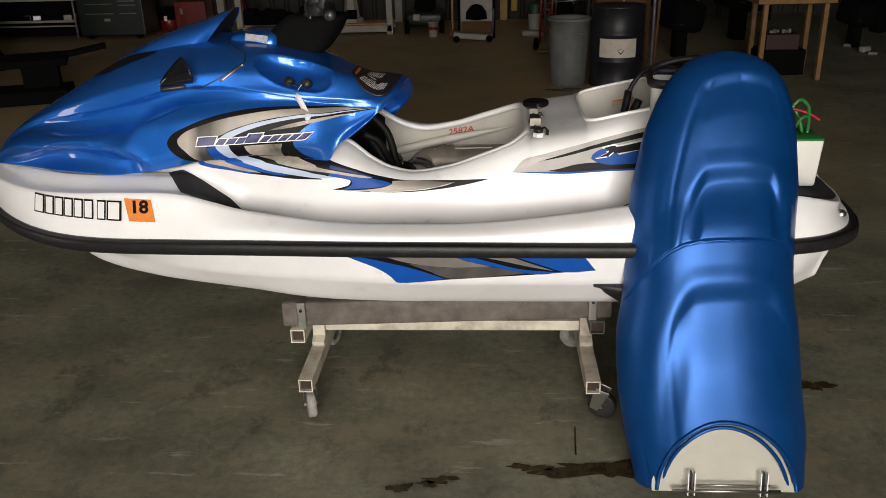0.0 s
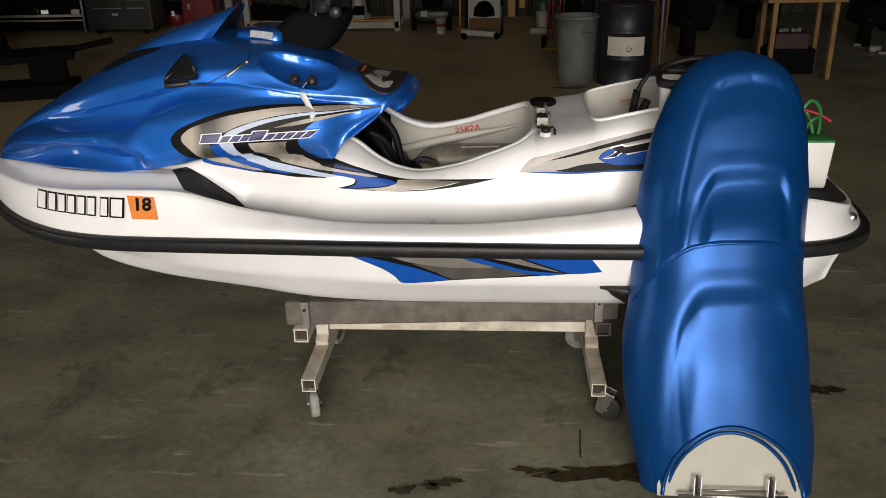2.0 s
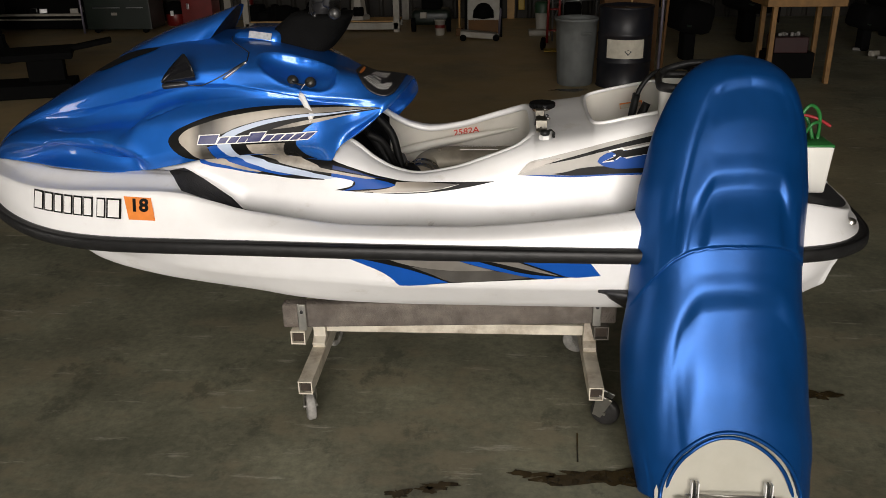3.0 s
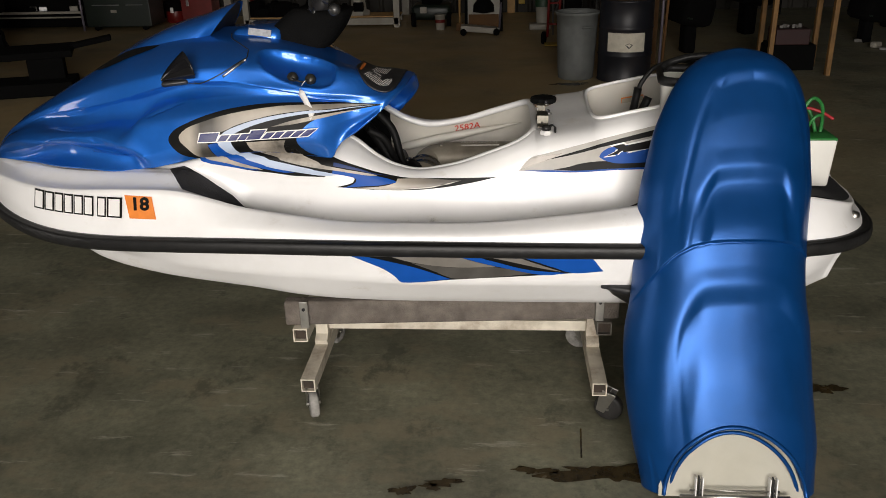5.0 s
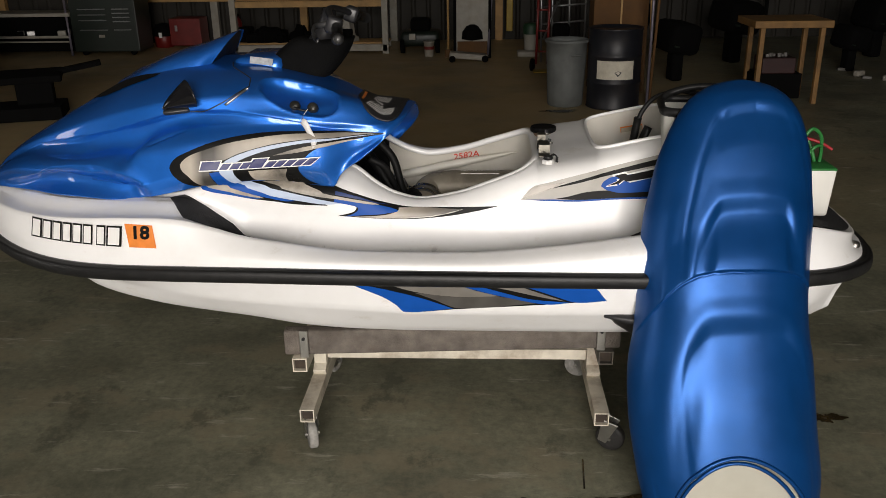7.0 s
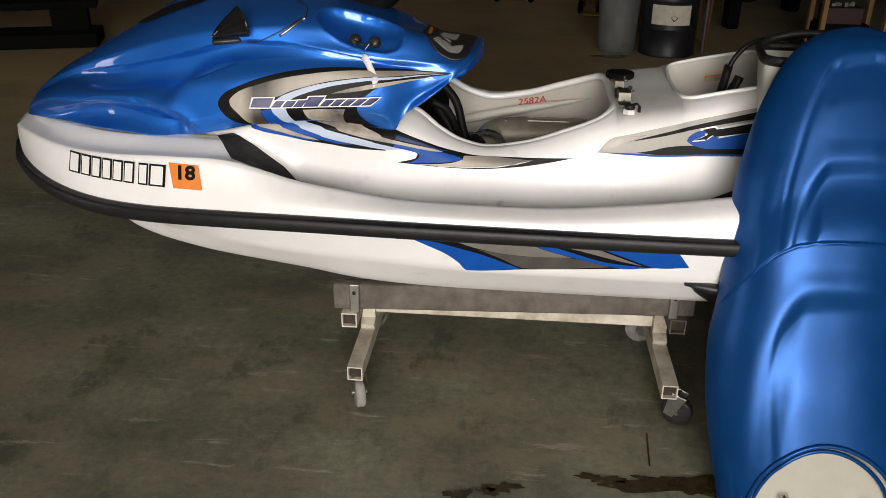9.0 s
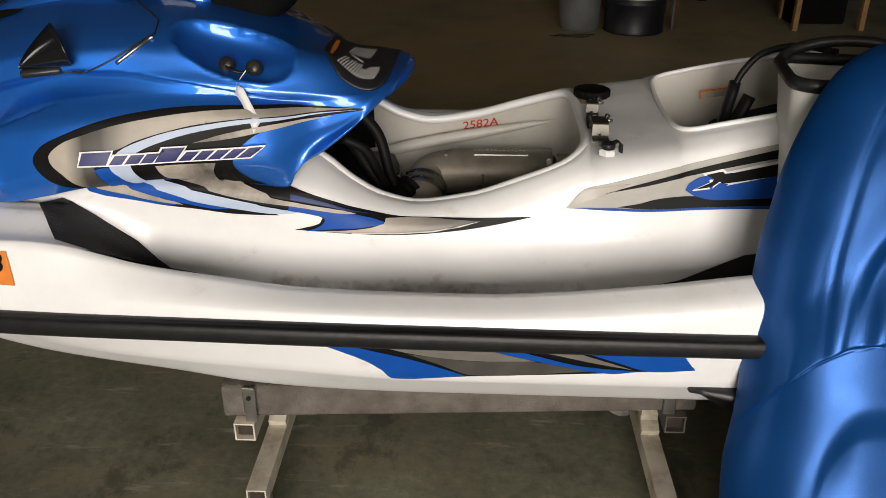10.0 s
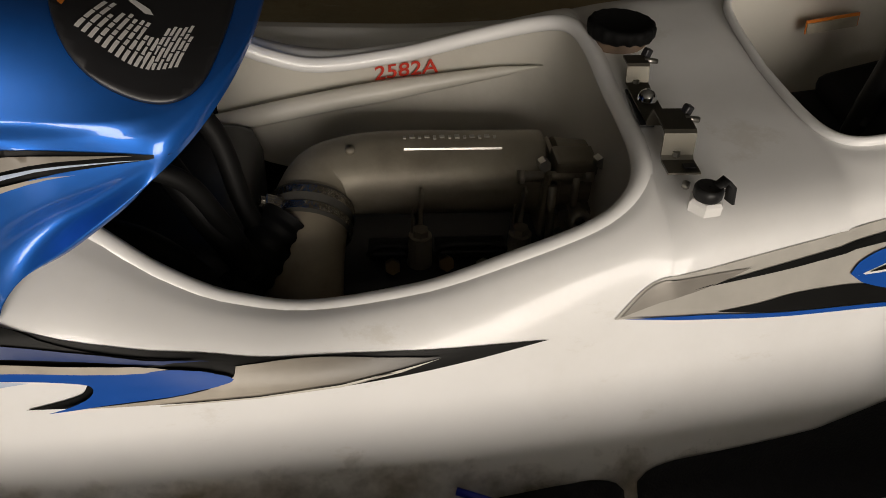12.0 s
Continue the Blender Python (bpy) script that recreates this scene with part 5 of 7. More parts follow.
part("traction_mat", mat_patch(-0.19, 0.252, 17.5, 29.0, top=lambda u: 23.5 + 3.8 * min(1, max(0, (u + 0.19) / 0.4))), MATBLACK, craft, "black ribbed foam footwell mat")
part("traction_mat", mat_patch(0.268, 0.96, 17.5, 29.0, top=lambda u: 28.2 + 3.0 * min(1, max(0, (u - 0.27) / 0.35))), MATBLACK, craft, "black ribbed foam footwell mat")
decal("traction_mat", [(-0.897, 2.612), (-0.858, 2.640), (-0.796, 2.634), (-0.676, 2.640), (-0.56, 2.645), (-0.50, 2.60), (-0.55, 2.555), (-0.676, 2.532), (-0.748, 2.520), (-0.829, 2.518)], MATBLACK, 2, craft, smooth=False, top=True, tree=DECK_SKIN, gap=0.008, label="black foam mat on the front of the footwell")
decal("stern_mat", [(1.04, 2.585), (1.10, 2.575), (1.17, 2.605), (1.24, 2.675), (1.295, 2.78), (1.318, 2.95), (1.318, 3.15), (1.28, 3.32), (1.2, 3.45), (1.06, 3.47)], MATBLACK, 2, craft, top=True, label="black foam mat on the stern")
part("tie_bolt", lathe(bmesh.new(), on_skin(1.262, 2.652, 0.006, top=True, tree=DECK_SKIN), [(0.001, 0.004), (0.009, 0.004), (0.012, 0.002), (0.016, -0.002), (0.016, -0.012)], 16), STEEL, craft, "steel stern bolt")

# sponson fin under the rail
bm = bmesh.new()
rows = []
for u in steps(0.47, 1.08, gap=0.03):
    k = min(1, (u - 0.47) / 0.13)
    rows.append([bm.verts.new((u, y, z)) for y, z in ((2.545, 0.585), (2.50 - 0.02 * k, 0.583), (2.485 - 0.03 * k, 0.575 - 0.006 * k), (2.51, 0.57 - 0.05 * k), (2.545, 0.555 - 0.085 * k), (2.575, 0.55 - 0.08 * k))])
for p, q in zip(rows, rows[1:]):
    for i in range(5):
        bm.faces.new((p[i], p[i + 1], q[i + 1], q[i]))
part("sponson", bm, BLACK, craft, "black plastic sponson").modifiers.new("thickness", "SOLIDIFY").thickness = 0.004

# raised visor of the hood, with a black back
V0 = line((-1.15, 0.15, 1.19), (-0.95, 0.17, 1.245), (-0.745, 0.13, 1.265))
V1 = line((-1.15, 0.115, 1.225), (-0.95, 0.135, 1.305), (-0.82, 0.115, 1.335), (-0.745, 0.085, 1.352))
V2 = line((-1.15, 0.07, 1.24), (-0.95, 0.08, 1.326), (-0.82, 0.06, 1.362), (-0.745, 0.04, 1.388))
V3 = line((-1.15, 0.0, 1.245), (-0.95, 0.0, 1.332), (-0.82, 0.0, 1.368), (-0.745, 0.0, 1.396))
bm = loft([V0, V1, V2, V3], steps(-1.15, -0.745, gap=0.02), 5, lean=0.0)
for v in bm.verts:
    k = max(0.0, (v.co.x + 0.85) / 0.105)
    v.co.x -= k * max(0.0, 1.39 - v.co.z) * 0.75
visor = part("visor", bm, BLUE, craft, "raised blue visor of the hood")
bm = bmesh.new()
ring = [bm.verts.new((-0.752 - max(0.0, 1.39 - z) * 0.7, CY - s * wide(v), z - 0.003)) for s, v, z in ((1, 0.13, 1.265), (1, 0.085, 1.35), (1, 0.04, 1.386), (1, 0.0, 1.394), (-1, 0.04, 1.386), (-1, 0.085, 1.35), (-1, 0.13, 1.285))]
bm.faces.new(ring)
part("visor_back", bm, BLACK, visor, "matt black inside of the visor", smooth=False)
bm = bmesh.new()
box(bm, (-0.66, CY, 1.28), (0.17, 0.26, 0.075), bevel=0.025)
dash = part("dash", bm, BLUE, craft, "blue dash panel behind the visor")
bm = bmesh.new()
box(bm, (-0.645, 2.915, 1.306), (0.075, 0.003, 0.024), rot=(-32, 8, 4))
part("caution_label", bm, mat("worn_label_paper", (0.42, 0.44, 0.46), 0.5, vary=0.15, scale=90, stain=0.5, dark=(0.12, 0.12, 0.14), stain_scale=70), dash, "white caution label", smooth=False)

# steering cover and handlebar
ALU_DARK = mat("dark_alloy", (0.10, 0.10, 0.10), 0.4, metal=0.8, vary=0.2, scale=30)
bm = bmesh.new()
rings = []
for k in range(9):
    t = k / 8
    cx, cz = -0.562 + 0.085 * t + 0.02 * t * t, 1.228 + 0.135 * t
    hx, hy = 0.135 - 0.03 * t + 0.015 * math.sin(t * 3.1), 0.13 - 0.02 * t
    rings.append([bm.verts.new((cx + hx * math.copysign(abs(math.cos(a)) ** 0.6, math.cos(a)), CY + hy * math.copysign(abs(math.sin(a)) ** 0.6, math.sin(a)), cz + 0.02 * math.cos(a) * (1 - t))) for a in (2 * math.pi * j / 32 for j in range(32))])
for p, q in zip(rings, rings[1:]):
    for j in range(32):
        bm.faces.new((p[j], p[(j + 1) % 32], q[(j + 1) % 32], q[j]))
bm.faces.new(rings[-1])
part("steering_cover", bm, mat("black_fabric", (0.004, 0.004, 0.004), 0.9, vary=0.3, scale=14, bump=0.3, bump_scale=300, spec=0.1), craft, "black fabric steering cover")
bm = tube(bmesh.new(), sweep([(-0.36, 2.74, 1.405), (-0.38, 2.85, 1.425), (-0.42, 2.97, 1.455), (-0.43, 3.05, 1.46), (-0.42, 3.13, 1.455), (-0.38, 3.25, 1.425), (-0.36, 3.36, 1.405)]), 0.011, 12)
bar = part("handlebar", bm, BLACK, craft, "black handlebar")
part("steering_stem", tube(bmesh.new(), [(-0.47, 3.05, 1.34), (-0.44, 3.05, 1.40), (-0.43, 3.05, 1.46)], [0.045, 0.035, 0.02], 16), BLACK, bar)
for s in (-1, 1):
    bm = tube(bmesh.new(), [(-0.352, CY + s * 0.33, 1.398), (-0.362, CY + s * 0.27, 1.41), (-0.372, CY + s * 0.21, 1.42)], [0.02, 0.018, 0.018], 16)
    part("grip", bm, RUBBER, bar, "ribbed black grip")
    part("bar_end", lathe(bmesh.new(), (-0.351, CY + s * 0.336, 1.397), [(0.001, 0.008), (0.012, 0.006), (0.017, 0.0), (0.017, -0.01)], 18, rot=(-90 * s, 0, 0)), ALU_DARK, bar, "dark metal bar end")
    bm = tube(bmesh.new(), sweep([(-0.40, CY + s * 0.19, 1.43), (-0.44, CY + s * 0.22, 1.425), (-0.43, CY + s * 0.30, 1.405), (-0.415, CY + s * 0.33, 1.395)]), 0.006, 8, squash=1.6)
    part("lever", bm, ALU_DARK, bar, "dark alloy lever")
    bm = box(bmesh.new(), (-0.385, CY + s * 0.19, 1.425), (0.05, 0.05, 0.055), rot=(0, 20, 0), bevel=0.01)
    part("switch_box", bm, BLACK, bar)

# mirror, vent, seam, plugs and tag
bm = bmesh.new()
rings = []
for k in range(13):
    t = k / 12
    r = 0.005 + 0.041 * t**0.8
    rings.append([bm.verts.new((-0.905 + 0.092 * t - 0.024 * t * math.cos(a) - 0.012 * t * math.sin(a), 2.672 + 0.8 * r * math.cos(a), 1.193 + r * 1.02 + 1.02 * r * math.sin(a) * (1.0 if math.sin(a) > 0 else 0.8))) for a in (2 * math.pi * j / 28 for j in range(28))])
for k in (0.97, 0.93):  # rolled edge round the glass
    q = rings[12]
    mid = sum((v.co for v in q), Vector()) / 28
    rings.append([bm.verts.new(mid + (v.co - mid) * k + Vector((0.003 if k > 0.9 else -0.003, 0, 0))) for v in q])
for p, q in zip(rings, rings[1:]):
    for j in range(28):
        bm.faces.new((p[j], p[(j + 1) % 28], q[(j + 1) % 28], q[j]))
bm.faces.new(rings[0])
glass_at = [v.co.copy() for v in rings[-1]]
mirror = part("mirror", bm, mat("gloss_black_plastic", (0.008, 0.008, 0.009), 0.12, vary=0.1, scale=20), craft, "gloss black teardrop mirror housing")
bm = bmesh.new()
bm.faces.new([bm.verts.new(p) for p in glass_at])
part("mirror_glass", bm, GLASS, mirror, "mirror glass", smooth=False)
part("mirror_foot", box(bmesh.new(), (-0.866, 2.686, 1.188), (0.085, 0.040, 0.018), rot=(0, -4, 12), bevel=0.0085), BLACK, mirror)
decal("air_vent", [(-1.225, 2.895), (-1.16, 2.843), (-1.08, 2.828), (-0.99, 2.838), (-0.965, 2.852), (-1.02, 2.875), (-1.12, 2.90), (-1.19, 2.915)], mat("black_vent_mesh", (0.004, 0.004, 0.004), 0.8, vary=0.2, scale=60, spec=0.15), 2, hood, top=True, tree=HOOD_SKIN, label="black air vent")
seam_pts = [(-0.835, 1.186), (-0.81, 1.184), (-0.785, 1.184), (-0.72, 1.212), (-0.66, 1.245), (-0.645, 1.252)]
path = [on_skin(a, b, 0.001, tree=HOOD_SKIN) for a, b in spline(seam_pts, 6)] + [on_skin(a, b, 0.001, top=True, tree=HOOD_SKIN) for a, b in spline([(-0.65, 2.785), (-0.69, 2.83), (-0.728, 2.876), (-0.745, 2.93)], 5)]
part("panel_seam", tube(bmesh.new(), path, 0.002, 6), BLACK, hood, "dark panel seam")
part("seam_strip", tube(bmesh.new(), [on_skin(-0.711 + 0.064 * k / 8, 1.205 + 0.041 * k / 8, 0.003, tree=HOOD_SKIN) for k in range(9)], 0.0042, 8), STEEL, hood, "bright seam strip")
for x, z in ((-0.506, 1.186), (-0.449, 1.18)):
    bm = lathe(bmesh.new(), (x, 2.752, z), [(0.001, 0.018), (0.010, 0.017), (0.0155, 0.013), (0.0175, 0.006), (0.0175, -0.004), (0.013, -0.008), (0.012, -0.05)], 24, rot=(62, 0, 0))
    part("drain_plug", bm, mat("worn_rubber", (0.02, 0.019, 0.015), 0.35, vary=0.3, scale=40, bump=0.2), craft, "black rubber plug")
part("plug_tether", tube(bmesh.new(), sweep([(-0.505, 2.735, 1.188), (-0.488, 2.722, 1.183), (-0.47, 2.725, 1.178), (-0.452, 2.735, 1.182)]), 0.003, 8), RUBBER, craft, "black rubber tether")
tag = thing("paper_tag", (-0.46, 2.69, 1.16), "white paper tag tied to a plug on the hood", "tag")
bm = bmesh.new()
rows = []
for k in range(9):
    t = k / 8
    c = Vector((-0.474 + 0.042 * t, 2.69 - 0.03 * t, 1.158 - 0.078 * t + 0.01 * math.sin(t * 3)))
    w = Vector((0.014 - 0.007 * t, -0.008 + 0.014 * t, 0.006 + 0.005 * t)) * (0.5 if k == 0 else 1 - 0.3 * math.sin(t * 3.1))
    rows.append([bm.verts.new(c - w), bm.verts.new(c + w)])
for p, q in zip(rows, rows[1:]):
    bm.faces.new((p[0], p[1], q[1], q[0]))
card = part("card", bm, DWHITE, tag, "creased white card")
card.modifiers.new("thickness", "SOLIDIFY").thickness = 0.0012
part("string", tube(bmesh.new(), [(-0.462, 2.728, 1.181), (-0.468, 2.705, 1.172), (-0.473, 2.69, 1.16)], 0.0012, 6), DWHITE, tag)

# warning plate by the hood's tail
PLATE = [(-0.318, 2.86), (-0.300, 2.79), (-0.28, 2.757), (-0.24, 2.747), (-0.205, 2.749), (-0.188, 2.762), (-0.178, 2.79), (-0.17, 2.86), (-0.167, 2.95), (-0.165, 3.05), (-0.168, 3.15), (-0.18, 3.25), (-0.25, 3.27), (-0.30, 3.2), (-0.318, 3.05), (-0.318, 2.94)]
plate = decal("warning_plate", PLATE, BLACK, 2, hood, top=True, tree=HOOD_SKIN, gap=0.008, label="black warning plate with white print")
sol = plate.modifiers.new("thickness", "SOLIDIFY")
sol.thickness, sol.offset = 0.004, 0
dice = random.Random(11)


def print_line(a, b, dx, dy, length):
    """One line of small print, broken into words."""
    s_ = 0.0
    while s_ < length - 0.006:
        e = min(length, s_ + dice.uniform(0.008, 0.024))
        bm_ = bmesh.new()
        cnt_ = max(1, round((e - s_) / 0.006))
        row = []
        for k_ in range(cnt_ + 1):
            q = s_ + (e - s_) * k_ / cnt_
            row.append([bm_.verts.new(on_skin(a + dx * q + w_, b + dy * q, 0.0065, True, HOOD_SKIN)) for w_ in (-0.0014, 0.0014)])
        for p_, q_ in zip(row, row[1:]):
            bm_.faces.new((p_[0], p_[1], q_[1], q_[0]))
        bmesh.ops.recalc_face_normals(bm_, faces=bm_.faces)
        part("print_line", bm_, DWHITE, plate, smooth=False)
        s_ = e + 0.0022


for k in range(17):
    print_line(-0.283 + 0.0048 * k, 2.783 - 0.008 * math.sin(math.pi * k / 16), 0.18, 0.98, 0.066 - 0.02 * (k in (2, 8, 9, 10, 16)))
for k in range(9):
    print_line(-0.271 + 0.0056 * k, 2.882 + 0.001 * k, 0.10, 0.99, 0.075)
decal("print_mark", [(-0.268, 2.868), (-0.262, 2.871), (-0.240, 2.860), (-0.236, 2.852), (-0.243, 2.850)], DWHITE, 5, plate, smooth=False, top=True, tree=HOOD_SKIN, gap=0.006)
decal("orange_strip", [(-0.301, 2.805), (-0.296, 2.80), (-0.296, 2.87), (-0.301, 2.95), (-0.309, 2.95), (-0.306, 2.87)], DORANGE, 5, plate, smooth=False, top=True, tree=HOOD_SKIN, gap=0.006, label="orange warning strip")

# seat latch, caps on the deck
latch = thing("seat_latch", (0.32, 3.0, 0.993), "bent steel seat latch bolted to the white deck", "latch")


def strip(bm, pts, w, axis=(1, 0, 0)):
    a = Vector(axis).normalized() * w / 2
    rows_ = [[bm.verts.new(Vector(p) - a), bm.verts.new(Vector(p) + a)] for p in pts]
    for p, q in zip(rows_, rows_[1:]):
        bm.faces.new((p[0], p[1], q[1], q[0]))
    return bm


zd = deck_z(0.31) + 0.002
PLATED = mat("plated_steel", (0.15, 0.142, 0.12), 0.48, metal=1.0, vary=0.1, scale=30, stain=0.35, dark=(0.2, 0.15, 0.1), stain_scale=25)
BENDS = [(2.842, 0.003), (2.868, 0.003), (2.872, 0.007), (2.876, 0.032), (2.880, 0.035), (2.922, 0.037), (2.927, 0.033), (2.936, 0.010), (2.942, 0.006), (3.022, 0.006), (3.040, 0.008), (3.046, 0.027), (3.049, 0.030), (3.070, 0.031)]
bm = bmesh.new()
rows = []
for y, z in BENDS:
    x, w = 0.298 + 0.01 * (y - 2.842), 0.0185 if y < 2.94 else 0.0145
    rows.append([bm.verts.new((x - w, y, zd + z)), bm.verts.new((x + w, y, zd + z))])
for p, q in zip(rows, rows[1:]):
    bm.faces.new((p[0], p[1], q[1], q[0]))
st = part("hook_plate", bm, PLATED, latch, "bent plated steel strip", smooth=False)
st.modifiers.new("thickness", "SOLIDIFY").thickness = 0.0025
for y, z, sx in ((2.905, 0.034, 0.021), (3.060, 0.029, 0.019)):  # catch pins beside each bend
    x = 0.298 + 0.01 * (y - 2.842)
    part("catch_pin", rod(bmesh.new(), (x + sx - 0.008, y, zd + z), (x + sx + 0.009, y, zd + z - 0.002), 0.0035, n=10), STEEL, latch, "steel catch pin")
    part("stop_tab", box(bmesh.new(), (x + sx - 0.002, y + 0.012, zd + z + 0.004), (0.010, 0.010, 0.012), rot=(0, 20, 15), bevel=0.002), BLACK, latch, smooth=False)
part("pivot_dome", lathe(bmesh.new(), (0.300, 2.997, zd + 0.008), [(0.012, 0.0), (0.011, 0.006), (0.007, 0.011), (0.001, 0.013)], 18), GLASS, latch, "bright domed rivet")
for y in (2.872, 2.952, 3.04):
    part("bolt", rod(bmesh.new(), (0.298 + 0.01 * (y - 2.842) - 0.002, y, zd + 0.006), (0.298 + 0.01 * (y - 2.842) - 0.002, y, zd + 0.0115), 0.0045, n=6), STEEL, latch, smooth=False)
part("foot_slot", box(bmesh.new(), (0.306, 2.853, zd + 0.0047), (0.014, 0.009, 0.002), bevel=0.001), RUBBER, latch, smooth=False)
part("back_plate", box(bmesh.new(), (0.290, 2.99, zd), (0.018, 0.09, 0.003), rot=(0, 0, -4), bevel=0.001), BLACK, latch, "grimy backing strip", smooth=False)

CAPX, CAPY = 0.315, 3.180
cap = thing("filler_cap", (CAPX, CAPY, 0.99), "large black knurled filler cap on a tan foot", "cap")
bm = lathe(bmesh.new(), (CAPX, CAPY, zd + 0.012), [(0.034, -0.004), (0.045, -0.002), (0.047, 0.002), (0.047, 0.013), (0.045, 0.0165), (0.040, 0.018), (0.038, 0.0165), (0.001, 0.0165)], 96)
for v in bm.verts:
    a = math.atan2(v.co.y - CAPY, v.co.x - CAPX)
    k = 1 + 0.02 * math.cos(a * 16)
    v.co.x, v.co.y = CAPX + (v.co.x - CAPX) * k, CAPY + (v.co.y - CAPY) * k
part("knob", bm, mat("dead_black_rubber", (0.004, 0.004, 0.004), 0.7, vary=0.2, scale=30, spec=0.15), cap)
part("foot", lathe(bmesh.new(), (CAPX, CAPY - 0.012, zd), [(0.040, -0.004), (0.038, 0.006), (0.035, 0.009), (0.034, 0.014)], 32), mat("tan_rubber", (0.16, 0.11, 0.075), 0.6, vary=0.3, scale=40), cap, "tan rubber foot")
NUTX, NUTY = 0.306, 2.795
plug = thing("breather_nut", (NUTX, NUTY, 0.985), "white hex nut with a black cap", "fitting")
zc = zd - 0.010
part("nut", lathe(bmesh.new(), (NUTX, NUTY, zc), [(0.0195, 0.0), (0.0195, 0.011), (0.0165, 0.014), (0.001, 0.014)], 6, rot=(0, 0, 10)), DWHITE, plug, "white plastic hex nut", smooth=False)
part("plug_cap", lathe(bmesh.new(), (NUTX, NUTY, zc + 0.014), [(0.014, 0.0), (0.0155, 0.003), (0.0155, 0.011), (0.014, 0.0135), (0.012, 0.014), (0.0113, 0.0134), (0.001, 0.0134)], 32), RUBBER, plug)
bm = strip(bmesh.new(), [(NUTX + 0.008, NUTY, zc + 0.024), (NUTX + 0.020, NUTY + 0.009, zc + 0.027), (NUTX + 0.028, NUTY + 0.011, zc + 0.019), (NUTX + 0.027, NUTY + 0.004, zc + 0.004)], 0.012, axis=(-0.4, 1, 0))
part("cap_strap", bm, RUBBER, plug).modifiers.new("thickness", "SOLIDIFY").thickness = 0.004
part("deck_screw", rod(bmesh.new(), (0.296, 2.828, zd - 0.006), (0.296, 2.828, zd), 0.0045, n=8), STEEL, craft, "small rusty deck screw")

# number in marker on the far inside of the bay
bm = lettering("2582A", 0.034, DRED, 0.0003)
wob = random.Random(3)
for v in bm.verts:
    v.co = Vector((0.028 + v.co.x * 1.12, CY + wide(mouth_v(0.028 + v.co.x * 1.12)) + 0.02, 0.874 + v.co.y + 0.2 * v.co.x))
part("marker_number", bm, DRED, craft, "red hand-written 2582A", smooth=False)

fold = sweep([(-0.3, 3.31, 0.785), (-0.274, 3.31, 0.789), (-0.118, 3.31, 0.825), (0.03, 3.31, 0.855), (0.176, 3.303, 0.885), (0.24, 3.292, 0.90)])
part("bay_fold", tube(bmesh.new(), fold, [0.017 * min(1.0, (len(fold) - 1 - k) / 14 + 0.05) for k in range(len(fold))], 12), LINER, craft, "moulded fold in the bay wall")

# engine
engine = thing("engine", (0.05, 3.1, 0.65), "grey cast alloy intake in the open engine bay", "engine")
ENG = pose(0.0, 0.082, -0.058)


def epart(name, bm, material, parent, label="", smooth=True):
    bmesh.ops.transform(bm, matrix=ENG, verts=bm.verts)
    return part(name, bm, material, parent, label, smooth)


run = sweep([(0.215, 3.06, 0.862), (0.1, 3.06, 0.862), (0.0, 3.06, 0.862), (-0.055, 3.056, 0.861), (-0.098, 3.044, 0.856), (-0.118, 3.012, 0.845), (-0.124, 2.975, 0.832)], 8)
manifold = epart("intake_manifold", tube(bmesh.new(), run, [0.061 - 0.007 * min(1.0, max(0.0, (k - 18) / 20)) for k in range(len(run))], 32), ALLOY, engine, "sand-cast alloy intake pipe")
RAW = mat("raw_alloy", (0.42, 0.385, 0.33), 0.4, metal=0.6, vary=0.15, scale=30, stain=0.4, dark=(0.12, 0.09, 0.06), stain_scale=20)
GOLD = mat("brass_bolt", (0.38, 0.30, 0.16), 0.35, metal=1.0, vary=0.1, scale=30)
for x in (0.035, 0.182):
    bm = bmesh.new()
    box(bm, (x, 3.0, 0.842), (0.010, 0.036, 0.085), rot=(22, 0, 0), bevel=0.002, taper=0.35)
    box(bm, (x - 0.011, 2.995, 0.825), (0.005, 0.026, 0.055), rot=(20, 0, -12), bevel=0.001, taper=0.3)
    rod(bm, (x, 2.985, 0.752), (x, 2.985, 0.803), 0.019, 0.017)
    rod(bm, (x, 2.985, 0.803), (x, 2.985, 0.814), 0.012, n=6)
    epart("lug", bm, ALLOY, manifold, smooth=False)
for x0, x1 in ((-0.04, 0.02), (0.06, 0.165)):  # flanges between the lugs
    bm = bmesh.new()
    tube(bm, sweep([(x0, 2.985, 0.768), (x0 + 0.008, 2.983, 0.782), ((x0 + x1) / 2, 2.981, 0.787), (x1 - 0.008, 2.983, 0.782), (x1, 2.985, 0.768)]), 0.005, 8)
    box(bm, ((x0 + x1) / 2, 3.0, 0.768), (x1 - x0, 0.04, 0.012), bevel=0.003)
    epart("flange", bm, DARK, manifold, "dark runner flange")
for x, z, m_ in ((-0.006, 0.762, GOLD), (0.072, 0.766, GOLD), (0.128, 0.758, STEEL), (0.226, 0.764, STEEL)):
    epart("bolt", rod(bmesh.new(), (x, 2.968, z), (x, 2.952, z + 0.008), 0.0115, n=6), m_, engine, smooth=False)
epart("raised_bar", box(bmesh.new(), (0.082, 3.035, 0.9175), (0.14, 0.0035, 0.003), rot=(-25, 0, 0)), STEEL, manifold, "bright raised line", smooth=False)
for k in range(13):
    epart("cast_mark", box(bmesh.new(), (0.014 + 0.0108 * k, 3.056 + 0.002 * (k % 2), 0.9235), (0.004 + 0.003 * (k % 2), 0.005 + 0.003 * (k % 3 == 1), 0.003)), STEEL, manifold, smooth=False)
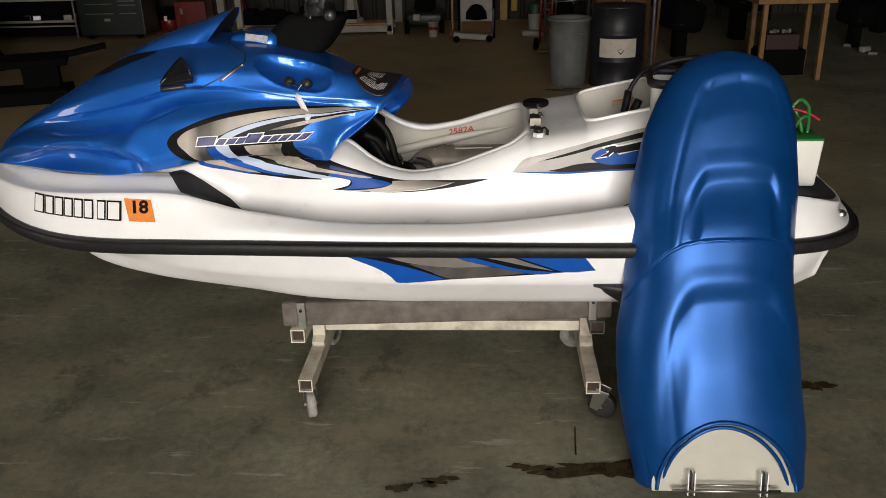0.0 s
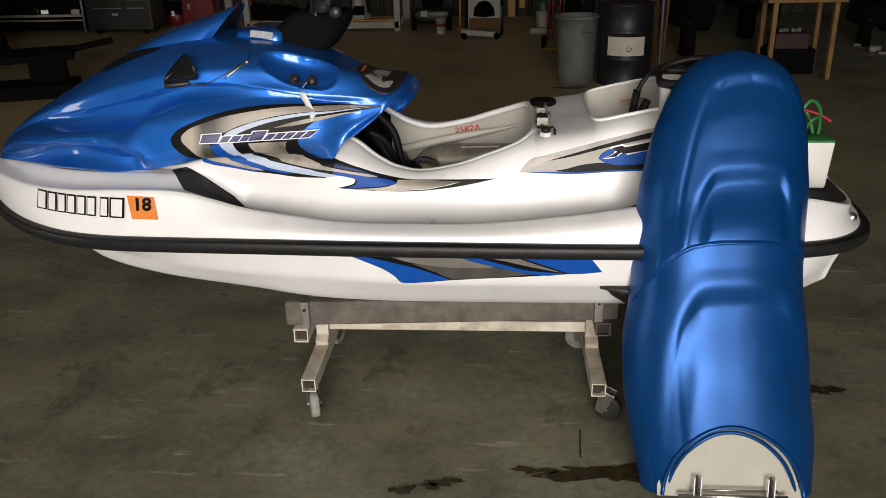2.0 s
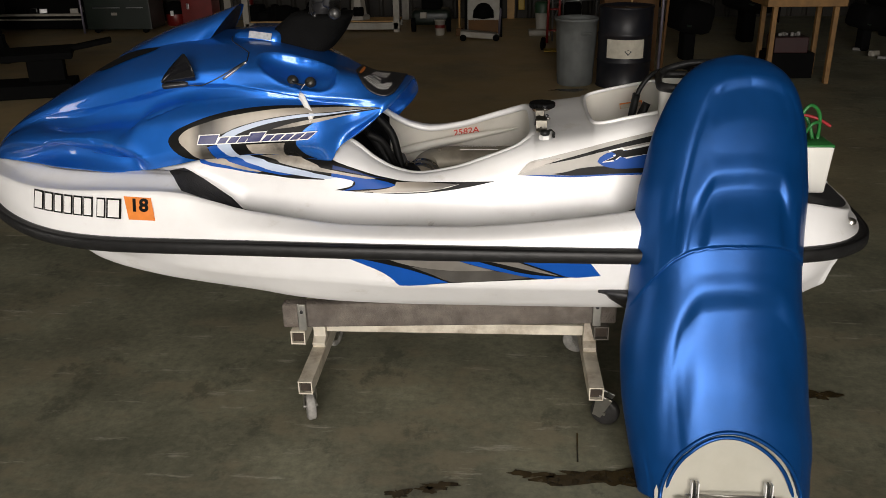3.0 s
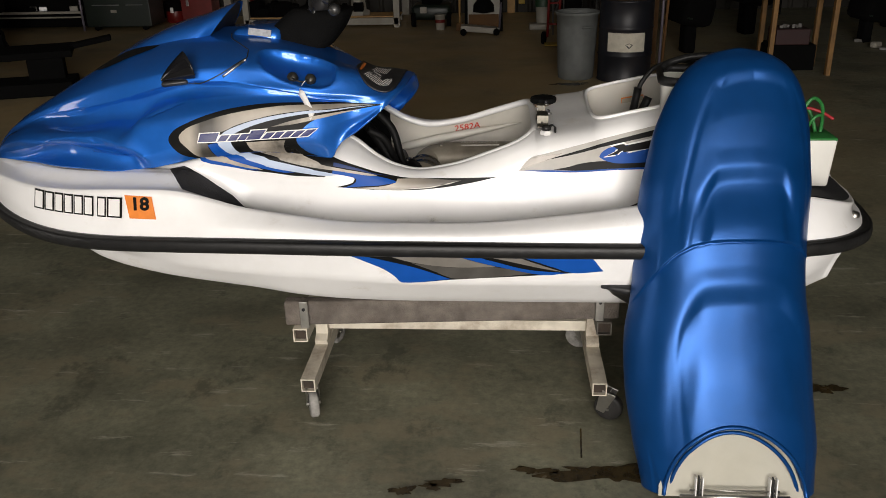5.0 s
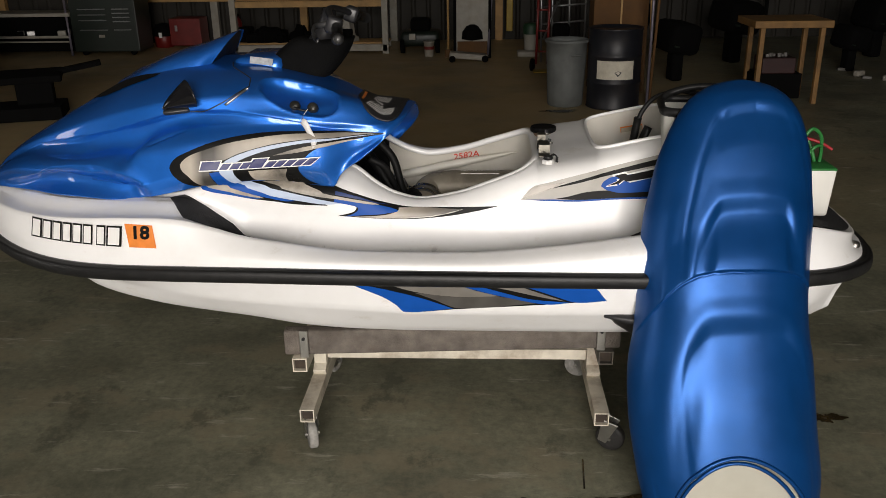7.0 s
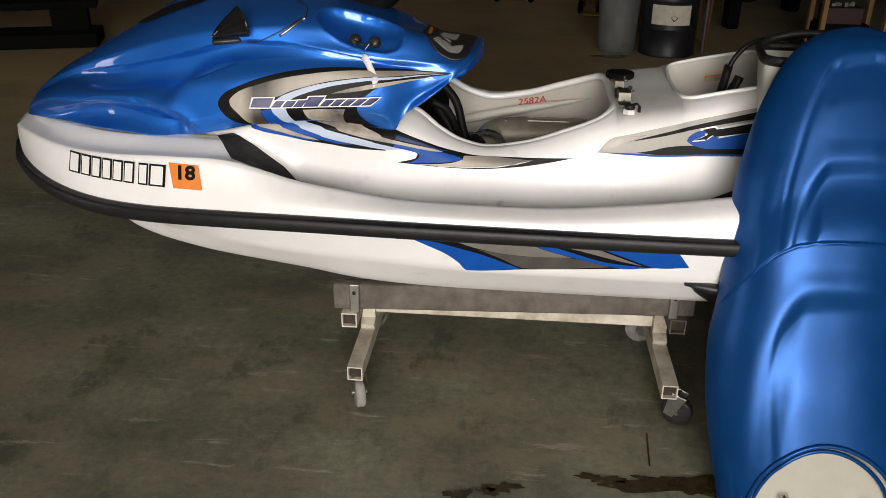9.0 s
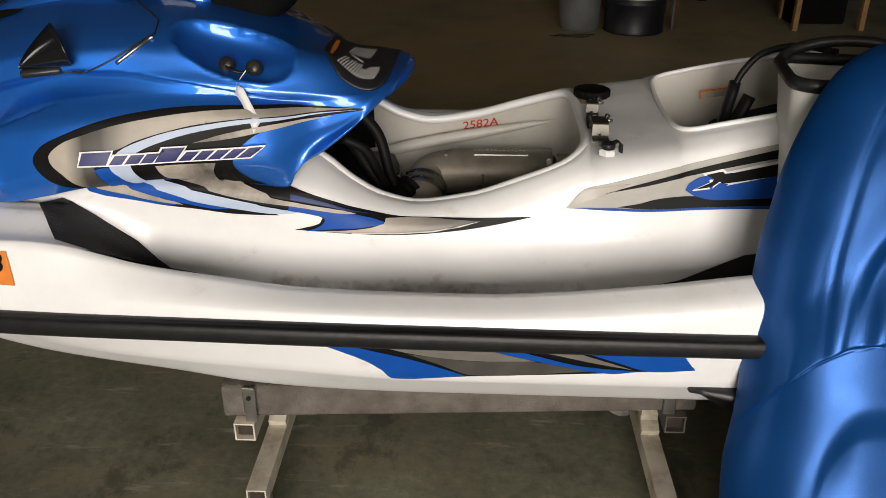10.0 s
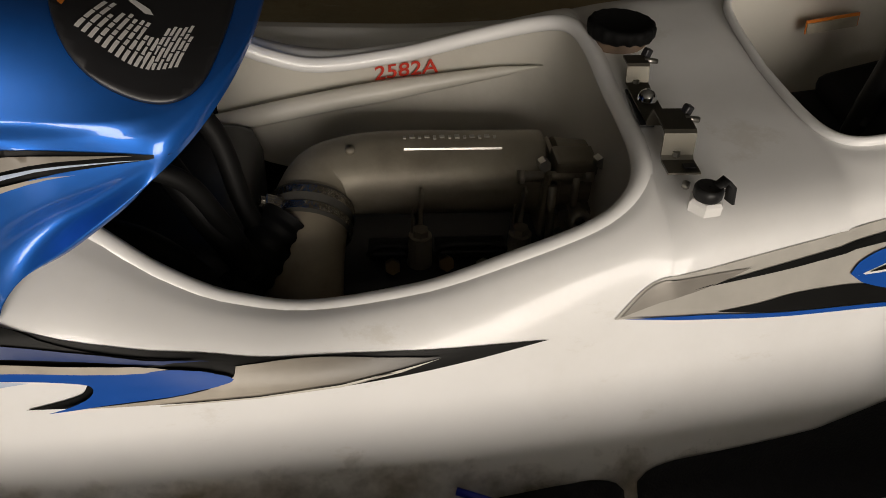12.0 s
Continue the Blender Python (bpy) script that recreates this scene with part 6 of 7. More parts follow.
epart("cast_pip", rod(bmesh.new(), (-0.063, 3.035, 0.915), (-0.063, 3.034, 0.92), 0.007, n=12), ALLOY, manifold)
bm = bmesh.new()
box(bm, (0.213, 3.045, 0.848), (0.012, 0.118, 0.112), bevel=0.006)
box(bm, (0.230, 3.045, 0.848), (0.010, 0.105, 0.106), bevel=0.006)
epart("throttle_flange", bm, ALLOY, engine, smooth=False)
bm = bmesh.new()
rod(bm, (0.235, 3.055, 0.86), (0.285, 3.055, 0.86), 0.055, 0.050, n=24)
box(bm, (0.262, 3.012, 0.812), (0.065, 0.05, 0.055), bevel=0.006)
box(bm, (0.262, 3.02, 0.905), (0.075, 0.05, 0.022), bevel=0.005)
box(bm, (0.268, 2.985, 0.775), (0.09, 0.04, 0.02), bevel=0.004)
epart("throttle_body", bm, ALLOY, engine, smooth=False)
bm = rod(bmesh.new(), (0.178, 2.998, 0.893), (0.272, 2.998, 0.893), 0.0075)
rod(bm, (0.172, 2.998, 0.893), (0.180, 2.998, 0.893), 0.011, n=6)
rod(bm, (0.268, 2.998, 0.893), (0.280, 2.998, 0.893), 0.010, n=6)
epart("shaft", bm, RAW, engine, "machined cross shaft")
epart("link_rod", rod(bmesh.new(), (0.254, 2.99, 0.895), (0.254, 2.985, 0.85), 0.005), RAW, engine)
epart("link_rod", rod(bmesh.new(), (0.220, 2.985, 0.885), (0.222, 2.975, 0.80), 0.006), RAW, engine)
bm = lathe(bmesh.new(), (0.262, 2.972, 0.834), [(0.007, 0.006), (0.007, 0.012), (0.012, 0.014), (0.0165, 0.010), (0.0175, 0.0), (0.0175, -0.03)], 24, rot=(75, 0, 0))
epart("sensor", bm, RAW, engine, "round sensor port")
epart("sensor_core", rod(bmesh.new(), (0.262, 2.968, 0.835), (0.262, 2.962, 0.837), 0.007, n=14), DARK, engine)
for x, y, z in ((0.205, 2.995, 0.913), (0.238, 2.985, 0.838), (0.238, 2.985, 0.80), (0.29, 2.985, 0.802), (0.283, 2.99, 0.92)):
    epart("bolt", rod(bmesh.new(), (x, y + 0.01, z), (x, y - 0.012, z + 0.006), 0.0085, n=6), STEEL, engine, smooth=False)
CLAMP = mat("mottled_clamp_steel", (0.5, 0.47, 0.42), 0.25, metal=1.0, vary=0.3, scale=60, bump=0.5, bump_scale=120, stain=0.5, dark=(0.15, 0.11, 0.07), stain_scale=30)
ring_c, ring_d = Vector((-0.122, 2.985, 0.834)), Vector((-0.12, -0.92, -0.36)).normalized()
for k, (off, half_, r, m_) in enumerate(((0.0, 0.024, 0.0595, GREYHOSE), (-0.013, 0.006, 0.0622, CLAMP), (0.013, 0.006, 0.0622, CLAMP))):
    epart("hose_clamp" if k else "hose_cuff", rod(bmesh.new(), ring_c + ring_d * (off - half_), ring_c + ring_d * (off + half_), r, n=40, caps=False), m_, engine, "worm-drive hose clamp" if k else "rubber cuff")
bm = box(bmesh.new(), (-0.165, 2.965, 0.875), (0.034, 0.02, 0.02), rot=(20, 25, 10), bevel=0.003)
rod(bm, (-0.185, 2.96, 0.885), (-0.15, 2.97, 0.869), 0.008, n=10)
epart("clamp_screw", bm, CLAMP, engine, "bright clamp screw", smooth=False)
bm = tube(bmesh.new(), sweep([ring_c, ring_c + ring_d * 0.04, (-0.130, 2.925, 0.79), (-0.132, 2.905, 0.73), (-0.132, 2.90, 0.62)]), 0.055, 28)
epart("intake_hose", bm, mat("tan_hose", (0.36, 0.31, 0.235), 0.5, vary=0.2, scale=10, stain=0.5, dark=(0.16, 0.12, 0.08), stain_scale=9), engine, "pale hose elbow")
HOSE = mat("dull_black_hose", (0.005, 0.005, 0.005), 0.6, vary=0.3, scale=30, spec=0.2)
run = sweep([(-0.15, 2.95, 0.86), (-0.19, 2.90, 0.83), (-0.235, 2.865, 0.78), (-0.28, 2.85, 0.72), (-0.31, 2.85, 0.64)], 14)
epart("air_hose", tube(bmesh.new(), run, [0.034 + 0.003 * (k % 4 < 2) for k in range(len(run))], 20), HOSE, engine, "black corrugated air hose")
for pts, r in (([(-0.36, 2.80, 0.96), (-0.30, 2.81, 0.93), (-0.24, 2.82, 0.85), (-0.2, 2.83, 0.70)], 0.022), ([(-0.34, 2.93, 1.05), (-0.29, 2.90, 1.0), (-0.24, 2.87, 0.93), (-0.19, 2.87, 0.84)], 0.018),
               ([(-0.30, 2.83, 1.03), (-0.25, 2.84, 1.0), (-0.22, 2.86, 0.93), (-0.19, 2.88, 0.85)], 0.012), ([(-0.29, 2.96, 1.07), (-0.23, 2.95, 1.0), (-0.20, 2.93, 0.9), (-0.17, 2.93, 0.82)], 0.014)):
    epart("cable", tube(bmesh.new(), sweep(pts), r, 12), HOSE, engine, "black cable")
bm = bmesh.new()
box(bm, (0.10, 3.05, 0.67), (0.46, 0.24, 0.16), bevel=0.02)
box(bm, (-0.30, 3.04, 0.74), (0.2, 0.36, 0.26), bevel=0.04)
epart("cylinder_head", bm, DARK, engine, "dark engine block")
epart("rocker_cover", box(bmesh.new(), (0.12, 2.90, 0.70), (0.36, 0.12, 0.09), rot=(-10, 0, 0), bevel=0.03), mat("navy_engine_paint", (0.006, 0.007, 0.02), 0.35, vary=0.3, scale=20), engine, "dark navy cover")
epart("red_hose", tube(bmesh.new(), sweep([(0.075, 2.935, 0.757), (0.11, 2.925, 0.775), (0.16, 2.925, 0.775), (0.21, 2.93, 0.757), (0.26, 2.94, 0.73)]), 0.0085, 12), REDHOSE, engine, "red rubber hose")

# rear locker: strap and label, hose
label_ = part("locker_label", box(bmesh.new(), (0.645, 3.218, 1.005), (0.082, 0.002, 0.021), rot=(0, -8, 4)), DORANGE, craft, "small label with an orange border", smooth=False)
part("label_field", box(bmesh.new(), (0.645, 3.2160, 1.003), (0.078, 0.002, 0.016), rot=(0, -8, 4)), mat("worn_pale_label", (0.42, 0.38, 0.30), 0.5, vary=0.2, scale=40), label_, "worn pale label field", smooth=False)
strap = thing("black_strap", (0.72, 3.0, 0.95), "black rubber strap hanging in the rear locker", "strap")
bm = tube(bmesh.new(), sweep([(0.613, 3.02, 0.95), (0.632, 3.03, 1.07), (0.648, 3.035, 1.11), (0.685, 3.03, 1.155), (0.75, 2.98, 1.185), (0.80, 2.90, 1.19)]), 0.008, 10)
part("loop", bm, RUBBER, strap)
bm = tube(bmesh.new(), sweep([(0.606, 3.02, 0.85), (0.613, 3.03, 0.95), (0.632, 3.03, 1.085)]), 0.019, 10, squash=0.7)
tube(bm, sweep([(0.612, 3.01, 0.88), (0.632, 3.01, 0.97), (0.668, 3.02, 1.055)]), 0.019, 10, squash=0.7)
part("handle_end", bm, RUBBER, strap)

# white bin beside the saddle
bin_ = thing("storage_bin", (0.80, 2.715, 0.858), "white plastic storage bin with a black rubber rim", "bin")
BM_ = pose(0.80, 2.715, 0.858, 0, 0, -8)


def ring_box(hx, hy, z, r=0.045, n=6):
    """One rounded ring of the bin, whose back leans out towards the top."""
    lean, out = 0.23 * z, []
    for cx, cy, a0 in ((hx - r, hy - r, 0), (-hx + r, hy - r, 90), (-hx + r, -hy + r, 180), (hx - r, -hy + r, 270)):
        for k in range(n + 1):
            a = radians(a0 + 90 * k / n)
            out.append(BM_ @ Vector((cx + r * math.cos(a), cy + r * math.sin(a) + lean, z)))
    return out


bm = bmesh.new()
rings = [[bm.verts.new(p) for p in ring_box(hx, hy, z)] for hx, hy, z in ((0.120, 0.075, 0.0), (0.125, 0.08, 0.01), (0.15, 0.115, 0.31), (0.146, 0.111, 0.31), (0.121, 0.076, 0.03))]
for p, q in zip(rings, rings[1:]):
    for j in range(len(p)):
        bm.faces.new((p[j], p[(j + 1) % len(p)], q[(j + 1) % len(p)], q[j]))
bm.faces.new(rings[0]), bm.faces.new(rings[-1])
part("bin_body", bm, BIN, bin_)
part("rubber_rim", tube(bmesh.new(), ring_box(0.150, 0.115, 0.314), 0.011, 10, closed=True, squash=1.3), RUBBER, bin_, "black rubber rim")
bm = tube(bmesh.new(), sweep([BM_ @ Vector(p) for p in ((-0.145, 0.16, 0.315), (-0.12, 0.185, 0.332), (-0.04, 0.195, 0.352), (0.06, 0.195, 0.352), (0.13, 0.18, 0.332), (0.145, 0.16, 0.315))]), 0.012, 10)
part("bin_handle", bm, RUBBER, bin_, "black carrying strap")

# white tub with cables on the stern
tub = thing("cable_tub", (1.14, 2.82, 0.85), "white plastic tub of green and red cables", "tub")
bm = bmesh.new()
box(bm, (1.165, 2.86, 0.885), (0.125, 0.14, 0.165), bevel=0.010, taper=1.14)
part("tub_body", bm, BIN, tub)
GREEN = mat("green_plastic", (0.02, 0.16, 0.035), 0.45, vary=0.15, scale=25)
part("green_lid", box(bmesh.new(), (1.165, 2.86, 0.964), (0.140, 0.157, 0.010), bevel=0.004), GREEN, tub, "green plastic lid")
bm = tube(bmesh.new(), sweep([(1.12, 2.83, 0.975), (1.12, 2.82, 1.04), (1.15, 2.82, 1.09), (1.19, 2.84, 1.06), (1.205, 2.86, 0.98)]), 0.006, 10)
tube(bm, sweep([(1.14, 2.83, 0.975), (1.16, 2.81, 1.03), (1.19, 2.83, 1.03), (1.20, 2.85, 0.975)]), 0.0055, 10)
tube(bm, sweep([(1.13, 2.88, 0.975), (1.15, 2.87, 1.05), (1.17, 2.86, 1.02), (1.18, 2.84, 0.975)]), 0.006, 10)
part("green_cable", bm, GREEN, tub, "coiled green cable")
bm = tube(bmesh.new(), sweep([(1.12, 2.88, 0.98), (1.14, 2.87, 1.045), (1.19, 2.85, 1.04), (1.235, 2.85, 1.015)]), 0.005, 10)
part("red_cable", bm, REDHOSE, tub, "red cable")

# blue pen dropped in the footwell
pen = thing("pen", (0.1, 2.66, 0.665), "blue plastic pen lying in the footwell", "pen")
part("pen_body", tube(bmesh.new(), [(0.05, 2.68, 0.674), (0.1, 2.66, 0.672), (0.15, 2.64, 0.67)], 0.0048, 10), mat("blue_pen_plastic", (0.01, 0.02, 0.30), 0.3), pen)

# dirt in the footwell
DIRT = mat("damp_dirt", (0.19, 0.155, 0.095), 0.8, vary=0.4, scale=60)
bm = bmesh.new()
grit = random.Random(21)
heaps = [(-0.44 + 0.022 * k, 0.332 - 0.004 * (k % 3)) for k in range(9)]
for k in range(420):
    hu, hv = heaps[int(9 * grit.random() ** 1.6)]
    u, v = grit.gauss(hu, 0.022), grit.gauss(hv, 0.004)
    p, n, _, _ = DECK_SKIN.ray_cast(Vector((u, CY - v, 1.6)), Vector((0, 0, -1)))
    if p is None or p.z > 0.73:
        continue
    n = n if n.z > 0 else -n
    a = n.orthogonal().normalized()
    b = n.cross(a)
    r = 0.0007 + 0.0026 * grit.random() ** 4
    ring = [bm.verts.new(p + n * 0.0008 + (a * math.cos(w) * grit.uniform(0.6, 1.5) + b * math.sin(w) * grit.uniform(0.6, 1.5)) * r) for w in (0.0, 1.05, 2.1, 3.14, 4.2, 5.2)]
    tip = bm.verts.new(p + n * (0.0008 + r * 0.4))
    for i in range(6):
        bm.faces.new((ring[i], ring[(i + 1) % 6], tip))
dirt = part("footwell_dirt", bm, DIRT, smooth=False)
tagged(dirt, "specks of dark dirt lying in the footwell", "dirt", kind="stuff")

# a smear of dried mud under the specks, made heavier to paint in the footwell's shade
MUD_SHADE = mat("dried_mud_with_shade", (0.22, 0.14, 0.04), 0.85, vary=0.3, scale=30)
nt = MUD_SHADE.node_tree
tc = nt.nodes.new("ShaderNodeTexCoord")
mp = nt.nodes.new("ShaderNodeMapping")
mp.inputs["Location"].default_value, mp.inputs["Scale"].default_value = (0.20, -66.4, -13.2), (1.3, 25.0, 20.0)
far_ = nt.nodes.new("ShaderNodeVectorMath")
far_.operation = "LENGTH"
blot = nt.nodes.new("ShaderNodeTexNoise")
blot.inputs["Scale"].default_value, blot.inputs["Detail"].default_value, blot.inputs["Roughness"].default_value = 18, 8, 0.65
gone = nt.nodes.new("ShaderNodeMath")
gone.operation, gone.inputs[1].default_value = "MULTIPLY_ADD", -0.30
cover_ = nt.nodes.new("ShaderNodeMapRange")
cover_.inputs["From Min"].default_value, cover_.inputs["From Max"].default_value, cover_.inputs["To Max"].default_value = 0.10, 0.50, 0.75
nt.links.new(tc.outputs["Object"], mp.inputs["Vector"])
nt.links.new(mp.outputs["Vector"], far_.inputs[0])
nt.links.new(tc.outputs["Object"], blot.inputs["Vector"])
nt.links.new(far_.outputs["Value"], gone.inputs[0])
nt.links.new(blot.outputs["Fac"], gone.inputs[2])
nt.links.new(gone.outputs["Value"], cover_.inputs["Value"])
nt.links.new(cover_.outputs["Result"], nt.nodes["Principled BSDF"].inputs["Alpha"])
decal("mud_shade_smear", [(-0.66, 2.60), (0.45, 2.60), (0.45, 2.715), (-0.66, 2.715)], MUD_SHADE, 0.7, deck, smooth=False, top=True, tree=DECK_SKIN, label="brown smear of dried mud and painted shade in the footwell", gap=0.01)

# ---- clutter along the back of the shop ----
GREEN_DARK = mat("dark_green_enamel", (0.007, 0.013, 0.009), 0.4, vary=0.2, scale=6)
RED = mat("red_enamel", (0.14, 0.008, 0.006), 0.4, vary=0.15, scale=9, stain=0.3, stain_scale=6)
PALE = mat("grimy_white_paint", (0.300, 0.282, 0.240), 0.55, vary=0.12, scale=8, stain=0.5, dark=(0.2, 0.16, 0.11), stain_scale=6)
CARD = mat("brown_cardboard", (0.11, 0.05, 0.012), 0.8, vary=0.15, scale=6, stain=0.3, stain_scale=4)
BLACKIRON = mat("black_iron", (0.002, 0.002, 0.002), 0.9, vary=0.3, scale=9, spec=0.12)
YELLOW = mat("yellow_paint", (0.330, 0.216, 0.012), 0.5, vary=0.1)
ALU = mat("aluminium_tube", (0.300, 0.300, 0.300), 0.35, metal=0.9, vary=0.1)
VIOLET = mat("grey_violet_pipe", (0.180, 0.162, 0.198), 0.4, metal=0.4, vary=0.15, scale=8)
FOLIAGE = mat("dark_green_plastic", (0.012, 0.042, 0.018), 0.5, vary=0.2)

# back wall: ribbed sheet, studs and girts
bm = bmesh.new()
rows = []
for k in range(0, 620):
    x = X0 + 0.05 + (X1 - X0 - 0.1) * k / 619
    y = Y1 - 0.012 - (0.028 if (k % 8) in (3, 4) else 0.0)
    rows.append([bm.verts.new((x, y, 0.0)), bm.verts.new((x, y, H))])
for p, q in zip(rows, rows[1:]):
    bm.faces.new((p[0], q[0], q[1], p[1]))
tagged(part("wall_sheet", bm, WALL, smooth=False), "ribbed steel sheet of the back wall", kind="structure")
for k, x in enumerate((-7.9, -6.2, -4.33, -2.85, -1.37, 0.35, 2.2, 4.2, 6.2)):
    tagged(part("wall_stud", box(bmesh.new(), (x, Y1 - 0.10, H / 2), (0.12, 0.10, H), bevel=0.006), PALE if x in (-4.33, -1.37) else TIMBER, smooth=False), "timber wall stud", kind="structure")
for z in (0.72, 1.6, 2.6):
    tagged(part("wall_girt", box(bmesh.new(), (-2.0, Y1 - 0.17, z), (9.5, 0.045, 0.11), bevel=0.004), TIMBER, smooth=False), "horizontal timber wall girt", kind="structure")


def block(name, label, category, c, size, material, bevel=0.01, rot=(0, 0, 0), pieces=()):
    """A thing of boxes: a body and its named pieces, given in world places."""
    t = thing(name, (c[0], c[1], 0), label, category)
    part("body", box(bmesh.new(), c, size, rot, bevel), material, t, smooth=False)
    for pname, pc, ps, pm in pieces:
        part(pname, box(bmesh.new(), pc, ps, (0, 0, 0), min(ps) * 0.2), pm, t, smooth=False)
    return t


# tool chest with bright drawer pulls
chest_pieces = [("drawer_pull", (-5.73, 12.705, z), (0.42, 0.02, 0.014), ALU) for z in (0.38, 0.52, 0.60, 0.68)]
chest_pieces += [("drawer_pull", (-5.29, 12.705, z), (0.26, 0.02, 0.014), ALU) for z in (0.38, 0.50, 0.56, 0.62, 0.68)]
chest_pieces += [("badge", (-5.62, 12.705, 0.29), (0.09, 0.01, 0.04), PALE)]
chest = block("tool_chest", "dark green steel tool chest with bright drawer pulls", "tool chest", (-5.57, 13.0, 0.55), (1.0, 0.56, 0.98), GREEN_DARK, pieces=chest_pieces)
for x in (-5.95, -5.2):
    part("caster", lathe(bmesh.new(), (x, 12.8, 0.045), [(0.001, -0.02), (0.045, -0.02), (0.045, 0.02), (0.001, 0.02)], 16, rot=(90, 0, 0)), BLACKIRON, chest)

# steel bench with a bright front rail
bench = thing("steel_bench", (-7.1, 13.0, 0), "dark steel bench frame with a bright front rail", "bench")
part("top_rail", box(bmesh.new(), (-7.0, 12.75, 0.28), (1.7, 0.05, 0.035), bevel=0.005), PALE, bench, smooth=False)
part("lower_rail", box(bmesh.new(), (-7.0, 12.75, 0.21), (1.7, 0.05, 0.02), bevel=0.004), PALE, bench, smooth=False)
part("bench_top", box(bmesh.new(), (-7.0, 13.05, 0.60), (1.8, 0.6, 0.05), bevel=0.005), PALE, bench, smooth=False)
part("bench_body", box(bmesh.new(), (-7.0, 13.15, 0.3), (1.7, 0.5, 0.5), bevel=0.01), BLACKIRON, bench, smooth=False)
for x in (-7.85, -6.15):
    part("bench_leg", tube(bmesh.new(), [(x, 12.77, 0.0), (x, 12.77, 0.9)], 0.018, 8), VIOLET, bench)
rnd = random.Random(11)
for k in range(16):
    x = -7.7 + 1.5 * rnd.random()
    sz = 0.03 + 0.05 * rnd.random()
    t = thing("loose_part", (x, 12.85, 0.63), "small bright machine part on the steel bench", "machine part", "loose parts on the bench")
    part("body", box(bmesh.new(), (x, 12.78 + 0.2 * rnd.random(), 0.298 + sz / 2), (sz * 1.6, sz, sz), (0, 0, 90 * rnd.random()), 0.006), (PALE, BLACKIRON, ALU)[k % 3], t, smooth=False)

# low black lift in the left
lift = thing("scissor_lift", (-4.6, 8.2, 0), "low matt black motorcycle lift table", "lift")
part("deck_plate", box(bmesh.new(), (-4.95, 8.35, 0.37), (1.5, 0.62, 0.07), (0, 0, 24), 0.012), BLACKIRON, lift, smooth=False)
part("ramp", box(bmesh.new(), (-4.16, 8.76, 0.42), (0.5, 0.16, 0.05), (0, -9, 24), 0.01), BLACKIRON, lift, smooth=False)
part("base_frame", box(bmesh.new(), (-4.95, 8.1, 0.07), (1.7, 0.5, 0.13), (0, 0, 18), 0.012), BLACKIRON, lift, smooth=False)
part("jack_block", box(bmesh.new(), (-4.45, 8.42, 0.22), (0.34, 0.34, 0.24), (0, 0, 24), 0.012), BLACKIRON, lift, smooth=False)
stand = thing("jack_stand", (-5.95, 10.2, 0), "black iron jack stand", "jack stand")
part("cone", lathe(bmesh.new(), (-5.95, 10.2, 0), [(0.16, 0.0), (0.14, 0.02), (0.05, 0.24), (0.05, 0.34), (0.001, 0.34)], 4, rot=(0, 0, 45)), BLACKIRON, stand, smooth=False)
mach = thing("black_machine", (-6.6, 10.9, 0), "black iron machine on a pedestal", "machine")
part("pedestal", box(bmesh.new(), (-6.6, 10.9, 0.25), (0.4, 0.4, 0.5), bevel=0.02, taper=0.7), BLACKIRON, mach, smooth=False)
part("head", box(bmesh.new(), (-6.6, 10.85, 0.62), (0.62, 0.35, 0.26), bevel=0.04), BLACKIRON, mach)
part("wheel", lathe(bmesh.new(), (-6.35, 10.62, 0.6), [(0.001, 0), (0.1, 0.0), (0.11, 0.015), (0.1, 0.03), (0.001, 0.03)], 24, rot=(90, 0, 0)), ALU, mach)

# reds by the stud
vac = thing("shop_vacuum", (-5.05, 13.7, 0), "black and red shop vacuum", "vacuum cleaner")
part("tank", lathe(bmesh.new(), (-5.05, 13.7, 0), [(0.13, 0.0), (0.15, 0.02), (0.155, 0.16), (0.15, 0.18)], 28), RED, vac, "red tank")
part("motor_head", lathe(bmesh.new(), (-5.05, 13.7, 0.18), [(0.16, 0.0), (0.155, 0.1), (0.12, 0.18), (0.001, 0.2)], 28), BLACKIRON, vac)
part("sticker", box(bmesh.new(), (-5.05, 13.545, 0.2), (0.05, 0.01, 0.08)), DWHITE, vac, smooth=False)
block("red_cabinet", "red steel cabinet on the floor", "cabinet", (-4.66, 13.8, 0.24), (0.5, 0.4, 0.42), RED, pieces=[("handle", (-4.8, 13.59, 0.3), (0.04, 0.02, 0.09), ALU)])
ext = thing("fire_extinguisher", (-3.87, 13.85, 0), "red fire extinguisher standing by the wall", "extinguisher")
part("cylinder", lathe(bmesh.new(), (-3.87, 13.85, 0.0), [(0.001, 0.0), (0.062, 0.005), (0.066, 0.02), (0.066, 0.36), (0.05, 0.41), (0.02, 0.43), (0.02, 0.46)], 24), RED, ext)
part("valve", box(bmesh.new(), (-3.87, 13.83, 0.47), (0.05, 0.1, 0.04), bevel=0.008), BLACKIRON, ext)
part("plate", box(bmesh.new(), (-3.87, 13.782, 0.25), (0.07, 0.006, 0.1)), PALE, ext, smooth=False)

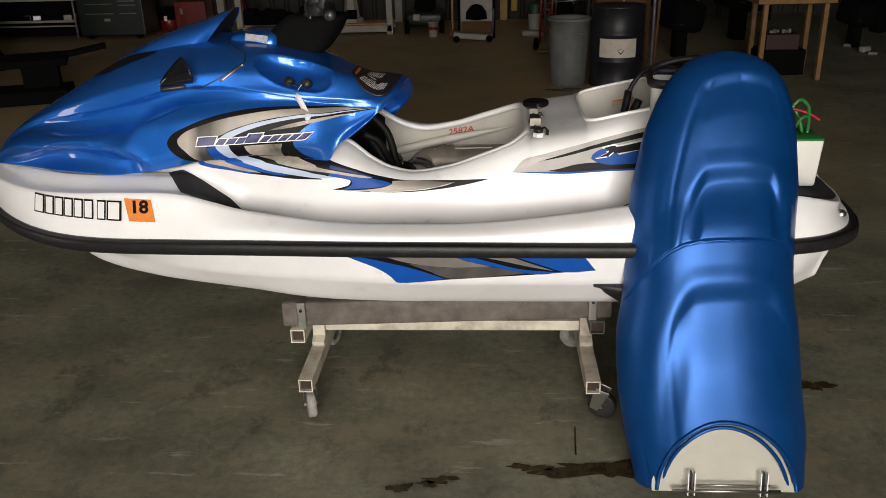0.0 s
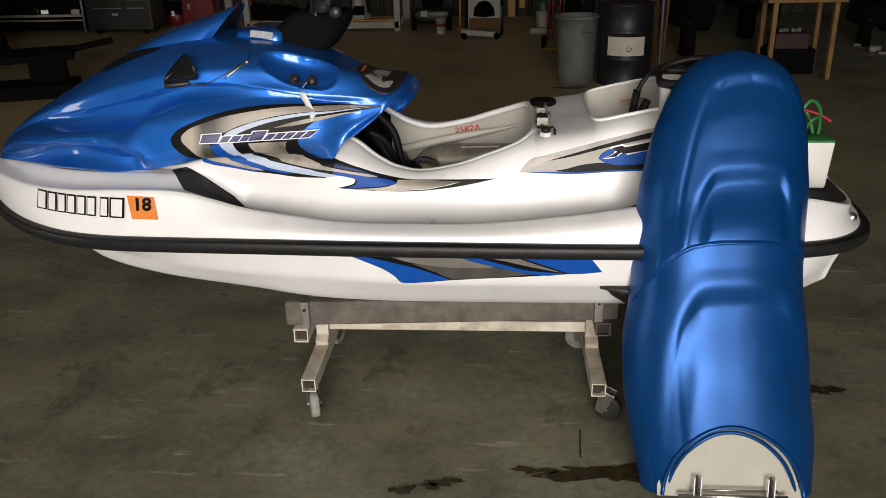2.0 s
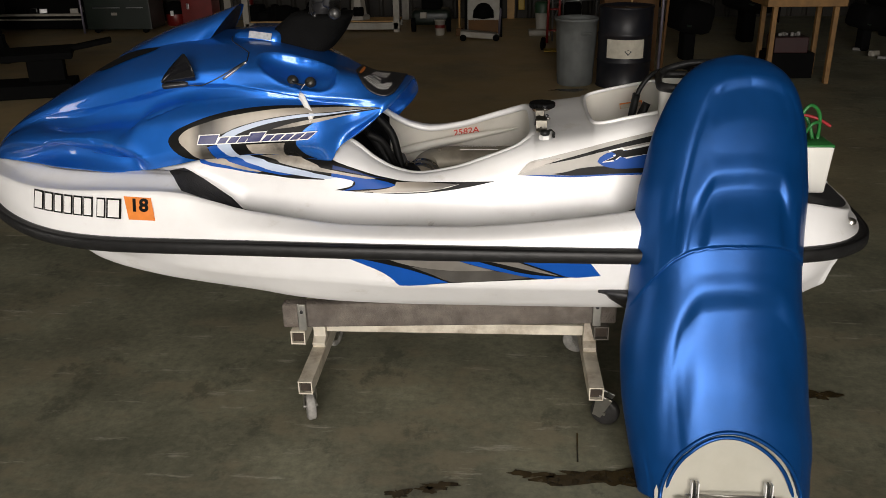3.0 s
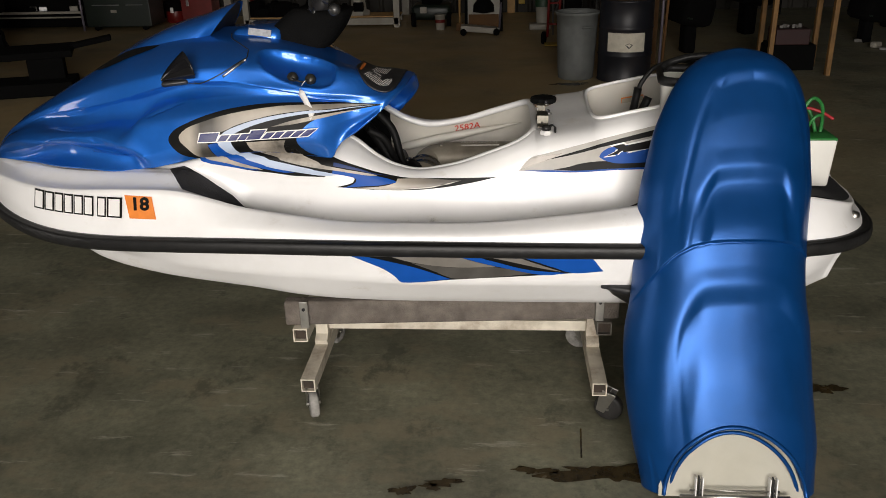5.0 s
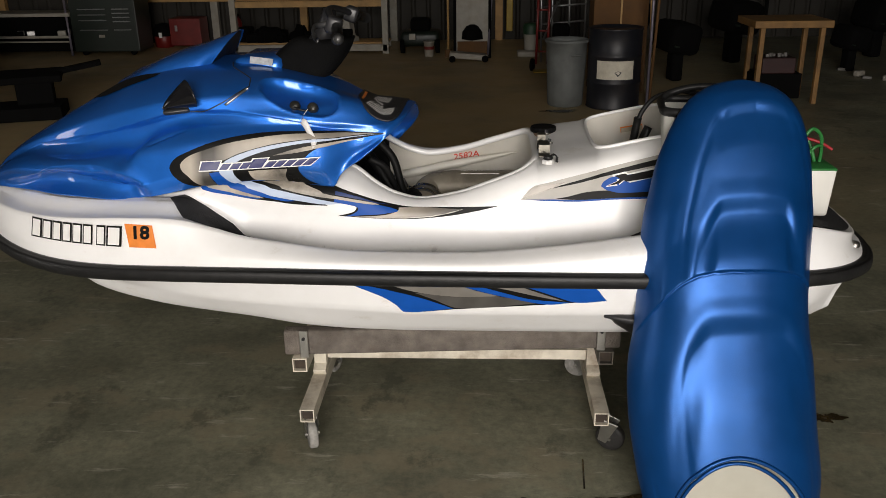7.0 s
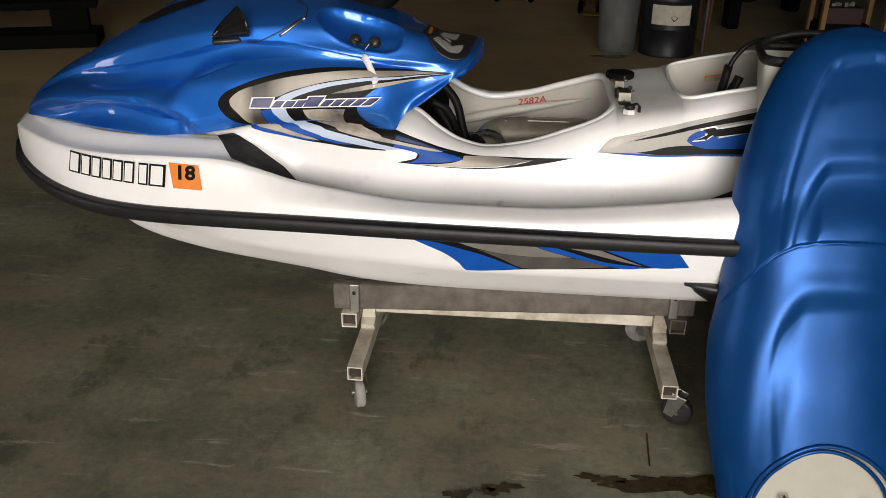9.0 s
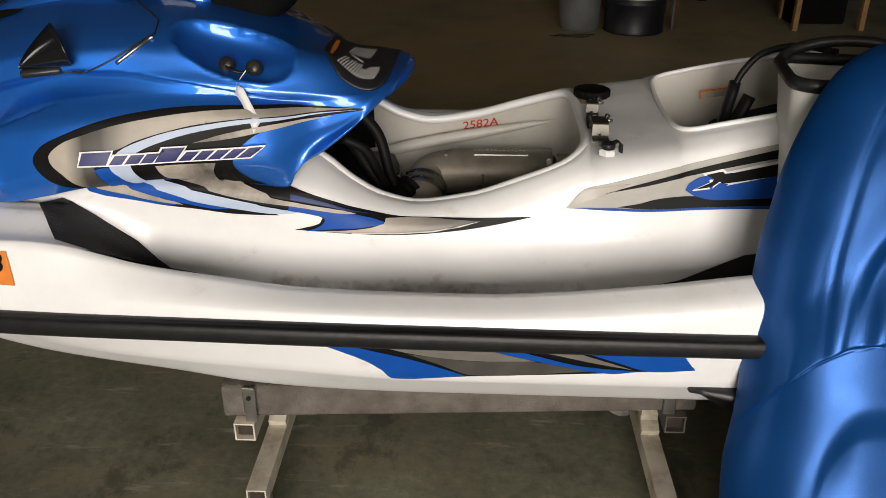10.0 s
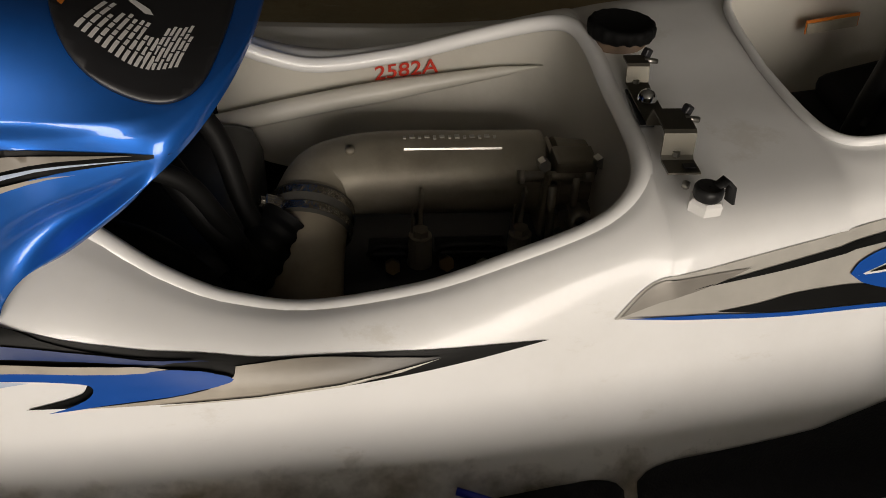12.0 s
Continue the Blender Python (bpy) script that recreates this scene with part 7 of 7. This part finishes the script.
# low timber rack with machines
rack = thing("timber_rack", (-2.5, 12.9, 0), "low grimy timber rack along the wall", "rack")
part("front_board", box(bmesh.new(), (-2.47, 12.7, 0.09), (2.3, 0.05, 0.1), bevel=0.006), PALE, rack, smooth=False)
part("rear_board", box(bmesh.new(), (-2.47, 13.2, 0.09), (2.3, 0.05, 0.1), bevel=0.006), PALE, rack, smooth=False)
for k in range(5):
    part("slat", box(bmesh.new(), (-2.47, 12.78 + 0.1 * k, 0.15), (2.3, 0.085, 0.02), bevel=0.003), TIMBER, rack, smooth=False)
for x in (-3.6, -1.35):
    part("rack_post", box(bmesh.new(), (x, 12.72, 0.45), (0.09, 0.09, 0.9), bevel=0.005), PALE, rack, smooth=False)
part("upper_board", box(bmesh.new(), (-2.47, 12.72, 0.72), (2.2, 0.04, 0.09), bevel=0.005), TIMBER, rack, smooth=False)
pm = thing("white_pump", (-1.95, 12.95, 0.16), "grimy white tapered pump on the rack", "pump")
part("housing", lathe(bmesh.new(), (-1.95, 12.95, 0.16), [(0.17, 0.0), (0.17, 0.06), (0.12, 0.08), (0.09, 0.34), (0.06, 0.40), (0.001, 0.40)], 6), PALE, pm, smooth=False)
part("motor", rod(bmesh.new(), (-2.0, 12.83, 0.28), (-1.86, 12.83, 0.28), 0.07, n=20), BLACKIRON, pm)
for k in range(22):
    x = -3.55 + 1.45 * rnd.random()
    r = 0.07 + 0.09 * rnd.random()
    t = thing("engine_part", (x, 12.95, 0.16), "dark greasy engine part on the rack", "engine part", "engine parts on the rack")
    if k % 2:
        part("casting", lathe(bmesh.new(), (x, 12.82 + 0.3 * rnd.random(), 0.16), [(r, 0.0), (r * 0.9, r * 0.7), (r * 0.5, r), (r * 0.45, r * 1.7), (0.001, r * 1.8)], 12, rot=(rnd.uniform(-20, 20), rnd.uniform(-20, 20), 0)), BLACKIRON, t)
    else:
        part("casting", box(bmesh.new(), (x, 12.82 + 0.3 * rnd.random(), 0.16 + r * 0.7), (r * 2, r * 1.3, r * 1.4), (0, 0, 90 * rnd.random()), r * 0.2), BLACKIRON, t, smooth=False)

# mower, bucket, framed panel, floor jack
mow = thing("lawn_mower", (-0.84, 12.85, 0), "dark green push mower against the wall", "mower")
part("mower_deck", box(bmesh.new(), (-0.84, 12.95, 0.2), (0.58, 0.5, 0.22), bevel=0.06), GREEN_DARK, mow)
part("mower_engine", box(bmesh.new(), (-0.84, 12.95, 0.39), (0.3, 0.28, 0.2), bevel=0.05), BLACKIRON, mow)
for x in (-1.1, -0.58):
    part("wheel", lathe(bmesh.new(), (x, 12.72, 0.1), [(0.001, -0.03), (0.1, -0.03), (0.1, 0.03), (0.001, 0.03)], 20, rot=(90, 0, 90)), BLACKIRON, mow)
part("guard", box(bmesh.new(), (-0.95, 12.68, 0.24), (0.1, 0.02, 0.09), bevel=0.008), PALE, mow, smooth=False)
bk = thing("bucket", (-0.687, 12.37, 0), "white plastic bucket with a red band", "bucket")
part("pail", lathe(bmesh.new(), (-0.687, 12.37, 0), [(0.062, 0.0), (0.075, 0.2), (0.08, 0.2), (0.08, 0.215), (0.07, 0.215), (0.001, 0.19)], 24), PALE, bk)
part("band", lathe(bmesh.new(), (-0.687, 12.37, 0.1), [(0.0705, 0.0), (0.0735, 0.045)], 24), RED, bk, "red printed band")
fr = thing("framed_panel", (-0.06, 12.4, 0), "black framed pale panel leaning on the wall", "panel")
PAN = pose(-0.06, 12.15, 0, -8, 0, 0)
for nm, c, s, m_ in (("panel_sheet", (0, 0.02, 0.42), (0.46, 0.02, 0.8), PALE), ("frame_side", (-0.245, 0, 0.42), (0.04, 0.05, 0.86), BLACKIRON), ("frame_side", (0.245, 0, 0.42), (0.04, 0.05, 0.86), BLACKIRON),
                     ("frame_rail", (0, 0, 0.83), (0.46, 0.05, 0.04), BLACKIRON), ("kick_board", (0, -0.03, 0.14), (0.42, 0.03, 0.18), CARD)):
    bm = box(bmesh.new(), c, s, bevel=0.004)
    bmesh.ops.transform(bm, matrix=PAN, verts=bm.verts)
    part(nm, bm, m_, fr, smooth=False)
bm = lathe(bmesh.new(), (0, -0.06, 0.24), [(0.001, 0.0), (0.15, 0.02), (0.14, 0.12), (0.08, 0.2), (0.03, 0.22), (0.001, 0.22)], 14)
bmesh.ops.transform(bm, matrix=PAN, verts=bm.verts)
part("hung_part", bm, BLACKIRON, fr)
jk = thing("floor_jack", (-0.12, 11.85, 0), "grey trolley floor jack", "jack")
bm = box(bmesh.new(), (-0.12, 11.85, 0.075), (0.5, 0.2, 0.08), (0, 5, 0), 0.015)
part("frame", bm, PALE, jk, smooth=False)
for x in (-0.33, 0.12):
    part("wheel", lathe(bmesh.new(), (x, 11.75, 0.045), [(0.001, -0.02), (0.045, -0.02), (0.045, 0.02), (0.001, 0.02)], 16, rot=(90, 0, 0)), BLACKIRON, jk)
part("jack_handle", tube(bmesh.new(), [(0.16, 12.1, 0.05), (0.22, 12.35, 0.95)], 0.016, 8), VIOLET, jk)
pole = thing("broom", (-0.42, 12.4, 0), "wooden broom leaning on the wall", "broom")
part("stick", tube(bmesh.new(), [(-0.40, 12.25, 0.0), (-0.42, 12.6, 1.4)], 0.016, 8), TIMBER, pole)
part("brush", box(bmesh.new(), (-0.40, 12.25, 0.05), (0.1, 0.06, 0.12), bevel=0.01), CARD, pole)

# hand truck, green bucket, ladder of tubes
gb = thing("green_bucket", (0.776, 12.4, 0), "white drum with a dark green lid", "bucket")
part("pail", lathe(bmesh.new(), (0.776, 12.4, 0.08), [(0.09, 0.0), (0.105, 0.22), (0.001, 0.22)], 24), PALE, gb)
part("lid", lathe(bmesh.new(), (0.776, 12.4, 0.30), [(0.115, 0.0), (0.115, 0.12), (0.09, 0.15), (0.001, 0.15)], 24), FOLIAGE, gb, "dark green lid")
part("foot", box(bmesh.new(), (0.73, 12.3, 0.04), (0.3, 0.25, 0.08), bevel=0.02), PALE, gb)
ht = thing("hand_truck", (0.8, 10.85, 0), "red hand truck with small black wheels", "hand truck")
for x in (0.76, 0.9):
    part("rail", tube(bmesh.new(), [(x, 10.85, 0.1), (x + 0.03, 11.05, 1.1)], 0.016, 8), RED, ht)
for z in (0.25, 0.5, 0.75):
    part("cross_tube", tube(bmesh.new(), [(0.76, 10.88 + 0.2 * (z - 0.1), z), (0.92, 10.88 + 0.2 * (z - 0.1), z)], 0.012, 8), RED, ht)
part("toe_plate", box(bmesh.new(), (0.84, 10.75, 0.03), (0.24, 0.2, 0.012), bevel=0.003), YELLOW, ht, smooth=False)
for x in (0.72, 0.94):
    part("wheel", lathe(bmesh.new(), (x, 10.95, 0.08), [(0.001, -0.02), (0.06, -0.02), (0.08, -0.015), (0.08, 0.015), (0.06, 0.02), (0.001, 0.02)], 20, rot=(90, 0, 70)), BLACKIRON, ht)
lad = thing("tube_stand", (1.15, 11.7, 0), "bright aluminium tube stand with shelves", "stand")
for x in (0.88, 1.02, 1.25, 1.45):
    part("tube", tube(bmesh.new(), [(x, 11.7, 0.0), (x + 0.03 * math.sin(x * 40), 11.85, 1.6)], 0.014, 8), ALU, lad)
for z in (0.5, 0.72, 1.0):
    part("shelf_tube", tube(bmesh.new(), [(0.88, 11.75, z), (1.45, 11.75, z + 0.04)], 0.012, 8), ALU, lad)
part("diagonal", tube(bmesh.new(), [(0.9, 11.66, 0.3), (1.08, 11.66, 0.8)], 0.014, 8), ALU, lad)
block("black_motor", "black motor on the tube stand", "motor", (1.13, 11.6, 0.4), (0.22, 0.2, 0.24), BLACKIRON, bevel=0.04)
block("yellow_level", "yellow level hung on the wall", "level", (0.52, 14.1, 0.5), (0.1, 0.04, 0.7), YELLOW)

# cardboard, pipes, boxes behind the drum
cb = thing("cardboard_box", (1.57, 9.6, 0), "tall brown cardboard box behind the drum", "box")
part("carton", box(bmesh.new(), (1.57, 9.65, 0.6), (0.58, 0.4, 1.2), bevel=0.006), CARD, cb, smooth=False)
part("flap", box(bmesh.new(), (1.57, 9.43, 0.9), (0.02, 0.01, 0.55), bevel=0.002), TIMBER, cb, smooth=False)
for k, (x, y, lean, m_) in enumerate(((1.765, 8.72, 0.03, VIOLET), (1.80, 8.78, 0.06, CARD), (1.84, 8.95, -0.02, TIMBER))):
    t = thing("leaning_pipe", (x, y, 0), "long pipe standing by the drum", "pipe", "pipes by the drum")
    part("shaft", tube(bmesh.new(), [(x, y, 0.0), (x + lean, y + 0.15, 1.0), (x + lean * 1.8, y + 0.25, 1.9)], 0.015, 8), m_, t)
# grey lowered to stand in for the weak light in this corner
DIM_METAL = mat("dimmed_grey_metal", (0.13, 0.125, 0.115), 0.5, vary=0.2, scale=12)
# the box's red is painted near black for the shade under the bench
crate = thing("red_tool_box", (3.15, 9.15, 0), "red tool box under the pine bench, darkened for the shade there", "tool box")
part("box_body", box(bmesh.new(), (3.15, 9.15, 0.34), (0.34, 0.3, 0.16), bevel=0.01), mat("shaded_red_enamel", (0.022, 0.003, 0.003), 0.6, vary=0.3, scale=9), crate, smooth=False)
part("lower_box", box(bmesh.new(), (3.15, 9.18, 0.13), (0.5, 0.35, 0.26), bevel=0.01), BLACKIRON, crate, smooth=False)
for k in range(6):
    part("tray_part", box(bmesh.new(), (3.05 + 0.04 * k, 9.1 + 0.02 * (k % 3), 0.435), (0.035, 0.03, 0.03 + 0.02 * (k % 2)), (0, 0, 30 * k), 0.006), DIM_METAL, crate, smooth=False)
# dark machines on the right
for x, y, s in ((2.35, 10.2, 1.0), (3.4, 11.6, 1.2), (4.6, 10.8, 0.8), (5.4, 12.0, 1.1), (2.2, 12.6, 1.1)):
    t = thing("covered_engine", (x, y, 0), "dark outboard engine on the shop floor", "engine", "engines at the back")
    part("cowl", box(bmesh.new(), (x, y, 0.5 * s), (0.4 * s, 0.5 * s, 0.35 * s), (4, 8, 20), 0.08 * s), BLACKIRON, t)
    part("leg", box(bmesh.new(), (x, y, 0.2 * s), (0.14 * s, 0.2 * s, 0.4 * s), (0, 0, 10), 0.03 * s), BLACKIRON, t)
    part("decal_plate", box(bmesh.new(), (x - 0.05, y - 0.27 * s, 0.42 * s), (0.06 * s, 0.02, 0.02 * s), (0, 12, 20)), GREEN_DARK, t, smooth=False)
for k in range(3):
    x, y = 2.2 + 2.6 * rnd.random(), 9.6 + 1.6 * rnd.random()
    t = thing("scrap_piece", (x, y, 0), "pale scrap on the dark floor", "scrap", "scraps on the floor")
    part("piece", box(bmesh.new(), (x, y, 0.02), (0.06 + 0.06 * rnd.random(), 0.05, 0.035), (0, 0, 180 * rnd.random()), 0.008), DIM_METAL, t, smooth=False)
for x, y in ((4.56, 10.34), (4.75, 10.0)):
    t = thing("scrap_piece", (x, y, 0), "pale scrap on the dark floor", "scrap", "scraps on the floor")
    part("piece", box(bmesh.new(), (x, y, 0.04), (0.13, 0.08, 0.07), (0, 0, 30), 0.02), PALE, t, smooth=False)

# wall shelf with dark clutter over the right half
shelf = thing("wall_shelf", (4.0, 13.6, 0), "dark shelf loaded with parts", "shelf")
for z in (0.75, 1.3):
    part("board", box(bmesh.new(), (4.4, 13.7, z), (4.2, 0.5, 0.04), bevel=0.004), BLACKIRON, shelf, smooth=False)
for x in (2.4, 4.4, 6.4):
    part("upright", box(bmesh.new(), (x, 13.5, 0.9), (0.05, 0.05, 1.8), bevel=0.004), BLACKIRON, shelf, smooth=False)

# floor joint, wet patches and specks
def puddle(cx, cy, rx, ry, seed, label):
    r_ = random.Random(seed)
    ph = [r_.random() * 6.28 for _ in range(6)]
    bm_ = bmesh.new()
    vs = []
    for k in range(64):
        a = 2 * math.pi * k / 64
        f = 1 + 0.28 * math.sin(2 * a + ph[0]) + 0.22 * math.sin(3 * a + ph[1]) + 0.16 * math.sin(5 * a + ph[2]) + 0.12 * math.sin(9 * a + ph[3]) + 0.08 * math.sin(14 * a + ph[4])
        vs.append(bm_.verts.new((cx + rx * f * math.cos(a), cy + ry * f * math.sin(a), 0.0035)))
    bm_.faces.new(vs)
    ob = thing("oil_patch", (cx, cy, 0), label, "oil stain")
    part("film", bm_, WET, ob, smooth=False)


puddle(-0.145, 2.212, 0.032, 0.022, 1, "small dark oil spot on the concrete")
puddle(-0.02, 2.255, 0.05, 0.018, 2, "small dark oil spot on the concrete")
puddle(-0.06, 2.235, 0.03, 0.015, 5, "small dark oil spot on the concrete")
puddle(0.52, 2.315, 0.17, 0.05, 3, "dark brown oil patch under the seat")
puddle(0.27, 2.325, 0.06, 0.018, 7, "dark brown oil patch under the seat")
puddle(1.36, 2.84, 0.05, 0.035, 4, "small dark oil spot on the concrete")
puddle(0.85, 8.42, 0.2, 0.05, 6, "dark stain before the trash can")
crack = thing("floor_crack", (0.44, 2.5, 0), "short dark crack in the concrete", "crack")
part("line", tube(bmesh.new(), [(0.425, 2.4, 0.001), (0.43, 2.47, 0.002), (0.437, 2.56, 0.001)], 0.003, 6), WET, crack)
